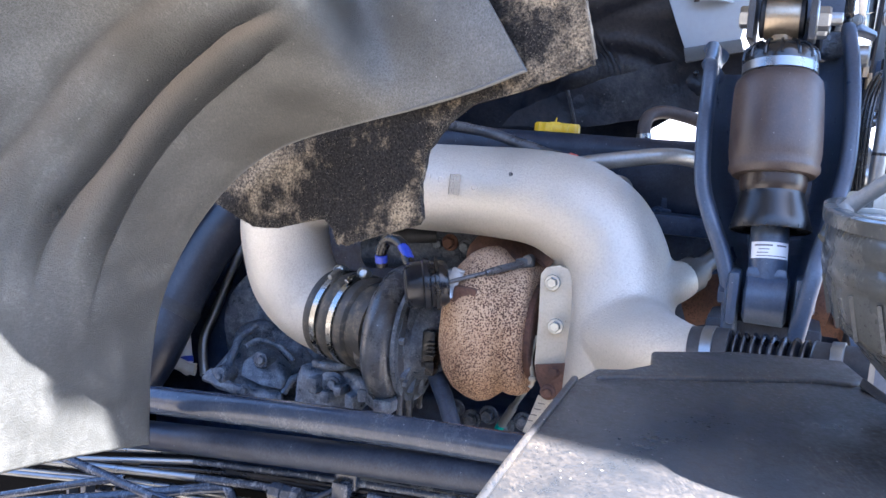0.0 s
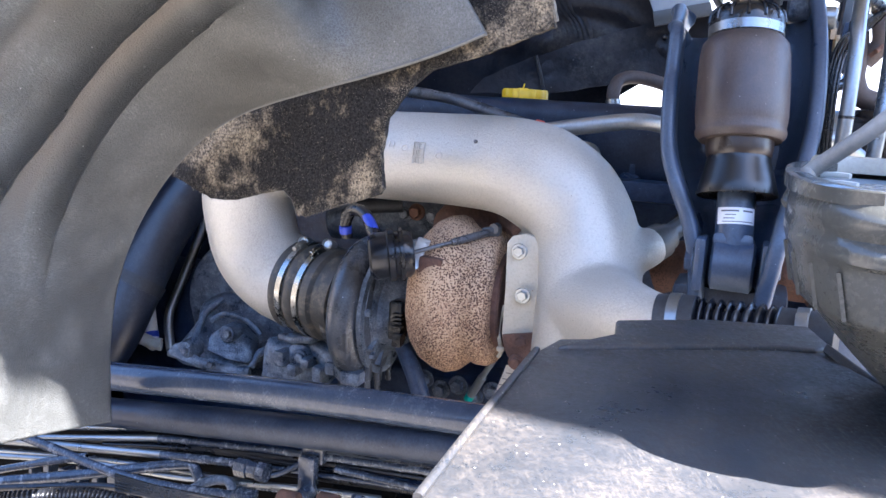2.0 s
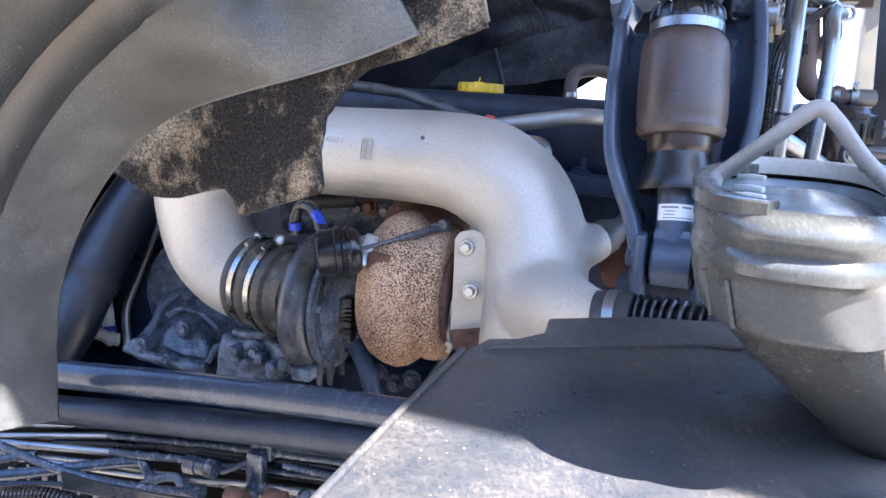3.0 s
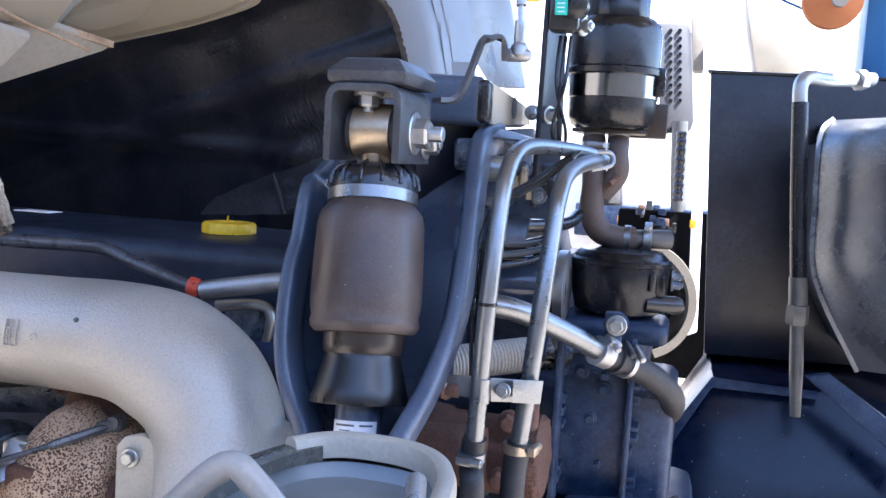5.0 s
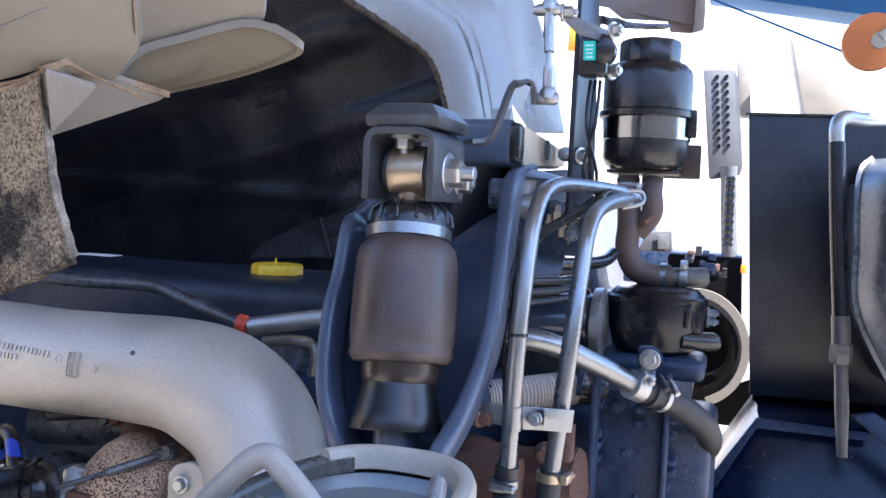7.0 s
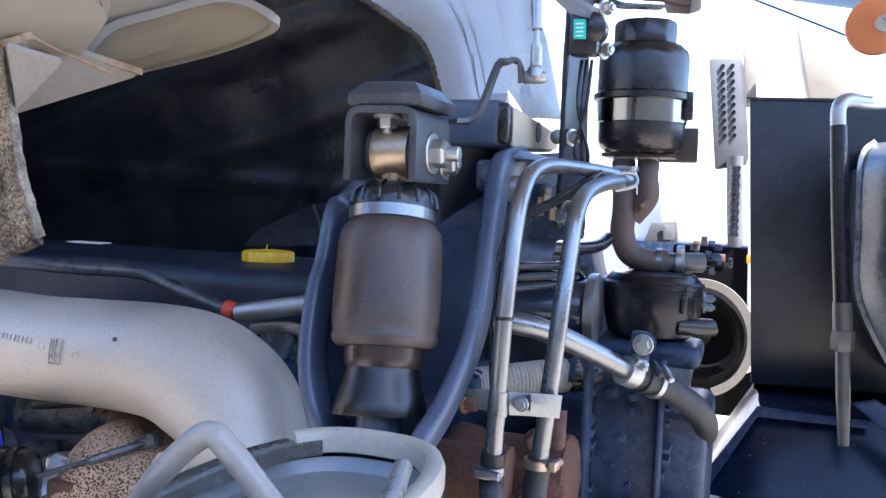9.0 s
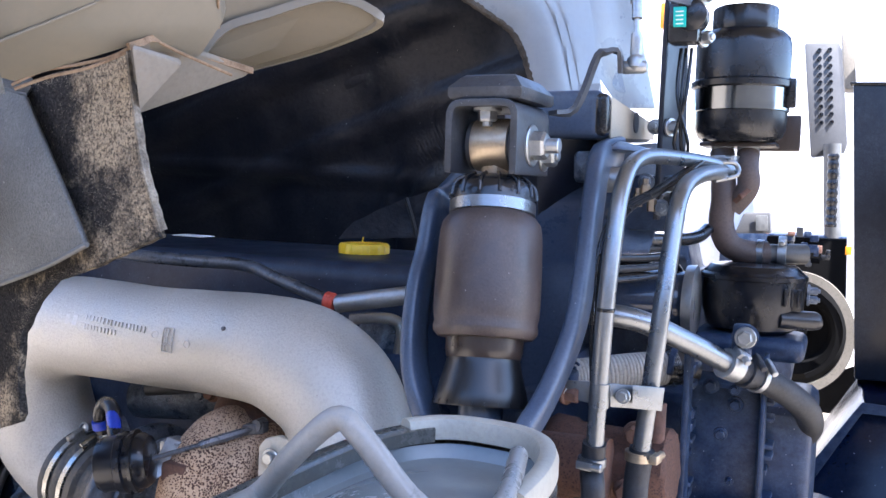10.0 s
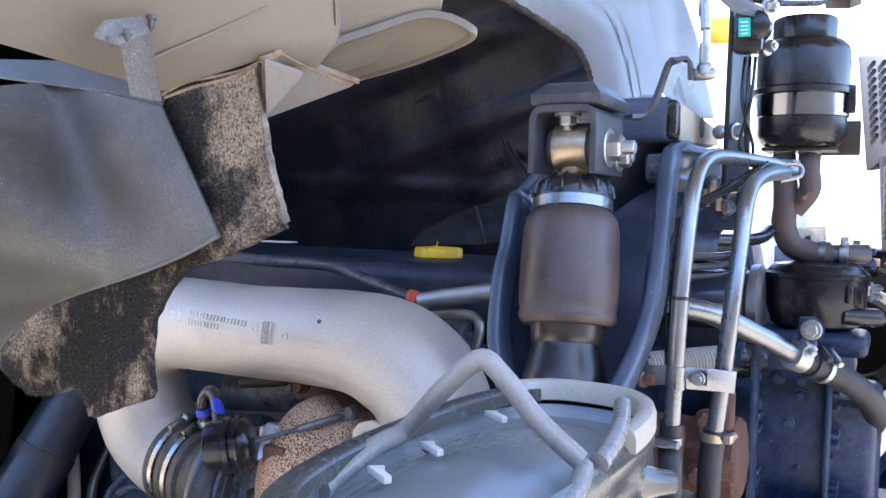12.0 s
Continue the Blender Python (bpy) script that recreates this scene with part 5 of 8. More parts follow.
for q, k in (((0.5274, 1.1212, 1.9414), -1), ((0.5266, 1.1014, 1.8435), 1)):
    part("ball_joint", joined(lathe(q, UP, [(0.0055, -0.004), (0.009, 0.0), (0.009, 0.008), (0.006, 0.012)], 16), tube([q, V(q) + UP * 0.03 * k], 0.0062, 12, 2), lathe(V(q) - L * 0.012, L, [(0.0045, -0.006), (0.007, 0), (0.007, 0.02), (0.0045, 0.024)], 12)), "steel", link)
part("sleeve", tube([(0.5267, 1.1153, 1.9220), (0.5271, 1.1089, 1.8938)], 0.0055, 12, 2), "steel", link)
part("sleeve", tube([(0.5268, 1.1061, 1.8783), (0.5274, 1.1019, 1.8538)], 0.0055, 12, 2), "steel", link)
part("arm", sweep([(0.4395, 1.0436, 1.7895), (0.4590, 1.0577, 1.7926), (0.4708, 1.0680, 1.8118), (0.4845, 1.0841, 1.8492), (0.4938, 1.0889, 1.8556), (0.5076, 1.0932, 1.8569), (0.5117, 1.0969, 1.8362)], [(-0.0065, -0.0022), (0.0065, -0.0022), (0.0065, 0.0022), (-0.0065, 0.0022)], C, 3), "clevis", link)
part("lever", slab([(0.5370, 1.1357, 1.9409), (0.5462, 1.1353, 1.9438), (0.6101, 1.2017, 1.9407), (0.6108, 1.2009, 1.9260), (0.5710, 1.1732, 1.9265)], C * 0.006, 0.001), "frame", link)
bolt((0.5428, 1.1304, 1.9413), L, link, 0.012, 0.010, "bolt", stud=0.006)
sens = thing("level_sensor", (0.5949, 1.2009, 1.9066), "black level sensor box with a teal label", "sensor")
part("body", joined(block((0.5996, 1.2159, 1.9106), 0.035, 0.03, 0.048, bevel=0.006), lathe((0.6025, 1.2010, 1.9170), -C, [(0.018, -0.02), (0.018, 0.004), (0.012, 0.008)], 24)), "gloss", sens)
part("label", slab([(0.5785, 1.1825, 1.9222), (0.5945, 1.1918, 1.9248), (0.5948, 1.1907, 1.9023), (0.5789, 1.1814, 1.8999)], C * 0.003, 0.0005), "teal", sens, "teal sticker with pale print")
for k in range(4):
    part("print", block(V((0.5849, 1.1829, 1.9174)) - UP * 0.0045 * k, 0.010, 0.001, 0.0012, bevel=0), "label", sens)
topb = thing("top_shield", (0.7219, 1.4803, 2.0269), "dark brown-black sheet steel shield above the reservoir", "shield")
part("sheet", slab([(0.6851, 1.4479, 2.1403), (0.8365, 1.5210, 2.1726), (0.8414, 1.5334, 2.0233), (0.8214, 1.5341, 2.0126), (0.7792, 1.5061, 2.0065), (0.7741, 1.5072, 2.0228), (0.6893, 1.4513, 2.0105), (0.6631, 1.4333, 2.0215), (0.6237, 1.3849, 2.0123), (0.6190, 1.3904, 2.1182)], C * 0.004, 0.001), "brown", topb)
part("lip", slab([(0.8151, 1.5374, 2.1764), (0.8286, 1.5112, 2.1691), (0.8303, 1.5035, 2.0124), (0.8224, 1.5289, 2.0116)], C * 0.004, 0.001), "clip", topb)
part("strap", sweep([(0.6296, 1.3323, 1.9674), (0.6359, 1.3629, 1.9852), (0.6561, 1.3820, 1.9903), (0.6912, 1.4304, 1.9966), (0.7653, 1.4769, 2.0077)], [(-0.008, -0.002), (0.008, -0.002), (0.008, 0.002), (-0.008, 0.002)], C, 5), "gloss", topb)

# oil separator drum
FC = V((0.7601, 1.4336, 1.5280))
fil = thing("oil_separator", FC, "round black plastic oil separator housing on the engine", "filter")
part("drum", lathe(FC, UP, [(0.052, -0.002), (0.062, 0.004), (0.068, 0.03), (0.070, 0.070), (0.068, 0.080), (0.058, 0.090), (0.03, 0.093)], 56), "blackgloss", fil)
part("lid_rim", lathe(FC + UP * 0.070, UP, [(0.069, 0), (0.0725, 0.002), (0.0725, 0.007), (0.069, 0.010)], 56), "blackgloss", fil)
part("connector", joined(block((0.7996, 1.3885, 1.5748), 0.026, 0.03, 0.030, bevel=0.004), *[block(V((0.7835, 1.3666, 1.5796)) + L * 0.008 * k, 0.004, 0.006, 0.024, bevel=0.001) for k in range(3)], tube([(0.7780, 1.3784, 1.5495), (0.8283, 1.3855, 1.5470), (0.8371, 1.3870, 1.5471)], [0.013, 0.013, 0.009], 16, 4)), "gloss", fil)
part("ring", lathe((0.6616, 1.4059, 1.5636), L, [(0.030, -0.002), (0.052, 0), (0.053, 0.004), (0.053, 0.013), (0.030, 0.016)], 40), "steel", fil)
part("neck", tube([(0.4456, 1.4933, 1.5601), (0.5413, 1.4278, 1.5641), (0.6218, 1.4132, 1.5643), (0.6464, 1.4117, 1.5630), (0.6661, 1.4106, 1.5631)], 0.044, 36, 5), "tubepaint", fil)
part("base", block(FC - UP * 0.02 - C * 0.01, 0.15, 0.11, 0.032, bevel=0.014, seg=3), "engine", fil)
for k in range(2):
    bolt(V((0.8077, 1.3532, 1.5800)) + UP * 0.012 * k, L, fil, 0.010, 0.010, "grime", stud=0.004)

# big coolant elbow
ce = thing("coolant_elbow", (0.6631, 1.2178, 1.5137), "bright zinc coolant pipe ending in a black rubber hose", "pipe")
part("pipe", tube([(0.4782, 1.1514, 1.5800), (0.5232, 1.1488, 1.5783), (0.5608, 1.1562, 1.5693), (0.6176, 1.1818, 1.5436), (0.6706, 1.2075, 1.5162)], 0.0126, 26, 7), "chrome", ce)
ed = (V((0.7348, 1.2375, 1.4890)) - V((0.6622, 1.2031, 1.5203))).normalized()
part("hose", tube([(0.6665, 1.2058, 1.5178), (0.7084, 1.2245, 1.4997), (0.7476, 1.2413, 1.4791), (0.7794, 1.2583, 1.4539), (0.8019, 1.3055, 1.4190), (0.8106, 1.3833, 1.3805), (0.8091, 1.4622, 1.3523)], 0.0162, 24, 7), "rubber", ce)
band((0.6699, 1.2075, 1.5162), ed, 0.0168, 0.020, ce, "steel", (0.3, -0.6, 1))
band((0.6911, 1.2159, 1.5067), ed, 0.0172, 0.008, ce, "rubber", (0, -0.6, 1))
band((0.7070, 1.2246, 1.4996), ed, 0.0172, 0.008, ce, "steel", (0, -0.6, 1))
part("lug", joined(block((0.6819, 1.2080, 1.5408), 0.022, 0.016, 0.05, bevel=0.006), lathe((0.6834, 1.2034, 1.5501), -C, [(0.015, -0.012), (0.015, 0.003)], 20)), "engine", ce)
bolt((0.6820, 1.1965, 1.5513), -C, ce, 0.015, 0.009, "bolt")
bh = thing("fabric_hose", (0.5629, 1.2825, 1.4888), "beige ribbed fabric-covered hose behind the pipes", "hose")
part("hose", corrugated([(0.4880, 1.2664, 1.4811), (0.5629, 1.2825, 1.4888), (0.6257, 1.2992, 1.4933)], 0.0225, 0.0012, 34), "beige", bh)
part("end", tube([(0.6098, 1.2950, 1.4921), (0.6505, 1.3078, 1.4938)], 0.023, 22, 3), "gloss", bh)
band((0.6257, 1.2992, 1.4933), L, 0.0235, 0.008, bh, "engine", (0, -1, 0.4))

# gearbox / timing case at the lower end
tc_ = thing("timing_case", (0.7342, 1.3153, 1.1867), "dark blue-grey cast timing case with bolts and ribs", "engine part")
part("body", roughened(block((0.7311, 1.4068, 1.2476), 0.22, 0.20, 0.40, bevel=0.02, seg=3), 12, 0.004), "engine", tc_)
part("lower_body", roughened(block((0.6932, 1.2903, 1.1833), 0.30, 0.22, 0.20, bevel=0.02, seg=3), 12, 0.004), "engine", tc_)
part("panel", block((0.6919, 1.2911, 1.3897), 0.085, 0.03, 0.17, bevel=0.008), "engine", tc_)
part("cover", slab([(0.6016, 1.2247, 1.2662), (0.6434, 1.2268, 1.3223), (0.7498, 1.2207, 1.3207), (0.7728, 1.2247, 1.3020), (0.7605, 1.2064, 1.2371), (0.7453, 1.1859, 1.1542), (0.5977, 1.1880, 1.1555)], C * 0.03, 0.006), "engine", tc_)
part("raised_pad", slab([(0.6218, 1.2125, 1.2599), (0.6531, 1.2135, 1.2981), (0.7214, 1.2113, 1.2978), (0.7310, 1.2011, 1.2397), (0.7265, 1.1814, 1.1728), (0.6187, 1.1872, 1.1712)], C * 0.012, 0.004), "engine", tc_)
for q in ((0.6160, 1.2164, 1.2799), (0.6665, 1.2170, 1.3138), (0.7291, 1.2158, 1.3147), (0.7561, 1.2156, 1.2930), (0.7479, 1.2029, 1.2483), (0.6622, 1.2582, 1.4801), (0.6936, 1.2602, 1.4574), (0.6340, 1.2572, 1.4451)):
    bolt(q, -C, tc_, 0.012, 0.007, "engine")
rng = random.Random(9)
for k in range(15):
    if k % 4 != 3:
        part("rib", block(V((0.7400, 1.2711, 1.4740)) - UP * (0.0165 * k + rng.uniform(-0.003, 0.003)) - L * rng.uniform(0, 0.006), rng.uniform(0.010, 0.020), 0.03, rng.uniform(0.005, 0.012), bevel=0.002), "engine", tc_)
    if k % 5 != 2:
        part("lug", block(V((0.6393, 1.2642, 1.4972)) - UP * (0.0175 * k + rng.uniform(-0.003, 0.003)), rng.uniform(0.007, 0.016), 0.03, rng.uniform(0.005, 0.012), bevel=0.002), "engine", tc_)
for k in range(4):
    bolt(V((0.6453, 1.2408, 1.4836)) - UP * 0.03 * k - UP * (0.026 * k) + L * rng.uniform(-0.004, 0.07), -C, tc_, rng.uniform(0.006, 0.010), 0.006, "engine")
part("rail", block(V((0.6291, 1.2375, 1.4122)), 0.008, 0.03, 0.26, bevel=0.003), "engine", tc_)
part("rail", block(V((0.7241, 1.2474, 1.4034)), 0.006, 0.03, 0.24, bevel=0.003), "engine", tc_)
part("conduit", tube([(0.7834, 1.2362, 1.3214), (0.8022, 1.1866, 1.2827), (0.8129, 1.1599, 1.2524)], 0.012, 14, 4), "rubber", tc_)
part("return_pipe", tube([(0.5422, 1.0886, 1.3213), (0.5561, 1.0751, 1.3138), (0.5671, 1.0602, 1.2938)], 0.011, 14, 4), "steel", tc_)
man = thing("exhaust_manifold", (0.5417, 1.1931, 1.3357), "rust-brown cast exhaust manifold section", "manifold")
part("body", roughened(lathe(V((0.5367, 1.2208, 1.3880)) - L * 0.075, L, [(0.030, -0.004), (0.046, 0.0), (0.050, 0.006), (0.050, 0.030), (0.046, 0.036), (0.047, 0.110), (0.052, 0.116), (0.052, 0.144), (0.046, 0.150), (0.03, 0.152)], 36), 26, 0.005), "rustspeck", man)
part("port", roughened(tube([(0.3632, 1.2337, 1.3741), (0.4355, 1.1846, 1.3999), (0.5251, 1.1509, 1.4034)], 0.034, 20, 5), 30, 0.005), "rustspeck", man)
for q in ((0.5555, 1.1663, 1.4421), (0.5459, 1.1579, 1.3775)):
    bolt(q, -C, man, 0.016, 0.012, "rust")
sol = thing("solenoid", (0.5975, 1.2251, 1.4673), "small grimy solenoid with copper-brown body", "solenoid")
part("body", tube([(0.5841, 1.1871, 1.4727), (0.5824, 1.1805, 1.4279)], 0.010, 14, 2), "rust", sol)

# clutter between strut and bracket
ck = thing("valve_block", (0.5575, 1.2732, 1.7019), "dark valve block with hose fittings behind the coolant pipes", "valve")
part("body", roughened(block((0.5719, 1.2925, 1.7020), 0.10, 0.06, 0.07, bevel=0.008), 40, 0.003), "engine", ck)
for q in ((0.5359, 1.2354, 1.7230), (0.5669, 1.2338, 1.7279), (0.5835, 1.2214, 1.6978), (0.5305, 1.2340, 1.6880)):
    bolt(q, -C, ck, 0.012, 0.008, "grime")
part("pipe", tube([(0.4439, 1.2779, 1.6642), (0.5189, 1.2932, 1.6555), (0.6520, 1.3857, 1.6530), (0.6920, 1.4342, 1.6655)], 0.009, 12, 6), "gloss", ck)
for q in ((0.5640, 1.2200, 1.7170), (0.5720, 1.2200, 1.7010), (0.5560, 1.2230, 1.7060)):
    part("fitting", joined(lathe(q, UP, [(0.0055, -0.008), (0.0055, 0.006), (0.0035, 0.008), (0.0035, 0.014)], 6)), "bronze", ck, "brass hose fitting")
for q in ((0.5900, 1.2150, 1.7260), (0.5980, 1.2160, 1.7080), (0.6060, 1.2250, 1.6900)):
    part("plug", block(q, 0.012, 0.012, 0.018, bevel=0.003), "gloss", ck)
for k in range(4):
    part("hose", tube([V((0.4480, 1.2400, 1.6500)) - UP * 0.016 * k, V((0.5200, 1.2750, 1.6470)) - UP * 0.015 * k, V((0.5900, 1.3300, 1.6420)) - UP * 0.013 * k + C * 0.02, V((0.6400, 1.3900, 1.6460)) - UP * 0.012 * k], 0.0062 - 0.0007 * k, 10, 6), "gloss" if k % 2 else "rubber", ck)
for k in range(3):
    part("hose", tube([V((0.5152, 1.3720, 1.6221)) - UP * 0.014 * k, V((0.5811, 1.3886, 1.6289)) - UP * 0.013 * k, V((0.6336, 1.4053, 1.6215)) - UP * 0.012 * k, V((0.6604, 1.4225, 1.5944)) - UP * 0.006 * k], 0.006 - 0.001 * k, 10, 6), "blackgloss", ck)
part("shelf", slab([(0.4503, 1.2280, 1.6778), (0.5125, 1.2548, 1.6827), (0.5915, 1.2899, 1.6721), (0.5815, 1.2691, 1.6468), (0.4544, 1.2162, 1.6458)], UP * -0.008, 0.002), "engine", ck)

# ---- foreground: plastic cover and corrugated hose ----
cov = thing("plastic_cover", (0.25, 0.6, 1.37), "dusty black plastic cover with a raised far rim", "cover")
part("top", slab([(0.1172, 0.6983, 1.4000), (0.1414, 0.7391, 1.4000), (0.3841, 0.7849, 1.4000), (0.3770, 0.6809, 1.4000), (0.46, 0.56, 1.385), (0.40, 0.30, 1.385), (0.22, 0.18, 1.40), (-0.12, 0.18, 1.40), (0.0224, 0.4238, 1.4000), (0.0576, 0.5282, 1.4000)], (0, 0, -0.010), 0.004, 3), "cover", cov)
part("rim", slab([(0.2048, 0.8012, 1.4040), (0.2933, 0.8224, 1.4040), (0.3942, 0.8161, 1.4040), (0.3847, 0.7458, 1.4040), (0.3633, 0.7319, 1.4040), (0.3328, 0.7371, 1.4040), (0.1340, 0.7039, 1.4040), (0.1928, 0.7521, 1.4040)], (0, 0, -0.03), 0.004, 3), "cover", cov)
part("side", slab([(0.3744, 0.7361, 1.4100), (0.3808, 0.6603, 1.4000), (0.47, 0.55, 1.39), (0.42, 0.30, 1.385), (0.47, 0.28, 1.25), (0.56, 0.6, 1.25), (0.5, 0.78, 1.28)], (-0.006, -0.006, -0.006), 0.002), "cover", cov)
part("base", block((0.27, 0.50, 0.69), 0.30, 0.30, 1.38, bevel=0.02), "cover", cov)
part("edge_bead", sweep([(0.1172, 0.6983, 1.4010), (0.0874, 0.6133, 1.4010), (0.0576, 0.5282, 1.4010), (0.0224, 0.4238, 1.4010)], [(-0.0030, -0.0026), (0.0012, -0.0026), (0.0022, -0.0012), (0.0022, 0.0012), (0.0012, 0.0026), (-0.0030, 0.0026)], UP, 4), "cover", cov)
ch = thing("corrugated_hose", (0.3408, 0.8634, 1.4039), "black corrugated rubber hose with bright band clamps", "hose")
hd = (V((0.4071, 0.8407, 1.4067)) - V((0.2873, 0.9091, 1.3914))).normalized()
part("hose", corrugated([(0.3114, 0.8985, 1.3797), (0.3462, 0.8778, 1.3825), (0.3858, 0.8516, 1.3845)], 0.029, 0.007, 10, 28), "blackgloss", ch)
part("cuff", tube([(0.2788, 0.9163, 1.3758), (0.3137, 0.8965, 1.3803)], 0.030, 28, 3), "rubber", ch)
part("cuff", tube([(0.3838, 0.8536, 1.3843), (0.4282, 0.8251, 1.3866)], 0.028, 28, 3), "rubber", ch)
band((0.2957, 0.9069, 1.3776), hd, 0.0305, 0.013, ch, "chrome")
band((0.4046, 0.8428, 1.3852), hd, 0.0287, 0.013, ch, "chrome", (0, -1, 0.8))

gap = thing("mount_plate", (0.45, 0.87, 1.2), "blue-grey steel mounting plate behind the duct", "bracket")
part("plate", slab([(0.42, 0.87, 1.424), (0.453, 0.87, 1.423), (0.53, 0.87, 1.294), (0.468, 0.87, 1.279)], C * 0.006, 0.002), "frame", gap)
part("leg", block(V((0.53, 0.87, 1.294)) - UP * 0.30 + C * 0.012, 0.03, 0.02, 0.70, bevel=0.004), "frame", gap)

# ---- foreground: grey duct with rim and bars ----
duct = thing("air_duct", (0.40, 0.64, 1.40), "dirty grey moulded plastic duct mouth with rim and cross bars", "duct")
DC = V((0.335, 0.600, 1.556))
DU, DV = Vector((0.92, -0.40, 0)).normalized(), Vector((0.40, 0.92, 0)).normalized()


def mouth(a, k, drop, shift=Vector((0, 0, 0))):
    e = 0.72
    c, s = math.cos(a), math.sin(a)
    x = math.copysign(abs(c) ** e, c) * 0.060 * k
    y = math.copysign(abs(s) ** e, s) * (0.128 if s > 0 else 0.178) * k
    return DC + shift + DU * x + DV * y - UP * drop


def ringed(levels, seg=56, bottom=True):
    bm = bmesh.new()
    rs = [[bm.verts.new(mouth(2 * math.pi * j / seg, k, d, sh)) for j in range(seg)] for k, d, sh in levels]
    for r0, r1 in zip(rs, rs[1:]):
        for j in range(seg):
            bm.faces.new((r0[j], r0[(j + 1) % seg], r1[(j + 1) % seg], r1[j]))
    if bottom:
        bm.faces.new(rs[-1])
    bmesh.ops.recalc_face_normals(bm, faces=bm.faces)
    return bm


Z0 = Vector((0, 0, 0))
tw = Vector((0.05, 0.01, 0))
part("shell", ringed([(1.0, -0.006, Z0), (1.045, -0.003, Z0), (1.075, 0.003, Z0), (1.080, 0.009, Z0), (1.062, 0.013, Z0), (1.055, 0.016, Z0), (1.072, 0.019, Z0), (1.080, 0.023, Z0), (1.076, 0.028, Z0), (1.045, 0.031, Z0), (1.040, 0.036, Z0), (1.050, 0.058, tw * 0.15), (1.046, 0.062, tw * 0.2), (1.005, 0.065, tw * 0.25), (0.94, 0.085, tw * 0.55), (0.84, 0.108, tw * 0.9), (0.72, 0.132, tw * 1.25), (0.5, 0.18, tw * 2)], 96), "duct", duct, smooth=50)
for k in range(9):
    a = math.pi * (0.60 + 0.095 * k)
    p, q = mouth(a, 1.052, 0.034), mouth(a, 1.056, 0.060, tw * 0.15)
    part("wall_rib", sweep([p, p.lerp(q, 0.5), q], [(-0.0011, -0.0011), (0.0011, -0.0011), (0.0011, 0.0011), (-0.0011, 0.0011)], DU, 2), "duct", duct)
for k, d in enumerate((0.010, 0.022, 0.044)):
    p = mouth(math.pi * (0.62 + 0.02 * k), 1.06, d)
    part("lug", tube([p, p + (p - DC).normalized() * 0.006, p + (p - DC).normalized() * 0.010], [0.0045, 0.004, 0.0022], 10, 2), "duct", duct)
part("membrane", ringed([(0.99, 0.002, Z0), (0.96, 0.010, Z0), (0.90, 0.012, Z0), (0.6, 0.004, Z0), (0.3, 0.0, Z0), (0.05, -0.001, Z0)]), "membrane", duct)
part("rim", sweep([mouth(math.pi * (0.02 + 0.72 * j / 20), 1.0, -0.008) for j in range(21)], [(0.0075, -0.002), (0.0075, 0.002), (0.0062, 0.0045), (0.002, 0.0062), (-0.006, 0.0062), (-0.006, -0.0062), (0.002, -0.0062), (0.0062, -0.0045)], UP, 3), "rim", duct, "cream dusty rim of the duct")
part("side_strip", sweep([mouth(math.pi * (0.66 + 0.79 * j / 20), 1.0, -0.006) for j in range(21)], [(0.0030, -0.0075), (0.0042, -0.0055), (0.0042, 0.0055), (0.0030, 0.0075), (-0.005, 0.0075), (-0.005, -0.0075)], UP, 3), "duct", duct, "dark glossy strip along the duct mouth")
bar = [(0.0056 * math.cos(a), 0.0052 * math.sin(a)) for a in (2 * math.pi * k / 12 for k in range(12))]
APEX = V((0.317, 0.555, 1.613))
part("bar", sweep([(0.2447, 0.5193, 1.5528), (0.262, 0.566, 1.562), (0.275, 0.592, 1.565), APEX - Vector((0.022, -0.012, 0.022)), APEX, APEX + Vector((0.012, -0.004, -0.006)), (0.348, 0.548, 1.585), (0.370, 0.546, 1.566)], bar, UP, 6), "ductbar", duct)
part("bar", sweep([(0.372, 0.548, 1.562), (0.366, 0.520, 1.556), (0.345, 0.47, 1.55)], bar, UP, 5), "ductbar", duct)
part("bar", sweep([(0.400, 0.640, 1.574), (0.393, 0.590, 1.570), (0.380, 0.555, 1.562)], bar, UP, 5), "ductbar", duct)
for q in ((0.320, 0.660, 1.557), (0.288, 0.585, 1.556), (0.268, 0.535, 1.556)):
    part("clip", slab([V(q) + Vector(d) for d in ((-0.005, 0.004, 0), (0.004, 0.006, 0), (0.005, -0.004, 0.001), (0.011, -0.014, 0.001), (0.0075, -0.0165, 0.001), (0.001, -0.007, 0.001))], (0, 0, 0.004), 0.001), "clip", duct)
part("lug", tube([(0.405, 0.63, 1.53), (0.431, 0.64, 1.528)], [0.016, 0.009, 0.007], 12, 3), "duct", duct)
part("lug", tube([(0.2845, 0.6278, 1.5448), (0.2759, 0.6269, 1.5383)], [0.010, 0.005], 10, 2), "duct", duct)

# ---- lower left: chassis tubes and lines ----
rail = thing("chassis_tube", (-0.1304, 1.0349, 1.2358), "glossy black painted steel chassis tube", "tube", "chassis tubes")
part("tube", tube([(-0.5665, 1.2649, 1.1686), (-0.3957, 1.1705, 1.1930), (-0.1330, 1.0527, 1.2219), (0.1132, 0.9343, 1.2444), (0.2076, 0.8909, 1.2518)], 0.0195, 28, 6), "tubepaint", rail)
part("bracket", block((0.1549, 0.9310, 1.2362), 0.03, 0.03, 0.05, bevel=0.006), "tubepaint", rail)
# Darker paint than the upper tube puts its shadow into the colour.
rail2 = thing("chassis_tube", (-0.1308, 1.0446, 1.1803), "black lower chassis tube, painted darker for its shadow", "tube", "chassis tubes")
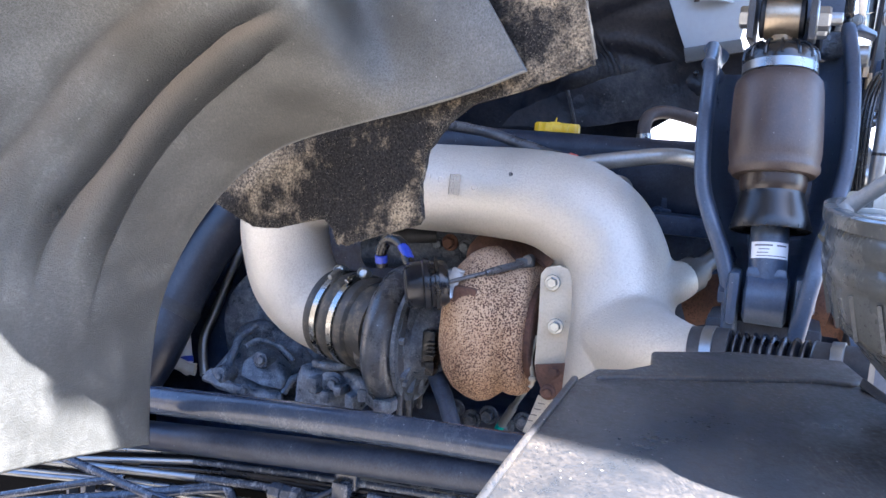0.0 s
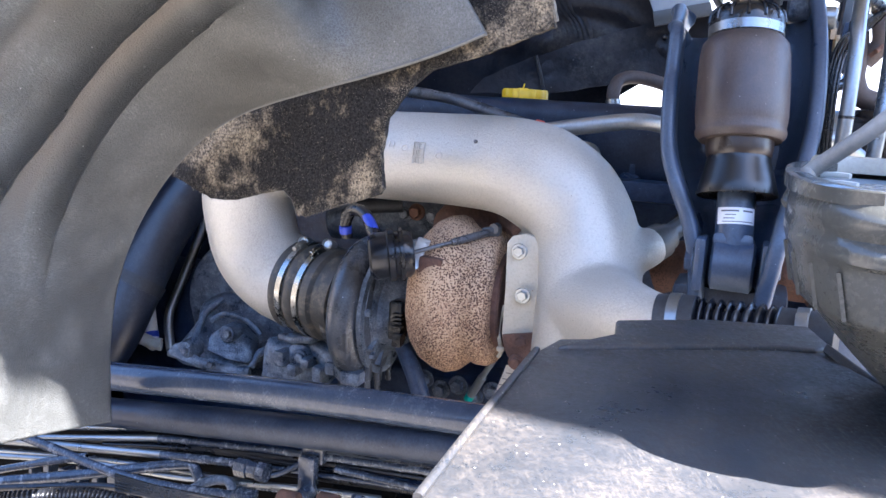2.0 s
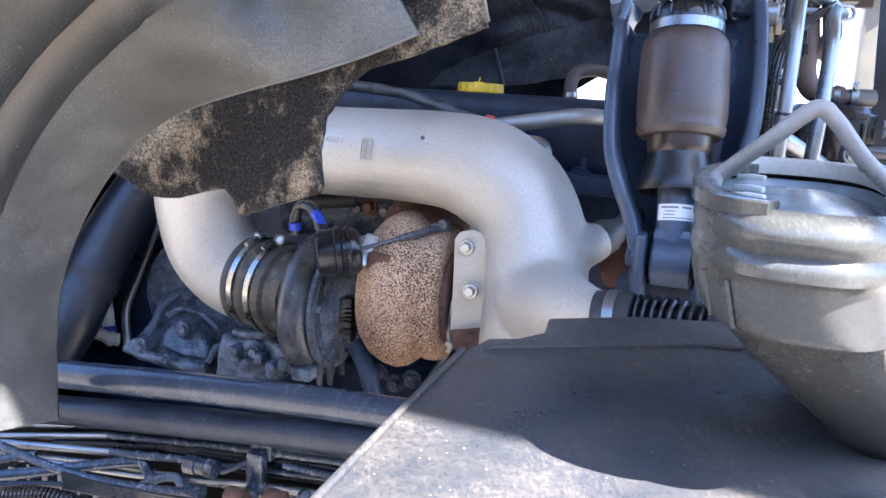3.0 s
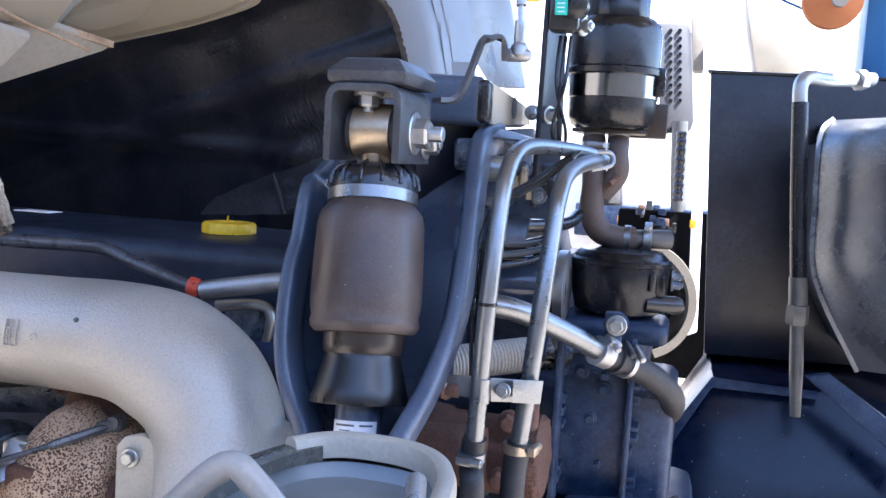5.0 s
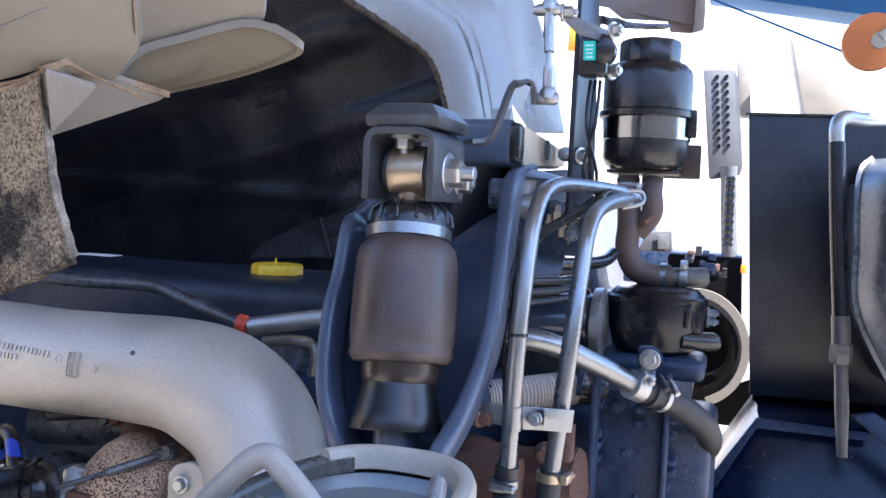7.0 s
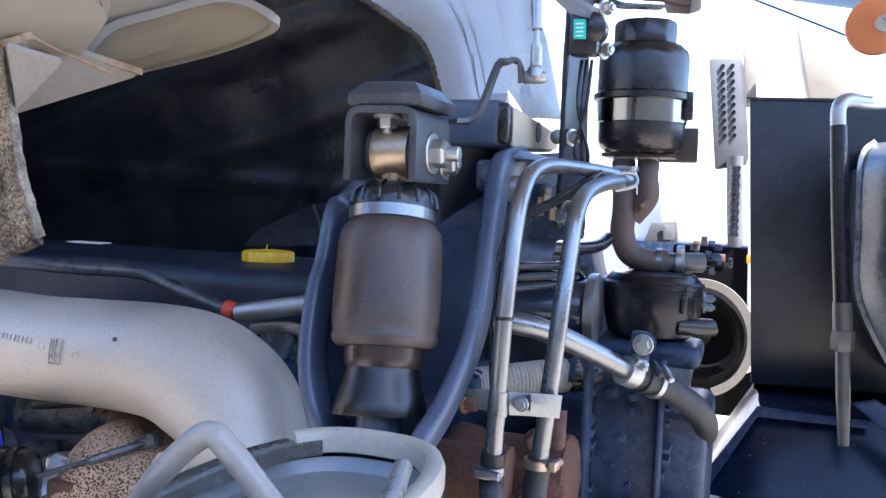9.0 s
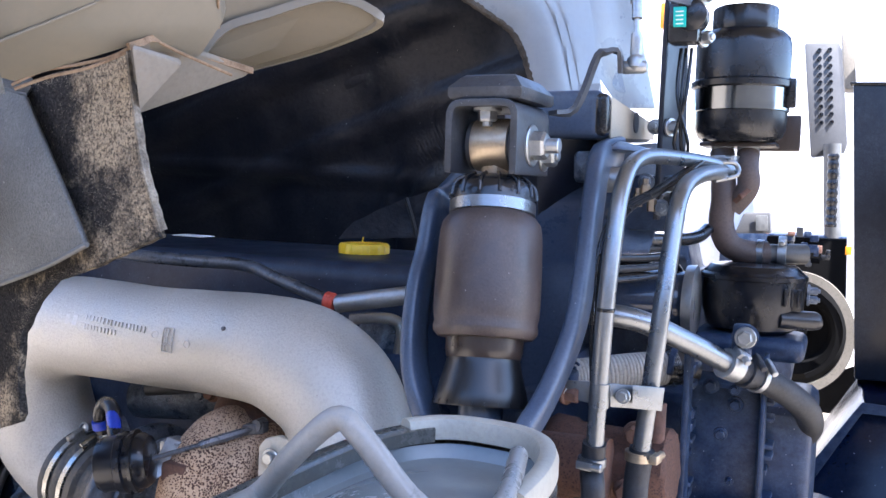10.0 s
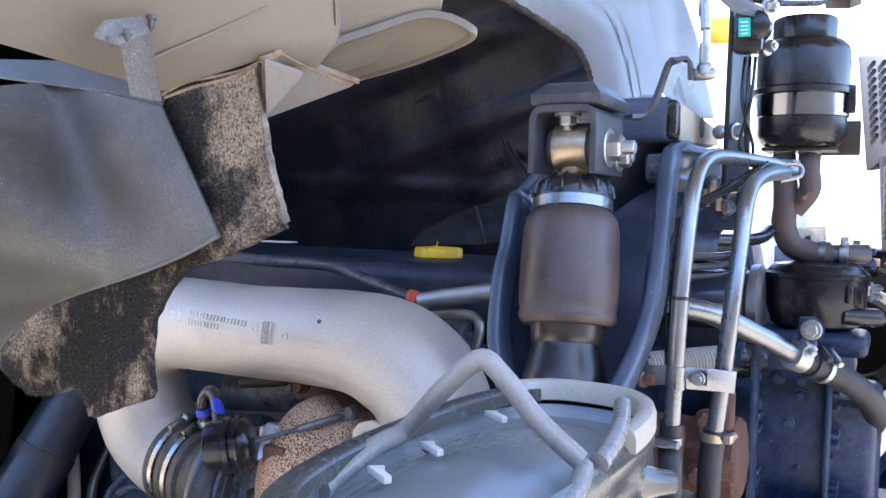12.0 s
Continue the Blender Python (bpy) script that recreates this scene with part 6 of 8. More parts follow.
part("tube", tube([(-0.5727, 1.2731, 1.1034), (-0.4001, 1.1803, 1.1364), (-0.1336, 1.0634, 1.1711), (0.0782, 0.9581, 1.2008), (0.2131, 0.9038, 1.2137)], 0.0205, 28, 6), "rocker", rail2)
part("bracket", block((0.1594, 0.9430, 1.1937), 0.03, 0.03, 0.05, bevel=0.006), "tubepaint", rail2)
lines = thing("brake_line_bundle", (-0.1063, 1.0828, 1.1189), "bundle of dusty brake lines and pipes in plastic clips", "pipe bundle")
ll = [
    ([(-0.5131, 1.2131, 1.0961), (-0.4127, 1.1814, 1.1127), (-0.3289, 1.1549, 1.1264)], 0.0042, "chrome"),
    ([(-0.3305, 1.1550, 1.1263), (-0.1855, 1.1102, 1.1377), (-0.1074, 1.0870, 1.1407), (0.0694, 1.0293, 1.1449)], 0.0044, "crust"),
    ([(-0.5080, 1.2005, 1.0851), (-0.4083, 1.1691, 1.1028), (-0.3221, 1.1428, 1.1177)], 0.0045, "chrome"),
    ([(-0.3237, 1.1428, 1.1177), (-0.1605, 1.0970, 1.1277), (-0.0453, 1.0531, 1.1373), (0.0624, 1.0188, 1.1418)], 0.0048, "crust"),
    ([(-0.5032, 1.1893, 1.0806), (-0.3943, 1.1514, 1.0934), (-0.3127, 1.1242, 1.1024)], 0.0056, "chrome"),
    ([(-0.3150, 1.1242, 1.1023), (-0.2178, 1.0958, 1.1088), (-0.1985, 1.0853, 1.1113)], 0.0056, "crust"),
    ([(-0.1759, 1.0830, 1.1046), (-0.1571, 1.0815, 1.1006), (-0.1354, 1.0823, 1.1099), (-0.1174, 1.0836, 1.1204)], 0.0042, "crust"),
    ([(-0.4679, 1.1446, 1.0947), (-0.3679, 1.1068, 1.0794), (-0.2790, 1.0726, 1.0804), (-0.1867, 1.0490, 1.0843)], 0.0066, "crust"),
    ([(-0.5179, 1.1191, 1.0565), (-0.4198, 1.1177, 1.0712), (-0.2924, 1.1162, 1.0923), (-0.2654, 1.1140, 1.0864), (-0.2568, 1.1043, 1.0376)], 0.0075, "crust"),
    ([(-0.5282, 1.1413, 1.0637), (-0.4629, 1.1319, 1.0824), (-0.4173, 1.1316, 1.0912)], 0.0055, "crust"),
    ([(-0.5080, 1.0984, 1.0571), (-0.3890, 1.0952, 1.0671), (-0.2932, 1.0713, 1.0702), (-0.1712, 1.0445, 1.0639)], 0.0045, "blackgloss"),
    ([(-0.5432, 1.1731, 1.0671), (-0.4245, 1.1491, 1.0748), (-0.2755, 1.1123, 1.0753), (-0.1342, 1.0778, 1.0867), (-0.0141, 1.0433, 1.0931)], 0.0042, "chrome"),
    ([(-0.4097, 1.1722, 1.0922), (-0.2829, 1.1389, 1.1064), (-0.1380, 1.0979, 1.1107), (-0.0762, 1.0802, 1.1120)], 0.0036, "blackgloss"),
    ([(-0.0911, 1.0754, 1.1370), (-0.0020, 1.0514, 1.1378), (0.0558, 1.0278, 1.1343)], 0.0042, "chrome"),
    ([(-0.0745, 1.0617, 1.1221), (-0.0154, 1.0480, 1.1171), (0.0425, 1.0251, 1.1168)], 0.0050, "crust"),
    ([(-0.2681, 1.0856, 1.0707), (-0.2391, 1.0872, 1.0855), (-0.2153, 1.0862, 1.0855), (-0.2040, 1.0761, 1.0622)], 0.0062, "grime"),
]
for q, r, m in ll:
    if q[0][0] < -0.45:
        q = [V(q[0]) + (V(q[0]) - V(q[1])) * 1.4] + q
    part("line", tube(q, r, 14, 6), m, lines)
for k, (drop, back, r, m) in enumerate(((0.010, 0.016, 0.0040, "blackgloss"), (0.020, 0.010, 0.0034, "crust"), (0.026, 0.022, 0.0044, "blackgloss"), (0.034, 0.004, 0.0036, "chrome"), (0.040, 0.018, 0.0050, "crust"))):
    shift = C * back - UP * drop
    part("line", tube([V((-0.86, 1.31, 1.052)) + shift, V((-0.41, 1.165, 1.104)) + shift, V((-0.19, 1.095, 1.126 - 0.004 * k)) + shift, V((0.07, 1.012, 1.137 - 0.003 * k)) + shift], r, 12, 6), m, lines)
part("conduit", corrugated([(-0.4956, 1.0577, 1.0603), (-0.4311, 1.0565, 1.0684), (-0.3700, 1.0452, 1.0766), (-0.3124, 1.0307, 1.0665), (-0.2928, 1.0231, 1.0315)], 0.0115, 0.003, 44, 16), "gloss", lines)
for k in range(6):
    part("cable", tube([V((-0.3526, 1.0559, 1.0829)) + UP * 0.004 * k, V((-0.2843, 1.0420, 1.0789)) + UP * (0.003 * k), V((-0.1636, 1.0059, 1.0767)) + UP * 0.004 * k], 0.0024, 8, 5), "gloss", lines)
part("union", joined(lathe((-0.2035, 1.0850, 1.1088), L, [(0.013, 0), (0.013, 0.016), (0.011, 0.018), (0.011, 0.03), (0.013, 0.032), (0.013, 0.044)], 8), block((-0.1865, 1.0484, 1.0807), 0.03, 0.02, 0.026, bevel=0.003)), "crust", lines)
part("clamp_block", joined(block((-0.1022, 1.0763, 1.1393), 0.032, 0.02, 0.03, bevel=0.005), block((-0.1087, 1.0607, 1.1093), 0.024, 0.016, 0.06, bevel=0.004), lathe((-0.1114, 1.0473, 1.0923), -C, [(0.011, -0.01), (0.011, 0.008)], 6)), "crust", lines)
for q in ((-0.1282, 1.0322, 1.0891), (-0.0774, 1.0207, 1.0939)):
    part("nut", lathe(V(q) - L * 0.014, L, [(0.013, 0), (0.0145, 0.002), (0.0145, 0.024), (0.013, 0.026)], 10), "rust", lines, "rust-brown union nut")
part("union", lathe((-0.0477, 1.0157, 1.1008), L, [(0.011, 0), (0.011, 0.012), (0.009, 0.014), (0.009, 0.03)], 8), "crust", lines)
fr = thing("frame_rail", (-0.1, 1.3, 0.6), "grimy chassis frame rail under the lines, web painted near-black for shade", "chassis")
# Near-black stands for shade; the web runs down to the ground as support.
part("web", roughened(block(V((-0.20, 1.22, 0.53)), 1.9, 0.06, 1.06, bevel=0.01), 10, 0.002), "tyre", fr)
for k in range(24):
    part("rib", block(V((-0.5199, 1.2051, 1.0261)) + L * 0.029 * k - UP * 0.01, 0.006 + 0.004 * (k % 3), 0.02, 0.07 + 0.02 * (k % 2), bevel=0.002), "tubepaint", fr)
# Added black sheet behind the castings, in place of the shade there.
part("far_dark_backing", slab([(-0.8728, 2.0540, 1.3897), (-0.0864, 2.0218, 1.3977), (-0.0482, 1.8035, 0.7978), (-0.7934, 1.8270, 0.7536)], C * 0.05, 0.004), "tyre", fr)
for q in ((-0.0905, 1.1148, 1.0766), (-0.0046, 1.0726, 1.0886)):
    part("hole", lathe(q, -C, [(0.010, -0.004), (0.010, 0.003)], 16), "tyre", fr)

# left side under the fender
bhose = thing("intake_hose", (-0.4327, 1.3328, 1.1808), "thick glossy black rubber hose", "hose")
part("hose", tube([(-0.3307, 1.5443, 1.5102), (-0.3839, 1.5184, 1.4163), (-0.4293, 1.4953, 1.3385), (-0.4678, 1.4588, 1.2453), (-0.5017, 1.4243, 1.1643), (-0.5726, 1.3880, 1.0651)], [0.044, 0.046, 0.046, 0.05, 0.052, 0.05], 28, 7), "boxpaint", bhose)
part("rib", tube([(-0.4570, 1.4668, 1.2686), (-0.4643, 1.4599, 1.2521)], 0.0507, 28, 2), "rubber", bhose)
wh = thing("white_hose", (-0.4656, 1.5746, 1.1057), "off-white hose with a blue band and cloth tape at its end", "hose")
part("hose", tube([(-0.5071, 1.6271, 1.2644), (-0.4810, 1.5929, 1.1976), (-0.4600, 1.5571, 1.1221)], 0.0115, 16, 6), "label", wh)
part("band", tube([(-0.4648, 1.5664, 1.1428), (-0.4626, 1.5624, 1.1333)], 0.0125, 16, 2), "blue", wh)
part("cloth", roughened(tube([(-0.5119, 1.5597, 1.1241), (-0.4832, 1.5505, 1.1357), (-0.4590, 1.5478, 1.1270), (-0.4415, 1.5469, 1.1260)], 0.011, 14, 5), 90, 0.005), "clip", wh)
dip = thing("dipstick_tube", (-0.4308, 1.5552, 1.1187), "bent zinc-plated dipstick tube beside the hose", "tube")
part("tube", tube([(-0.3799, 1.6630, 1.3738), (-0.3958, 1.6431, 1.3195), (-0.4226, 1.6067, 1.2298), (-0.4396, 1.5856, 1.1691), (-0.4264, 1.5541, 1.1139)], 0.0088, 16, 7), "steel", dip)
gb = thing("gearbox_casting", (-0.2960, 1.4674, 1.1160), "grimy dark cast housing with cover bolts", "casting")
part("body", roughened(lathe((-0.2834, 1.5961, 1.1524), -C - UP * 0.1, [(0.13, -0.1), (0.125, 0.0), (0.115, 0.035), (0.10, 0.045), (0.05, 0.05)], 40, lambda a: 1 + 0.08 * math.sin(3 * a)), 16, 0.008), "grime", gb)
part("housing", roughened(slab([(-0.3689, 1.4929, 1.1859), (-0.3656, 1.5276, 1.2147), (-0.3224, 1.5499, 1.2312), (-0.2456, 1.5243, 1.2003), (-0.2168, 1.4882, 1.1641), (-0.2238, 1.4646, 1.1419), (-0.2599, 1.4421, 1.1244), (-0.3082, 1.4327, 1.1263), (-0.3778, 1.4462, 1.1447), (-0.3930, 1.4578, 1.1534)], C * 0.10, 0.012, 3), 40, 0.005), "grime", gb)
part("cover", roughened(slab([(-0.3357, 1.4322, 1.1546), (-0.3337, 1.4451, 1.1729), (-0.3160, 1.4579, 1.1915), (-0.2847, 1.4573, 1.1897), (-0.2609, 1.4391, 1.1713), (-0.2538, 1.4188, 1.1382), (-0.2961, 1.4199, 1.1430)], C * 0.03, 0.008, 3), 50, 0.003), "grime", gb)
part("flange", roughened(tube([(-0.3862, 1.4276, 1.1547), (-0.3631, 1.4208, 1.1444), (-0.3230, 1.4140, 1.1352), (-0.2845, 1.4125, 1.1283), (-0.2540, 1.4123, 1.1284)], [0.013, 0.010, 0.009, 0.010, 0.009], 12, 5), 70, 0.004), "grime", gb)
part("web", roughened(tube([(-0.3540, 1.4282, 1.1605), (-0.3520, 1.4623, 1.1850), (-0.3447, 1.4857, 1.2067), (-0.3239, 1.5087, 1.2260)], 0.0065, 10, 5), 60, 0.003), "grime", gb)
part("web", roughened(tube([(-0.2543, 1.4228, 1.1309), (-0.2442, 1.4359, 1.1514), (-0.2235, 1.4473, 1.1613)], 0.006, 10, 5), 60, 0.003), "grime", gb)
part("web", roughened(tube([(-0.3323, 1.4640, 1.1979), (-0.3108, 1.4755, 1.2084), (-0.2759, 1.4741, 1.2009), (-0.2460, 1.4604, 1.1792)], 0.005, 10, 5), 60, 0.003), "grime", gb)
part("lug", roughened(lathe((-0.3657, 1.4225, 1.1555), -C, [(0.018, -0.03), (0.017, 0.004), (0.010, 0.008)], 18), 60, 0.003), "grime", gb)
part("boss", roughened(lathe((-0.2965, 1.4414, 1.1843), -C, [(0.016, -0.02), (0.0145, 0.006), (0.012, 0.008)], 20), 80, 0.002), "grime", gb)
bolt((-0.2948, 1.4336, 1.1865), -C, gb, 0.013, 0.007, "grime")
bolt((-0.3617, 1.4148, 1.1581), -C, gb, 0.012, 0.006, "grime")
bolt((-0.3161, 1.4046, 1.1406), -C, gb, 0.011, 0.006, "grime")
part("ring", lathe((-0.2828, 1.5886, 1.2196), -C + L * 0.6, [(0.10, -0.02), (0.115, 0), (0.115, 0.012), (0.10, 0.02)], 40), "grime", gb)
pump = thing("oil_pump_casting", (-0.1587, 1.3271, 1.1591), "small grimy casting below the coupling", "casting")
part("body", roughened(block((-0.1652, 1.3694, 1.1658), 0.10, 0.08, 0.07, bevel=0.018, seg=3), 40, 0.008), "grime", pump)
for k in range(5):
    part("lug", roughened(block(V((-0.1848, 1.3202, 1.1970)) + L * 0.022 * k - UP * (0.012 + 0.014 * (k % 2)), 0.016, 0.03, 0.026 - 0.005 * (k % 3), bevel=0.005), 90, 0.003, k), "grime", pump)
part("pipe", roughened(tube([(-0.1928, 1.3391, 1.2140), (-0.1586, 1.3175, 1.2155), (-0.1227, 1.3079, 1.2265)], 0.007, 10, 5), 90, 0.002), "grime", pump)
part("boss", roughened(lathe((-0.1586, 1.3222, 1.1866), -C, [(0.024, -0.02), (0.022, 0.004), (0.014, 0.01)], 20), 60, 0.003), "grime", pump)
bolt((-0.1569, 1.3106, 1.1903), -C, pump, 0.014, 0.007, "grime")
part("arm", roughened(tube([(-0.1343, 1.3347, 1.2043), (-0.1033, 1.2999, 1.1891), (-0.0740, 1.2669, 1.1832)], 0.018, 14, 5), 40, 0.004), "grime", pump)
pan = thing("lower_casting", (0.0748, 1.3114, 1.1291), "dark ribbed casting under the turbine", "casting")
part("body", roughened(block((0.0779, 1.3969, 1.0977), 0.36, 0.12, 0.14, bevel=0.02, seg=3), 20, 0.006), "engine", pan)
for k in range(6):
    bolt(V((0.0374, 1.3192, 1.1619)) + L * 0.028 * k - UP * 0.012 * (k % 2), -C, pan, 0.018, 0.012, "grime")

# ---- felt insulation and grey fender panel ----
FN = Vector((0.5145, 0.8575, 0))
felt = thing("insulation_mat", (-0.1130, 0.9728, 1.4754), "shaggy dark felt insulation mat with pale worn fibres", "insulation")
felt_outline = [(-0.2957, 1.0824, 1.4897), (-0.2614, 1.0618, 1.4751), (-0.2336, 1.0452, 1.4643), (-0.2028, 1.0267, 1.4663), (-0.1695, 1.0067, 1.4777), (-0.1396, 0.9888, 1.4859), (-0.1282, 0.9819, 1.4759), (-0.1216, 0.9780, 1.4603), (-0.1113, 0.9718, 1.4598), (-0.0730, 0.9488, 1.4769),
                (-0.0292, 0.9225, 1.4941), (-0.0253, 0.9202, 1.5017), (-0.0293, 0.9226, 1.5396), (-0.0235, 0.9191, 1.5749), (-0.0042, 0.9075, 1.6046), (0.0177, 0.8944, 1.6251), (0.0607, 0.8686, 1.6392), (0.130, 0.836, 1.669), (0.1181, 0.8342, 1.7169), (0.1109, 0.8385, 1.7459), (0.0999, 0.8451, 1.8099),
                (0.0809, 0.8565, 1.8028), (0.0263, 0.8892, 1.7970), (-0.0144, 0.9137, 1.7893), (-0.0830, 0.9548, 1.6634), (-0.1022, 0.9663, 1.6406), (-0.2222, 1.0383, 1.6027)]


part("mat", roughened(filled(felt_outline, FN * 0.007, 0.008), 90, 0.0009), "felt", felt, smooth=60)


def inside(poly, x, z):
    hit = False
    for (a, b), (c, d) in zip(poly, poly[1:] + poly[:1]):
        if (b > z) != (d > z) and x < (c - a) * (z - b) / (d - b) + a:
            hit = not hit
    return hit


def edge_gap(poly, x, z):
    best = 1.0
    for (a, b), (c, d) in zip(poly, poly[1:] + poly[:1]):
        k = max(0.0, min(1.0, ((x - a) * (c - a) + (z - b) * (d - b)) / ((c - a) ** 2 + (d - b) ** 2)))
        best = min(best, math.hypot(x - a - (c - a) * k, z - b - (d - b) * k))
    return best


def fibres(count, pale, seed):
    """Loose fibres lying on the mat: pale ones in the worn patches and along the edges, dark ones elsewhere."""
    rng = random.Random(seed)
    bm = bmesh.new()
    along = Vector((FN.y, -FN.x, 0))
    o = V(felt_outline[0])
    poly = [((V(p) - o).dot(along), V(p).z) for p in felt_outline]
    lo_x, hi_x = min(p[0] for p in poly), max(p[0] for p in poly)
    lo_z, hi_z = min(p[1] for p in poly), max(p[1] for p in poly)
    made = 0
    while made < count:
        x, z = rng.uniform(lo_x - 0.001, hi_x + 0.001), rng.uniform(lo_z - 0.001, hi_z + 0.001)
        gap = edge_gap(poly, x, z)
        if not inside(poly, x, z) and gap > 0.0015:
            continue
        q = o + along * x
        q = Vector((q.x, q.y, z))
        worn = 0.05 + 0.75 * math.exp(-(gap / 0.007) ** 2) + sum(g * 3.2 * max(0.0, 1 - (q - FELT_ROOT - c).length / r) for c, r, g in FELT_WEAR)
        worn *= 0.35 + 1.3 * max(0.0, 0.5 + noise.noise(Vector((x * 55, z * 55, 1.0))))
        if (rng.random() < worn) != pale:
            continue
        a = rng.uniform(0, 2 * math.pi)
        d = (along * math.cos(a) + UP * math.sin(a) - FN * rng.uniform(0.1, 0.7)).normalized() * rng.uniform(0.0010, 0.0028)
        w = (along * -math.sin(a) + UP * math.cos(a)) * rng.uniform(0.00012, 0.00024)
        p = q - FN * 0.0004
        m = p + d * 0.5 + w * rng.uniform(-3, 3)
        v = [bm.verts.new(k) for k in (p - w, p + w, m + w * 0.8, m - w * 0.8, p + d)]
        bm.faces.new(v[:4])
        bm.faces.new((v[3], v[2], v[4]))
        made += 1
    return bm


part("cut_edge", roughened(sweep([(0.1012, 0.8443, 1.8098), (0.1060, 0.8414, 1.7799), (0.1121, 0.8377, 1.7459), (0.1193, 0.8334, 1.7169), (0.131, 0.836, 1.674)], [(-0.0010, -0.0070), (0.0010, -0.0070), (0.0010, 0.0005), (-0.0010, 0.0005)], L, 8), 160, 0.0010), "felt_edge", felt, "pale cut edge of the mat")
tagged(part("pale_nap", fibres(11000, True, 4), "felt_edge", felt, "loose pale felt fibres"), kind="stuff")
tagged(part("dark_nap", fibres(7000, False, 5), "felt", felt, "matted dark felt fibres"), kind="stuff")

fender = thing("fender_panel", (-0.3813, 1.1198, 1.1484), "large grey moulded plastic fender liner with long grooves", "fender")
edge = [V(p) for p in ((0.0685, 0.8499, 1.6606), (0.0205, 0.8787, 1.6391), (-0.0363, 0.9128, 1.6192), (-0.0982, 0.9499, 1.6005), (-0.1654, 0.9879, 1.5783), (-0.2080, 1.0112, 1.5587), (-0.2449, 1.0309, 1.5321), (-0.2830, 1.0515, 1.4925), (-0.3194, 1.0733, 1.4417), (-0.3486, 1.0908, 1.3860), (-0.3671, 1.1020, 1.3301), (-0.3766, 1.1076, 1.2669), (-0.3782, 1.1086, 1.2198), (-0.3773, 1.1081, 1.1523))]
outer = [V(p) for p in ((-0.0035, 0.8931, 1.7774), (-0.0746, 0.9148, 1.7927), (-0.1614, 0.9435, 1.8041), (-0.1629, 0.7301, 1.7649), (-0.2143, 0.6482, 1.7573), (-0.2695, 0.6073, 1.7537), (-0.3261, 0.5857, 1.7439), (-0.3691, 0.5608, 1.7103), (-0.3975, 0.5443, 1.6645), (-0.4179, 0.5363, 1.6079), (-0.4284, 0.5375, 1.5447), (-0.4391, 0.5473, 1.4702), (-0.4419, 0.5563, 1.3910), (-0.4422, 0.5614, 1.2834))]


def fender_at(u, v):
    g = u * (len(edge) - 1)
    i = min(int(g), len(edge) - 2)
    t = g - i

    def cr(p):
        a, b, c, d = p[max(i - 1, 0)], p[i], p[i + 1], p[min(i + 2, len(p) - 1)]
        return 0.5 * (2 * b + (c - a) * t + (2 * a - 5 * b + 4 * c - d) * t * t + (3 * b - a - 3 * c + d) * t ** 3)
    a, b = cr(edge), cr(outer)
    q = a.lerp(b, v)
    arch = min(1.0, max(0.0, (u - 0.24) / 0.08))
    arch = arch * arch * (3 - 2 * arch)
    out = -FN * 0.6 - L * 0.25 + UP * 0.3
    bulge = 0.030 * math.sin(math.pi * min(1, v * 1.0)) * arch
    fade = arch * min(1.0, max(0.0, (0.84 - u) / 0.16))
    groove = 0.0
    for k in (0, 1):
        groove -= 0.018 * fade * math.exp(-(abs(v - groove_at(u, k)) / 0.034) ** 4)
    groove += 0.012 * fade * math.exp(-((v - groove_at(u, 1) - 0.115) / 0.04) ** 2)
    return q + out * (bulge + groove)


GROOVES = (((0.0, 0.66), (0.255, 0.537), (0.31, 0.406), (0.36, 0.355), (0.40, 0.325), (0.445, 0.300), (0.50, 0.283), (0.55, 0.276), (0.60, 0.275), (0.70, 0.278), (1.0, 0.28)),
           ((0.0, 0.80), (0.26, 0.66), (0.30, 0.575), (0.36, 0.494), (0.40, 0.455), (0.45, 0.419), (0.50, 0.399), (0.57, 0.388), (0.62, 0.402), (0.66, 0.425), (0.75, 0.46), (1.0, 0.50)))


def groove_at(u, k):
    pts = GROOVES[k]
    for (a, x), (b, y) in zip(pts, pts[1:]):
        if u <= b:
            return x + (y - x) * (u - a) / (b - a)
    return pts[-1][1]


def groove_shade_at(u, v):
    """How far a spot lies in a groove or on the ridge between, as painted shade and sheen."""
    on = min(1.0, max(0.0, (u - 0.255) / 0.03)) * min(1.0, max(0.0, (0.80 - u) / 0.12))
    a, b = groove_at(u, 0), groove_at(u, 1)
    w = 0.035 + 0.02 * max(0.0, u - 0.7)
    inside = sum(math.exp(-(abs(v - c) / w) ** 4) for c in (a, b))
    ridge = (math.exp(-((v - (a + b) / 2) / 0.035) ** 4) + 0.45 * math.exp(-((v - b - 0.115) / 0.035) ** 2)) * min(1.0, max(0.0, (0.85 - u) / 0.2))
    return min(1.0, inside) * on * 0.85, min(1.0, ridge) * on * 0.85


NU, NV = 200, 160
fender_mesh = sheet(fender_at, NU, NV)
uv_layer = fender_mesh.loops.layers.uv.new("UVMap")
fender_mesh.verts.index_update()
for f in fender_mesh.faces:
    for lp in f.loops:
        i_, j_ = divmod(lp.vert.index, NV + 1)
        lp[uv_layer].uv = groove_shade_at(i_ / NU, j_ / NV)
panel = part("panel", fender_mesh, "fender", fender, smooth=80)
solid = panel.modifiers.new("thickness", "SOLIDIFY")
solid.thickness = 0.004
solid.offset = 0.0
part("hem", tube([e - FN * 0.001 for e in edge], 0.0022, 10, 4), "ridge", fender)
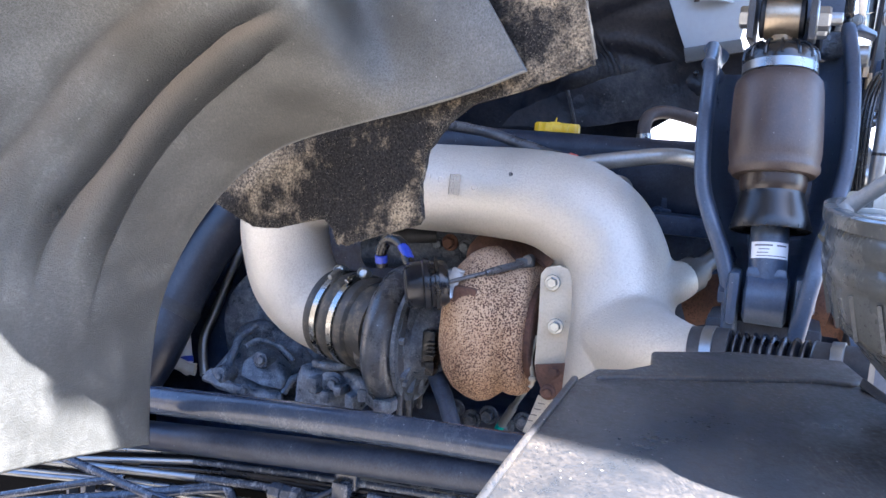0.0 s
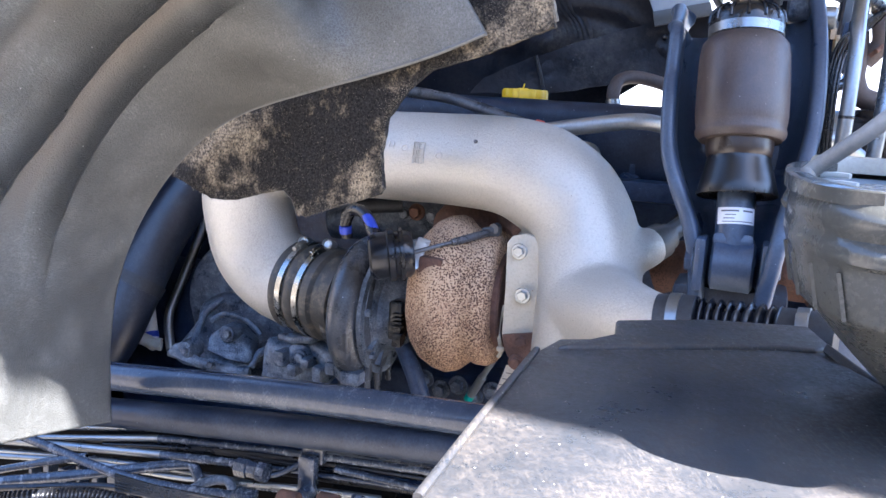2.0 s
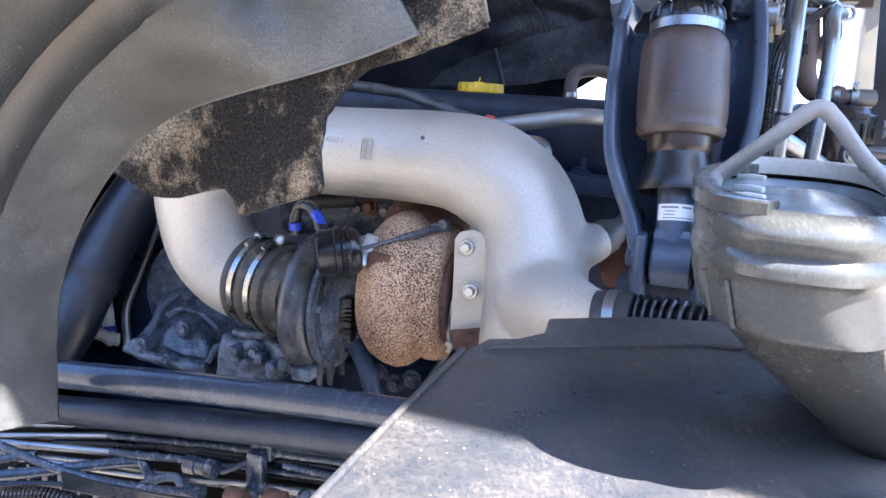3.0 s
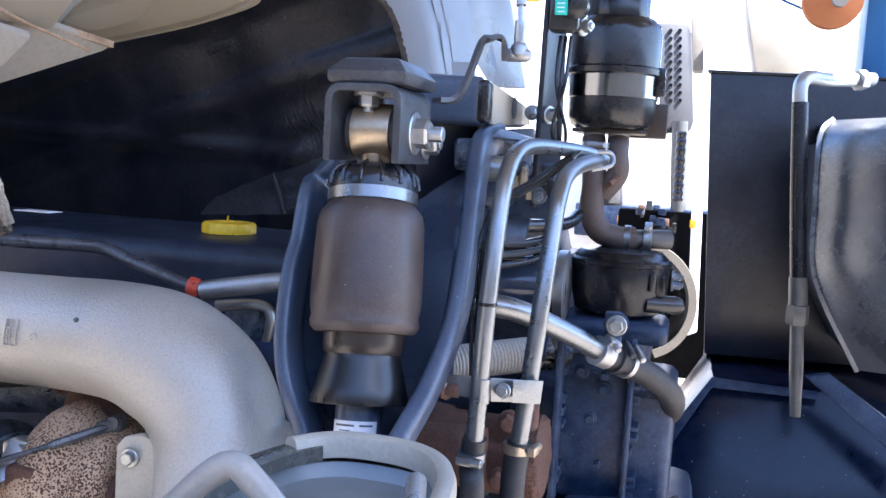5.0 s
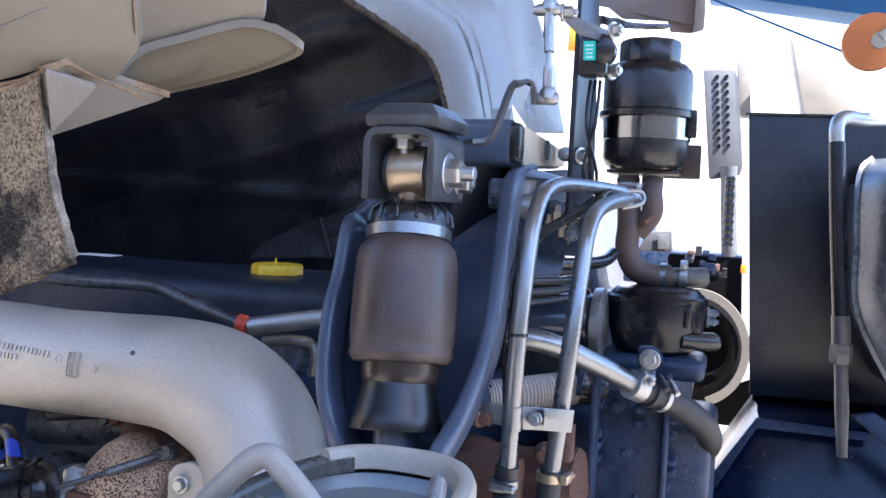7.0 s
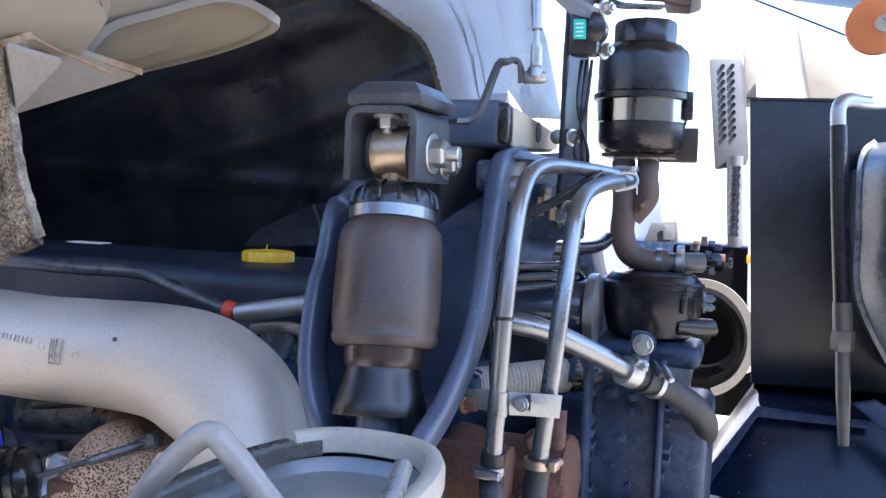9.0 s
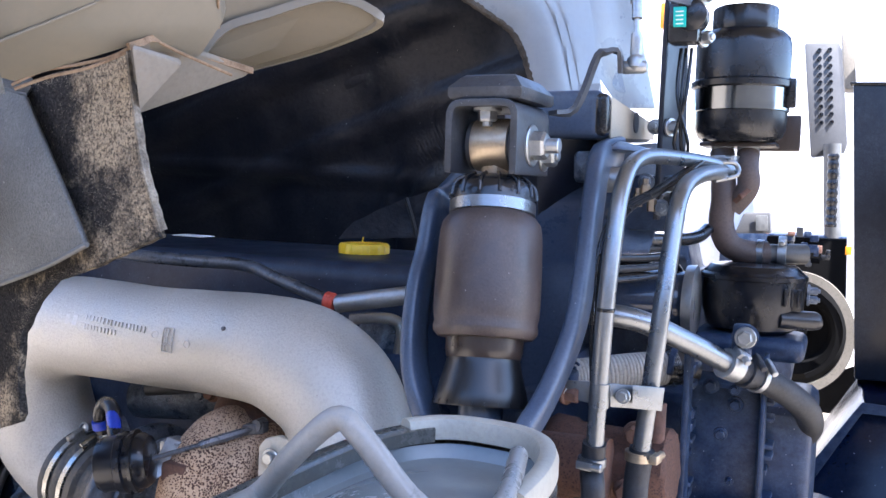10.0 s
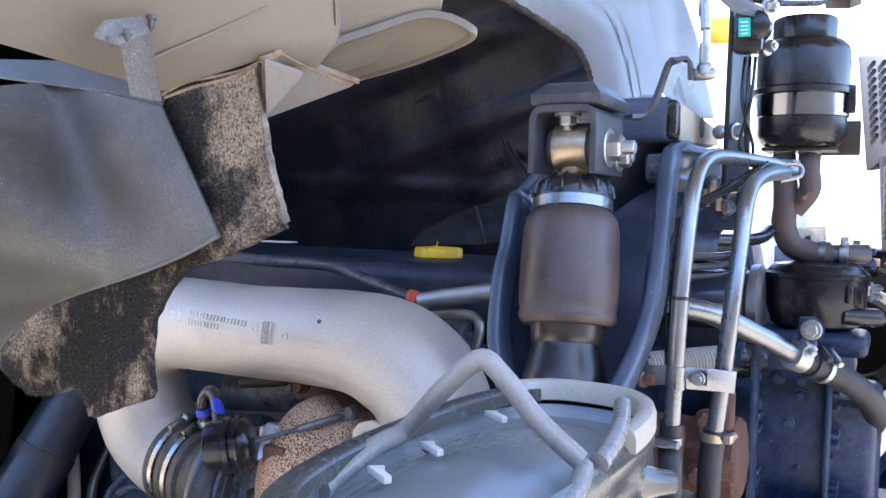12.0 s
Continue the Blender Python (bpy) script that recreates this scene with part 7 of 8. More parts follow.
part("top_fold", slab([(-0.0035, 0.8931, 1.7774), (-0.0746, 0.9148, 1.7927), (-0.2148, 0.9697, 1.8132), (-0.4146, 1.0605, 1.8446), V((-0.4146, 1.0605, 1.8446)) + FN * 0.07 + UP * 0.012, V((-0.0754, 0.9502, 1.8283)) + FN * 0.02, V((-0.0183, 0.9160, 1.7906)) + FN * 0.01], UP * 0.003, 0.001), "fender", fender)
# Added black sheet: stops light from the left and darkens the gap.
solo("left_light_block", slab([(-0.52, 1.42, 0.5), (-1.70, 2.86, 0.5), (-1.73, 2.83, 0.5), (-0.55, 1.39, 0.5)], UP * 1.8, 0.004), "tyre", "black sheet added behind the fender to block light from the left", "liner")
stay = thing("panel_stay", (0.0552, 0.7150, 1.8101), "flat grey steel stay bolted up to the cab floor", "bracket")
part("strap", slab([(0.0520, 0.6943, 1.8060), (0.0624, 0.7160, 1.8143), (0.0553, 0.7530, 1.7663), (0.0431, 0.7317, 1.7678)], C * 0.004, 0.001), "fender", stay)
part("foot", slab([(0.0353, 0.6924, 1.8025), (0.0429, 0.6937, 1.8117), (0.0590, 0.7159, 1.8191), (0.0641, 0.7159, 1.8103), (0.0530, 0.6940, 1.7974)], UP * 0.004, 0.001), "fender", stay)
for q in ((0.0460, 0.6956, 1.8031), (0.0566, 0.7000, 1.8087)):
    bolt(q, (0, -0.1, -1), stay, 0.0038, 0.003, "plate", stud=0.003)
bolt((0.0617, 0.7265, 1.8246), (0, -0.1, -1), stay, 0.0048, 0.006, "plate", stud=0.004)

# ---- tilted cab ----
cabin = thing("truck_cab", (0.0, 1.3, 1.85), "cream-white truck cab tilted up over the engine", "truck cab")
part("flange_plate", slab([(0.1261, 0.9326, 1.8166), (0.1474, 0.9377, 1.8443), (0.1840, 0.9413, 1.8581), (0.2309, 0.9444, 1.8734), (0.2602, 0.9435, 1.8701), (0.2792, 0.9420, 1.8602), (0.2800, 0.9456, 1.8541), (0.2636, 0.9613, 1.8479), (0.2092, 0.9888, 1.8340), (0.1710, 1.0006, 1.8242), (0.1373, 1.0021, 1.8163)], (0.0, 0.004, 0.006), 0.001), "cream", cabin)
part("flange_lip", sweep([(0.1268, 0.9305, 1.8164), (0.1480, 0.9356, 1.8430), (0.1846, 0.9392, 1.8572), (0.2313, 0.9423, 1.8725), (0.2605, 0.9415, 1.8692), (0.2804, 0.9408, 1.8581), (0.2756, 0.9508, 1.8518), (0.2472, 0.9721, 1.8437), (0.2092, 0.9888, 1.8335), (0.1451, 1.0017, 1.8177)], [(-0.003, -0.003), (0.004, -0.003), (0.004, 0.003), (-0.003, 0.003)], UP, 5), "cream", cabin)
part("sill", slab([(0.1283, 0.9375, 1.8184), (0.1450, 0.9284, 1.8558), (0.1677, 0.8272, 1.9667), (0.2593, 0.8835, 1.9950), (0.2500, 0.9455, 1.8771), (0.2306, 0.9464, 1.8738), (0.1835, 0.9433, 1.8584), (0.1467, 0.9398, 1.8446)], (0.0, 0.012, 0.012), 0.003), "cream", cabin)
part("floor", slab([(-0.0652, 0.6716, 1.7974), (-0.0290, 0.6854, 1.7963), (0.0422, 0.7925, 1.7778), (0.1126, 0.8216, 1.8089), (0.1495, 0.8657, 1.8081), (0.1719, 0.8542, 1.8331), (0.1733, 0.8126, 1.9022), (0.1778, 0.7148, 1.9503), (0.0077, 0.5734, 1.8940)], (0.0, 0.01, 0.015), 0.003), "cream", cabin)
part("board", slab([(0.1144, 0.8188, 1.8077), (0.1291, 0.8323, 1.8159), (0.1706, 0.9415, 1.809), (0.1635, 0.9417, 1.8038), (0.1009, 0.8687, 1.7644)], (0, 0.002, 0.004), 0.0008), "board", cabin)
part("board_edge", sweep([(0.1156, 0.814, 1.8079), (0.1225, 0.8232, 1.8129), (0.1291, 0.8323, 1.8167), (0.143, 0.8781, 1.8138), (0.1706, 0.9415, 1.809)], [(-0.002, -0.002), (0.003, -0.002), (0.003, 0.002), (-0.002, 0.002)], UP, 4), "cardboard", cabin)
part("fold", slab([(0.1216, 0.8055, 1.806), (0.1411, 0.846, 1.8027), (0.142, 0.8458, 1.7993), (0.1109, 0.8459, 1.7652)], (0, 0.003, 0.003), 0.001), "board", cabin)
part("floor_crease", tube([(0.050, 0.758, 1.8005), (0.062, 0.7645, 1.8080), (0.085, 0.7745, 1.8210), (0.107, 0.7835, 1.8340), (0.128, 0.791, 1.847)], 0.0012, 8, 5), "cream", cabin)
part("floor_seam", tube([(0.1722, 0.8330, 1.8680), (0.1715, 0.8440, 1.8470), (0.1640, 0.8700, 1.8330)], 0.0011, 8, 4), "cardboard", cabin, "rusty weld seam")
LI0, LIX = V((-1.60, 2.75, 1.15)), Vector((2.22, -1.036, 0.0))


def liner_at(u, v):
    narrow = 1 - 0.13 * min(1.0, max(0.0, (v - 0.42) / 0.12))
    cut = min(1.0, max(0.0, (u - 0.79) / 0.095)) ** 2 * (0.246 + 0.046 * max(0.0, (u - 0.887) / 0.05))
    v = cut + (1 - cut) * v
    u *= narrow
    lean = 0.9 * (0.12 - 0.75 * (1 - math.cos(v * 1.5)))
    high = 1.15 + 1.25 * math.sin(min(v * 1.5, 1.5))
    far = 0.52 - 0.07 * max(0.0, min(1.0, (high - 1.90) / 0.10)) - 0.16 * max(0.0, min(1.0, (high - 2.0) / 0.12))
    most = (far + 1.6 - C.x * lean) / LIX.x
    ease = max(0.0, min(1.0, (high - 1.72) / 0.14))
    u *= 1 + (min(1.0, most / narrow) - 1) * ease * ease * (3 - 2 * ease)
    q = LI0 + LIX * u + C * (0.12 - 0.75 * (1 - math.cos(v * 1.5))) * 0.9 + UP * (1.25 * math.sin(min(v * 1.5, 1.5)))
    rid = 0.0
    for c0, w, h in ((0.58, 0.03, 0.004), (0.80, 0.03, 0.008)):
        rid += h * math.exp(-((u + 0.15 * v - c0) / w) ** 2)
    rid += 0.016 * math.exp(-((v - 0.10 - 0.5 * u) / 0.020) ** 4) + 0.018 * math.exp(-((v - 0.21 - 0.5 * u) / 0.018) ** 4) + 0.014 * math.exp(-((v + 0.01 - 0.5 * u) / 0.016) ** 4) + 0.012 * math.exp(-((v - 0.36 + 0.05 * u) / 0.010) ** 4) + 0.02 * math.exp(-(((u - 0.86) ** 2 * 4 + (v - 0.55) ** 2) / 0.003))
    ring = math.hypot((u - 0.871) * 2.45, (v - 0.235) * 1.6)
    rid += 0.016 * math.exp(-((ring - 0.16) / 0.013) ** 2) + 0.010 * math.exp(-((ring - 0.21) / 0.012) ** 2)
    rid += 0.024 * noise.noise(Vector((u * 6, v * 6, 3.0))) + 0.007 * noise.noise(Vector((u * 20, v * 14, 7.0)))
    back = min(1.0, max(0.0, (u - 0.80) / 0.1)) * min(1.0, max(0.0, (v - 0.40) / 0.15))
    return q - C * (rid * (1 - back)) + C * (0.08 * back)


part("tunnel_liner", sheet(liner_at, 220, 150, 0.004), "liner", cabin, "black moulded engine-tunnel liner, smudged", smooth=80)
# Added dark backing, so the gap below the liner stays in shade.
part("low_dark_backing", slab([(-2.4, 3.2, 0.0), (-1.6, 2.85, 0.0), (0.15, 2.03, 0.0), (0.17, 2.07, 0.0), (-1.6, 2.9, 0.0), (-2.4, 3.25, 0.0)], UP * 1.30, 0), "liner", cabin)
part("liner_flap", roughened(filled([(0.103, 1.795, 1.611), (0.13, 1.795, 1.644), (0.221, 1.795, 1.688), (0.324, 1.795, 1.726), (0.415, 1.795, 1.758), (0.482, 1.795, 1.781), (0.501, 1.795, 1.751), (0.514, 1.795, 1.669), (0.413, 1.795, 1.646), (0.265, 1.795, 1.62)], C * 0.006, 0.03), 18, 0.006), "liner", cabin, "streaked grey-black flap of the liner", smooth=60)
part("flap_crease", tube([(0.229, 1.78, 1.692), (0.241, 1.78, 1.657), (0.251, 1.78, 1.621)], 0.004, 8, 4), "linerflap", cabin)
part("flap_rivet", lathe((0.487, 1.785, 1.744), -C, [(0.006, -0.004), (0.006, 0.002), (0.003, 0.004)], 12), "gloss", cabin)
part("liner_rib", sweep([(0.080, 1.925, 1.918), (0.150, 1.885, 1.948), (0.220, 1.848, 1.976), (0.300, 1.812, 2.000)], [(-0.016, -0.022), (-0.004, -0.012), (-0.004, 0.012), (-0.016, 0.022)], -C, 6), "liner", cabin, smooth=60)
part("lower_rear_panel", slab([(0.399, 1.74, 1.894), (0.426, 1.74, 1.831), (0.449, 1.74, 1.781), (0.552, 1.74, 1.805), (0.571, 1.74, 1.905)], C * 0.01, 0.003), "offwhite", cabin)
part("sill_strip", slab([(0.443, 1.735, 1.787), (0.45, 1.735, 1.759), (0.561, 1.735, 1.788), (0.554, 1.735, 1.812)], C * 0.012, 0.002), "plate", cabin)
seam = [(0.1922, 1.5747, 2.1042), (0.2758, 1.5973, 2.0492), (0.3288, 1.6332, 2.0255), (0.3713, 1.6699, 2.0061), (0.4037, 1.6974, 1.9907), (0.4271, 1.7046, 1.9609), (0.4421, 1.7119, 1.9233), (0.4568, 1.7187, 1.8741)]
fold_line = [(0.5013, 1.8012, 2.1762), (0.5218, 1.7969, 2.1142), (0.5331, 1.7954, 2.0959), (0.5423, 1.7940, 2.0785), (0.5527, 1.7911, 2.0318), (0.5598, 1.7887, 1.9903), (0.5671, 1.7860, 1.9434), (0.5795, 1.7923, 1.8820)]
part("liner_seam", roughened(tube(seam, 0.0065, 12, 12), 220, 0.0022), "liner_fuzz", cabin, "fuzzy worn edge of the tunnel liner")


def rear_at(u, v):
    s0, s1 = spline(seam, 6), spline(fold_line, 6)
    i = min(int(v * (len(s0) - 1) + 0.5), len(s0) - 1)
    q = s0[i][0].lerp(s1[i][0], u)
    return q - C * (0.04 * math.sin(math.pi * u)) + C * (0.010 * math.exp(-((u - 0.52 - 0.1 * v) / 0.03) ** 2) + 0.008 * math.exp(-((u - 0.62 - 0.1 * v) / 0.03) ** 2)) * min(1.0, v * 1.6)


part("rear_panel", sheet(rear_at, 40, 42, 0.004), "offwhite", cabin)
part("outer_panel", slab([(0.5057, 1.7907, 2.1736), (0.5213, 1.7919, 2.1130), (0.5419, 1.7910, 2.0779), (0.5594, 1.7857, 1.9898), (0.5734, 1.7843, 1.9175), (0.6182, 1.8397, 1.8720), (0.6985, 1.9157, 1.8799), (0.6620, 1.9255, 2.0378), (0.6158, 1.8932, 2.1424), (0.6040, 1.8971, 2.2086)], C * 0.02, 0.004), "offwhite", cabin)
part("felt_backing", tube([(0.0404, 0.7923, 1.7764), (0.0582, 0.7997, 1.7876), (0.0791, 0.8073, 1.7934), (0.1004, 0.8149, 1.8003), (0.1135, 0.8217, 1.8089), (0.1250, 0.8313, 1.8163), (0.1443, 0.8470, 1.8085), (0.1723, 0.8776, 1.7976)], 0.0013, 8, 5), "cardboard", cabin, "torn brown board edge above the felt")
part("felt_backing", tube([(0.0423, 0.7923, 1.7737), (0.0629, 0.8000, 1.7835), (0.0884, 0.8081, 1.7918), (0.1103, 0.8212, 1.8051)], 0.0013, 8, 5), "cardboard", cabin)
# Unseen overhead sheet, added; its outline only shapes the shadow and sun patches.
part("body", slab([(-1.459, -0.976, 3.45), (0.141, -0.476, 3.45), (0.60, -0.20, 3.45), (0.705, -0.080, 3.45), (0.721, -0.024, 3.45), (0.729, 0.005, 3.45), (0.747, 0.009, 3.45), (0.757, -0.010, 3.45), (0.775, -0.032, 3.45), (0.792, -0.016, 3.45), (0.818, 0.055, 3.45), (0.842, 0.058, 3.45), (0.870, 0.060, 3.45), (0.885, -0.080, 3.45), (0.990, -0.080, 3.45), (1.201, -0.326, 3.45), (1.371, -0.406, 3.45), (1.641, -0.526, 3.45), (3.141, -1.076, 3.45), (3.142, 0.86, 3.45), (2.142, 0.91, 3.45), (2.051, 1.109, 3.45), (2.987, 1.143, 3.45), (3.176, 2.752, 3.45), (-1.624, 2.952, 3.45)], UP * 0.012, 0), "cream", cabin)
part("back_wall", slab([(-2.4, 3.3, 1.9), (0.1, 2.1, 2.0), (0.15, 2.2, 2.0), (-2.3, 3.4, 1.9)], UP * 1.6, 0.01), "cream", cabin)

# ---- to the right: tank, box, brackets ----
bx = thing("battery_box", (1.30, 2.05, 1.2), "tall matt black steel box beside the engine", "box")
part("body", slab([(1.146, 1.99, 1.345), (1.626, 1.88, 1.345), (1.906, 2.38, 1.345), (1.436, 2.49, 1.345)], UP * 0.603 - L * 0.037, 0.004), "boxpaint", bx)
# Black filler stands for the shaded gap between box and console.
part("gap_shade", slab([(1.17, 2.03, 1.20), (1.62, 1.93, 1.20), (1.88, 2.36, 1.20), (1.45, 2.45, 1.20)], UP * 0.15, 0.003), "tyre", bx)
part("lid", slab([(1.104, 2.000, 1.946), (1.591, 1.888, 1.946), (1.873, 2.403, 1.946), (1.392, 2.513, 1.946)], UP * 0.006, 0.002), "gloss", bx)
und = thing("tank_console", (1.3, 1.8, 0.9), "dark blue welded steel console under the box", "bracket")
part("upper", slab([(1.0940, 1.8249, 1.3315), (1.3554, 1.7042, 1.3362), (1.4509, 1.6448, 1.3094), (1.4246, 1.5331, 0.9516), (0.9488, 1.6950, 0.8704), (0.9643, 1.7979, 1.1596)], C * 0.3, 0.006), "navy", und)
part("lip", slab([(1.0851, 1.8071, 1.3404), (1.2615, 1.7287, 1.3366), (1.2565, 1.7176, 1.3257), (1.0815, 1.7948, 1.3233), (0.9770, 1.7776, 1.1728), (0.9642, 1.7917, 1.1856)], -C * 0.006, 0.002), "engine", und)
part("shelf", slab([(0.8879, 1.4912, 1.1517), (0.9769, 1.4793, 1.1619), (1.2816, 1.3839, 1.1739), (1.2520, 1.3217, 1.0710), (0.8696, 1.4231, 1.0215)], C * 0.06, 0.01), "navy", und)
tank = thing("hydraulic_tank", (1.6, 1.8, 1.0), "dark steel tank with broad chamfers and rust marks", "tank")
ta = [V(p) for p in ((1.2465, 1.7478, 1.8456), (1.2145, 1.7288, 1.8069), (1.2102, 1.7141, 1.6882), (1.2147, 1.6981, 1.5561), (1.2935, 1.6647, 1.3961))]
tb = [V(p) for p in ((1.6247, 1.3655, 1.8718), (1.6262, 1.3640, 1.8391), (1.6308, 1.3591, 1.7328), (1.6358, 1.3539, 1.6184), (1.6417, 1.3478, 1.4836))]


def tank_at(u, v):
    p, q = spline(ta, 6), spline(tb, 6)
    i = min(int(v * (len(p) - 1) + 0.5), len(p) - 1)
    bow = 0.16 * (1 - (1 - min(1.0, u * 2.2)) ** 2.2)
    return p[i][0].lerp(q[i][0], u) - C * bow * (0.35 + 0.65 * min(1.0, v * 5, (1 - v) * 4 + 0.3))


part("body", sheet(tank_at, 48, 24, 0.005), "tank", tank)
part("back", slab([ta[1], ta[2], ta[3], ta[4], tb[4], tb[1]], C * 0.4, 0.02), "boxpaint", tank)
part("top", slab([ta[0], tb[0], tb[0] + C * 0.4, ta[0] + C * 0.4], UP * -0.01, 0.002), "tank", tank)
part("seam", sweep([(1.2464, 1.7479, 1.8477), (1.2132, 1.7291, 1.8121), (1.2092, 1.7142, 1.6882), (1.2137, 1.6982, 1.5560), (1.2936, 1.6646, 1.3930)], [(-0.004, -0.004), (0.004, -0.004), (0.004, 0.004), (-0.004, 0.004)], C, 5), "tank", tank)
part("skirt", slab([(1.1791, 1.6364, 1.3877), (1.2091, 1.6132, 1.3994), (1.3579, 1.5120, 1.2847), (1.3465, 1.4852, 1.2322)], C * 0.02, 0.004), "engine", tank)
hl = thing("hydraulic_line", (1.1731, 1.6541, 1.3803), "hydraulic hose with zinc elbow and crimped fitting", "hose")
part("elbow", tube([(1.3260, 1.7646, 1.9267), (1.2221, 1.7327, 1.9160), (1.1756, 1.7165, 1.9160), (1.1559, 1.7075, 1.8999), (1.1581, 1.7051, 1.8493)], 0.013, 18, 6), "steel", hl)
part("hose", tube([(1.1572, 1.7061, 1.8695), (1.1607, 1.6894, 1.7177), (1.1678, 1.6718, 1.5529)], 0.0145, 18, 5), "blackgloss", hl)
part("crimp", tube([(1.1675, 1.6721, 1.5599), (1.1706, 1.6698, 1.5100)], 0.0165, 12, 2), "plate", hl)
part("nut", lathe((1.1712, 1.6692, 1.4980), -UP, [(0.019, -0.012), (0.020, 0), (0.020, 0.02), (0.017, 0.024)], 6), "plate", hl)
part("nut", joined(lathe((1.2851, 1.7477, 1.9208), V((1.3260, 1.7646, 1.9267)) - V((1.2221, 1.7327, 1.9160)), [(0.019, 0), (0.019, 0.018)], 6)), "steel", hl)
part("tail", tube([(1.1720, 1.6683, 1.4780), (1.1762, 1.6509, 1.3108)], [0.012, 0.012, 0.009], 14, 4), "plate", hl)

air = thing("breather_hose", (0.3731, 1.6780, 1.6118), "brown-black moulded breather hose arching off the engine", "hose")
part("hose", tube([(0.3672, 1.6562, 1.6009), (0.3662, 1.6604, 1.6307), (0.3790, 1.6734, 1.6509), (0.4112, 1.6846, 1.6587), (0.4525, 1.6939, 1.6531), (0.4945, 1.7027, 1.6441), (0.5565, 1.7224, 1.6407)], 0.0125, 18, 6), "brown", air)
part("clamp", tube([(0.3669, 1.6568, 1.6051), (0.3663, 1.6580, 1.6136)], 0.014, 18, 2), "clampband", air)
# ---- background ----
trk = thing("white_truck", (2.6, 6.9, 0.0), "white truck parked across the yard in bright sun", "truck")
part("cab", slab([(1.1, 7.3, 0.9), (4.6, 6.6, 0.9), (5.0, 9.0, 0.9), (1.5, 9.7, 0.9)], UP * 2.6, 0.12, 3), "white", trk)
part("light_bar", slab([(2.592, 6.55, 2.820), (2.830, 6.55, 2.842), (2.868, 6.55, 2.76), (2.940, 6.55, 2.11), (2.922, 6.55, 2.045), (2.685, 6.55, 2.004)], C * 0.12, 0.02), "lightbar", trk)
for k in range(10):
    for j in range(2):
        part("lamp", lathe(V((2.697, 6.548, 2.765)) + UP * (-0.0565 * k + 0.006 * j) + Vector((0.072 * j + 0.005 * k, -0.01, 0.0)), -C, [(0.015, -0.03), (0.015, 0.012), (0.010, 0.012), (0.008, 0.002)], 14), "gloss", trk)
work_lamp = part("work_lamp", slab([(2.10, 6.28, 1.455), (2.155, 6.28, 1.60), (2.335, 6.28, 1.612), (2.35, 6.28, 1.462)], C * 0.14, 0.015), "lightbar", trk, "grey square work lamp")
part("lens", slab([(2.235, 6.262, 1.585), (2.315, 6.262, 1.588), (2.325, 6.262, 1.482), (2.240, 6.262, 1.478)], -C * 0.01, 0.004), "plate", work_lamp)
part("indicator", block((2.4316, 6.3638, 1.3627), 0.16, 0.05, 0.06, bevel=0.01), "amber", trk)
WC = V((2.20, 5.30, 0.93))
for k, (r, wide_, m) in enumerate(((0.300, 0.024, "archpaint"), (0.235, 0.014, "tyre"))):
    part("wheel_arch" if k == 0 else "rim", sweep([WC + L * (r * math.cos(a)) + UP * (r * 1.12 * math.sin(a)) for a in (math.pi * (1.15 - 1.55 * j / 22) for j in range(23))], [(-wide_, -wide_), (wide_, -wide_), (wide_, wide_), (-wide_, wide_)], C, 2), m, trk)
part("wheel", lathe(WC + C * 0.12, -C, [(0.29, -0.1), (0.30, 0.0), (0.26, 0.05), (0.20, 0.04), (0.18, -0.02), (0.08, -0.04), (0.06, 0.03), (0.02, 0.03)], 40), "tyre", trk, "dark dusty tyre under a pale arch")
part("step_plate", slab([(2.36, 5.30, 0.30), (2.62, 5.20, 0.46), (2.66, 5.20, 0.36), (2.42, 5.30, 0.16)], C * 0.05, 0.01), "beige", trk)
part("door_edge", slab([(2.440, 5.30, 2.10), (2.500, 5.28, 2.10), (2.560, 5.28, 0.75), (2.500, 5.30, 0.72)], C * 0.05, 0.01), "white", trk)
part("reflector", block((2.470, 5.275, 1.42), 0.035, 0.02, 0.05, bevel=0.004), "amber", trk)
part("bellows_pipe", corrugated([(2.400, 5.40, 1.98), (2.405, 5.40, 1.75), (2.410, 5.40, 1.55)], 0.034, 0.007, 9, 18), "gloss", trk)
rng = random.Random(12)
for k in range(22):
    part("fitting", block((rng.uniform(2.20, 2.44), 5.45 + rng.uniform(0, 0.1), rng.uniform(1.30, 1.52)), rng.uniform(0.02, 0.06), 0.05, rng.uniform(0.02, 0.06), bevel=0.006), rng.choice(("engine", "plate", "tyre", "rust", "gloss")), trk)
part("underbody", block((2.47, 5.72, 0.92), 0.62, 0.1, 1.10, bevel=0.02), "tyre", trk)
part("marker_lamp", block((1.7450, 7.0775, 3.0933), 0.15, 0.06, 0.20, bevel=0.02), "amber", trk)
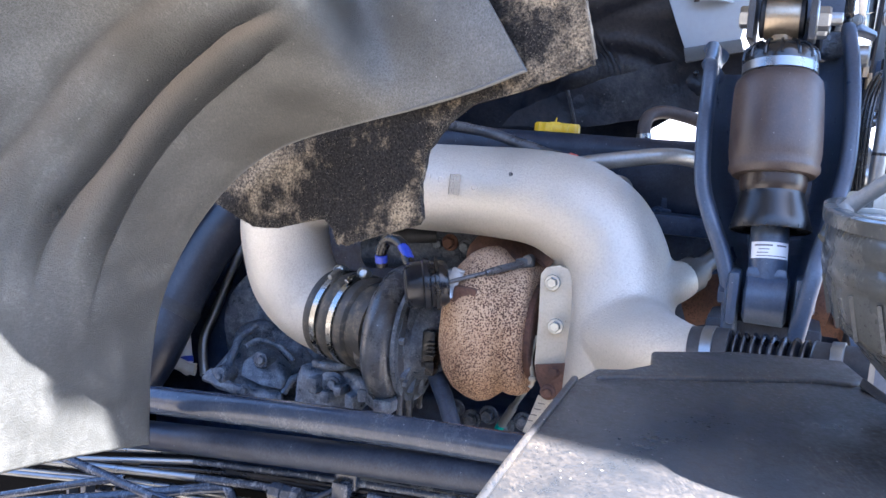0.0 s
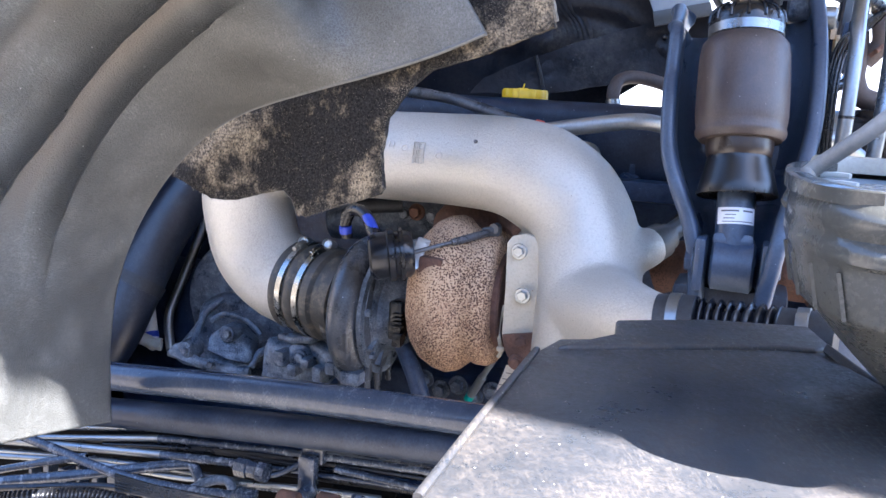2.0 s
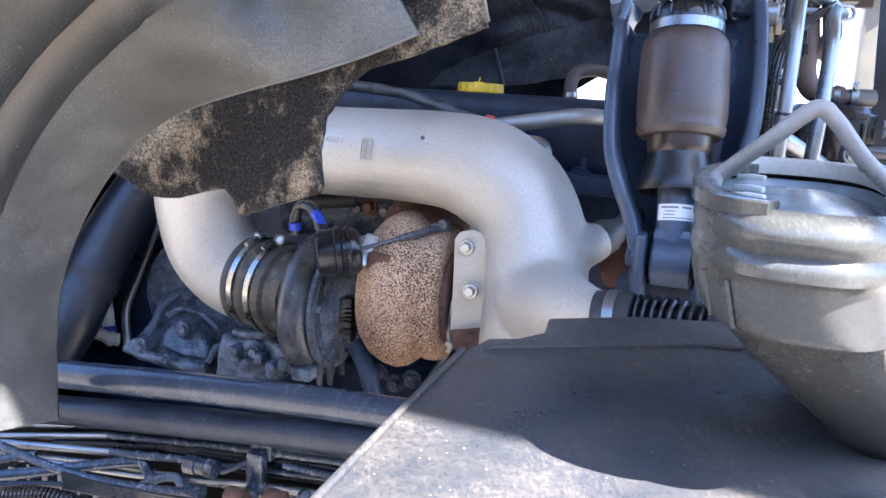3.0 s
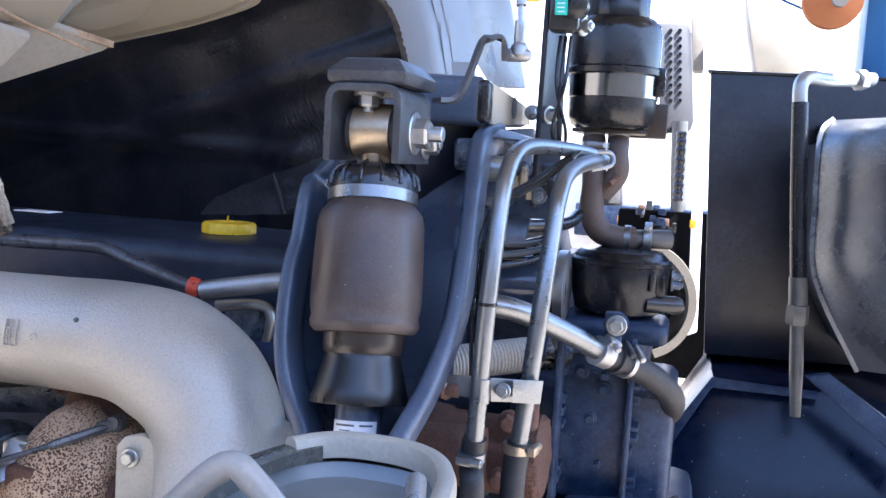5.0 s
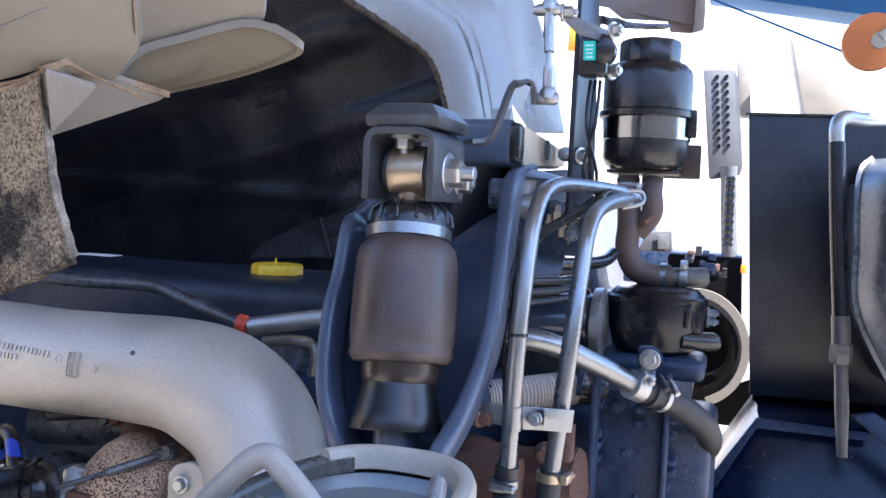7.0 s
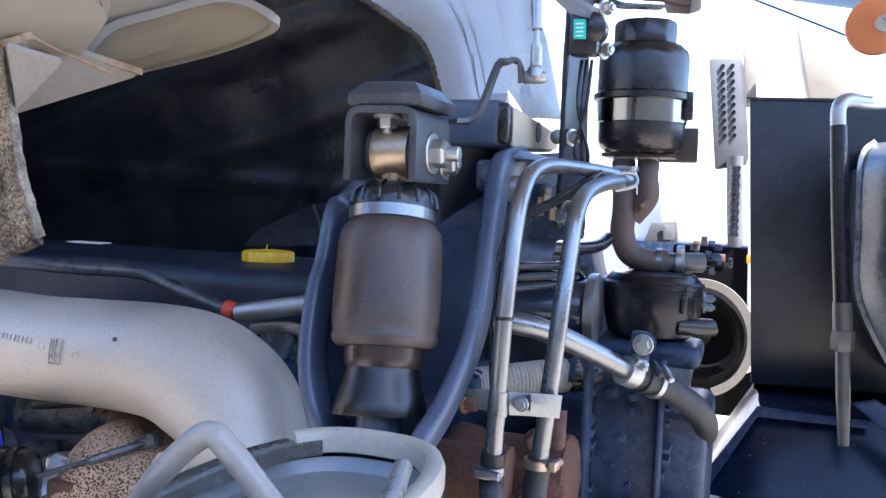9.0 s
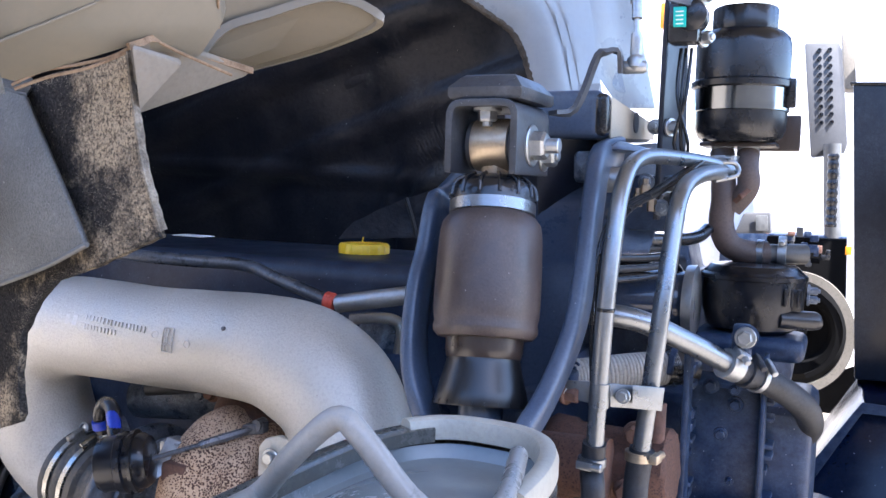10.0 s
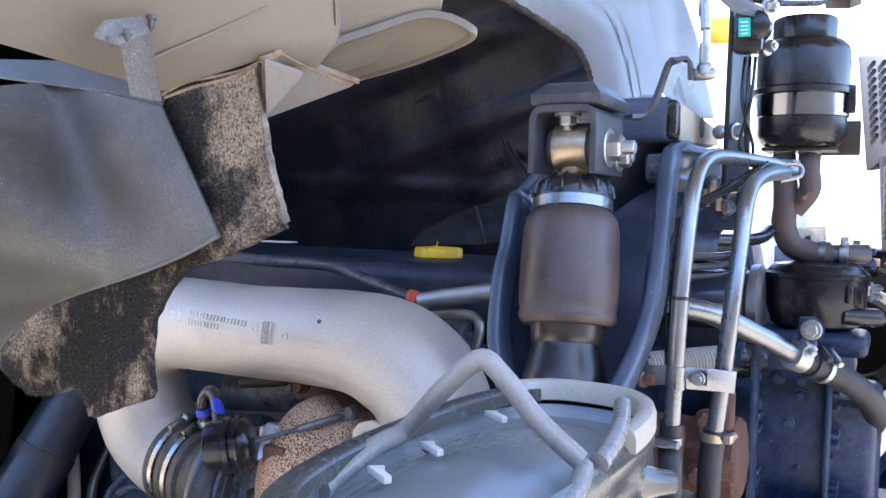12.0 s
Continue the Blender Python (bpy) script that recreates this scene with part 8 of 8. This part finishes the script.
part("intake_snorkel", tube([(2.8045, 6.4790, 2.1023), (2.8229, 6.4574, 1.6840), (2.8497, 6.4353, 1.2660)], 0.06, 14, 4), "plate", trk)
part("chassis", block((2.7423, 6.6452, 1.3294), 1.2, 0.4, 0.25, bevel=0.02), "engine", trk)
crane = thing("blue_crane", (1.9, 2.6, 0.0), "blue crane arm with an orange sheave and a rope", "crane")
part("arm", slab([(1.2064, 2.5712, 2.3439), (1.6283, 2.3417, 2.2479), (1.7864, 2.3330, 2.2553), (1.7711, 2.3509, 2.6033), (1.1772, 2.5878, 2.6491)], C * 0.15, 0.01), "craneblue", crane)
part("post", block((1.6924, 2.3258, 2.1542), 0.10, 0.1, 1.2, bevel=0.01), "craneblue", crane)
shv = part("sheave", lathe((1.5319, 2.2936, 2.1766), -C, [(0.055, -0.02), (0.070, -0.016), (0.062, 0.0), (0.070, 0.016), (0.05, 0.02), (0.02, 0.03)], 36), "orange", crane)
part("hub", joined(lathe((1.5322, 2.2633, 2.1739), -C, [(0.02, -0.01), (0.02, 0.02)], 12), tube([(1.5250, 2.2438, 2.1767), (1.5847, 2.2429, 2.2276)], 0.014, 10, 2)), "clip", shv)
part("rope", tube([(1.2068, 2.5706, 2.3330), (1.5101, 2.3437, 2.1516)], 0.0035, 8, 2), "craneblue", crane)
boom = thing("white_boom", (3.0, 5.5, 0.0), "white folding boom of a machine in the yard", "boom")
part("arm", slab([(2.6872, 5.3181, 2.8313), (3.0559, 5.2844, 2.5761), (3.1351, 5.2675, 2.3244), (2.7953, 5.2862, 2.3084)], C * 0.3, 0.02), "cream", boom)
part("mast", slab([(2.4473, 5.5268, 2.7168), (2.5265, 5.5207, 2.6852), (2.5511, 5.5037, 2.3680), (2.4805, 5.5076, 2.3647)], C * 0.2, 0.02), "archpaint", boom)
part("post", slab([(V((3.0282, 5.4766, 2.3727)) + d) * 1.0 for d in (-L * 0.15 - C * 0.15, L * 0.15 - C * 0.15, L * 0.15 + C * 0.15, -L * 0.15 + C * 0.15)], UP * -V((3.0282, 5.4766, 2.3727)).z, 0.02), "cream", boom)
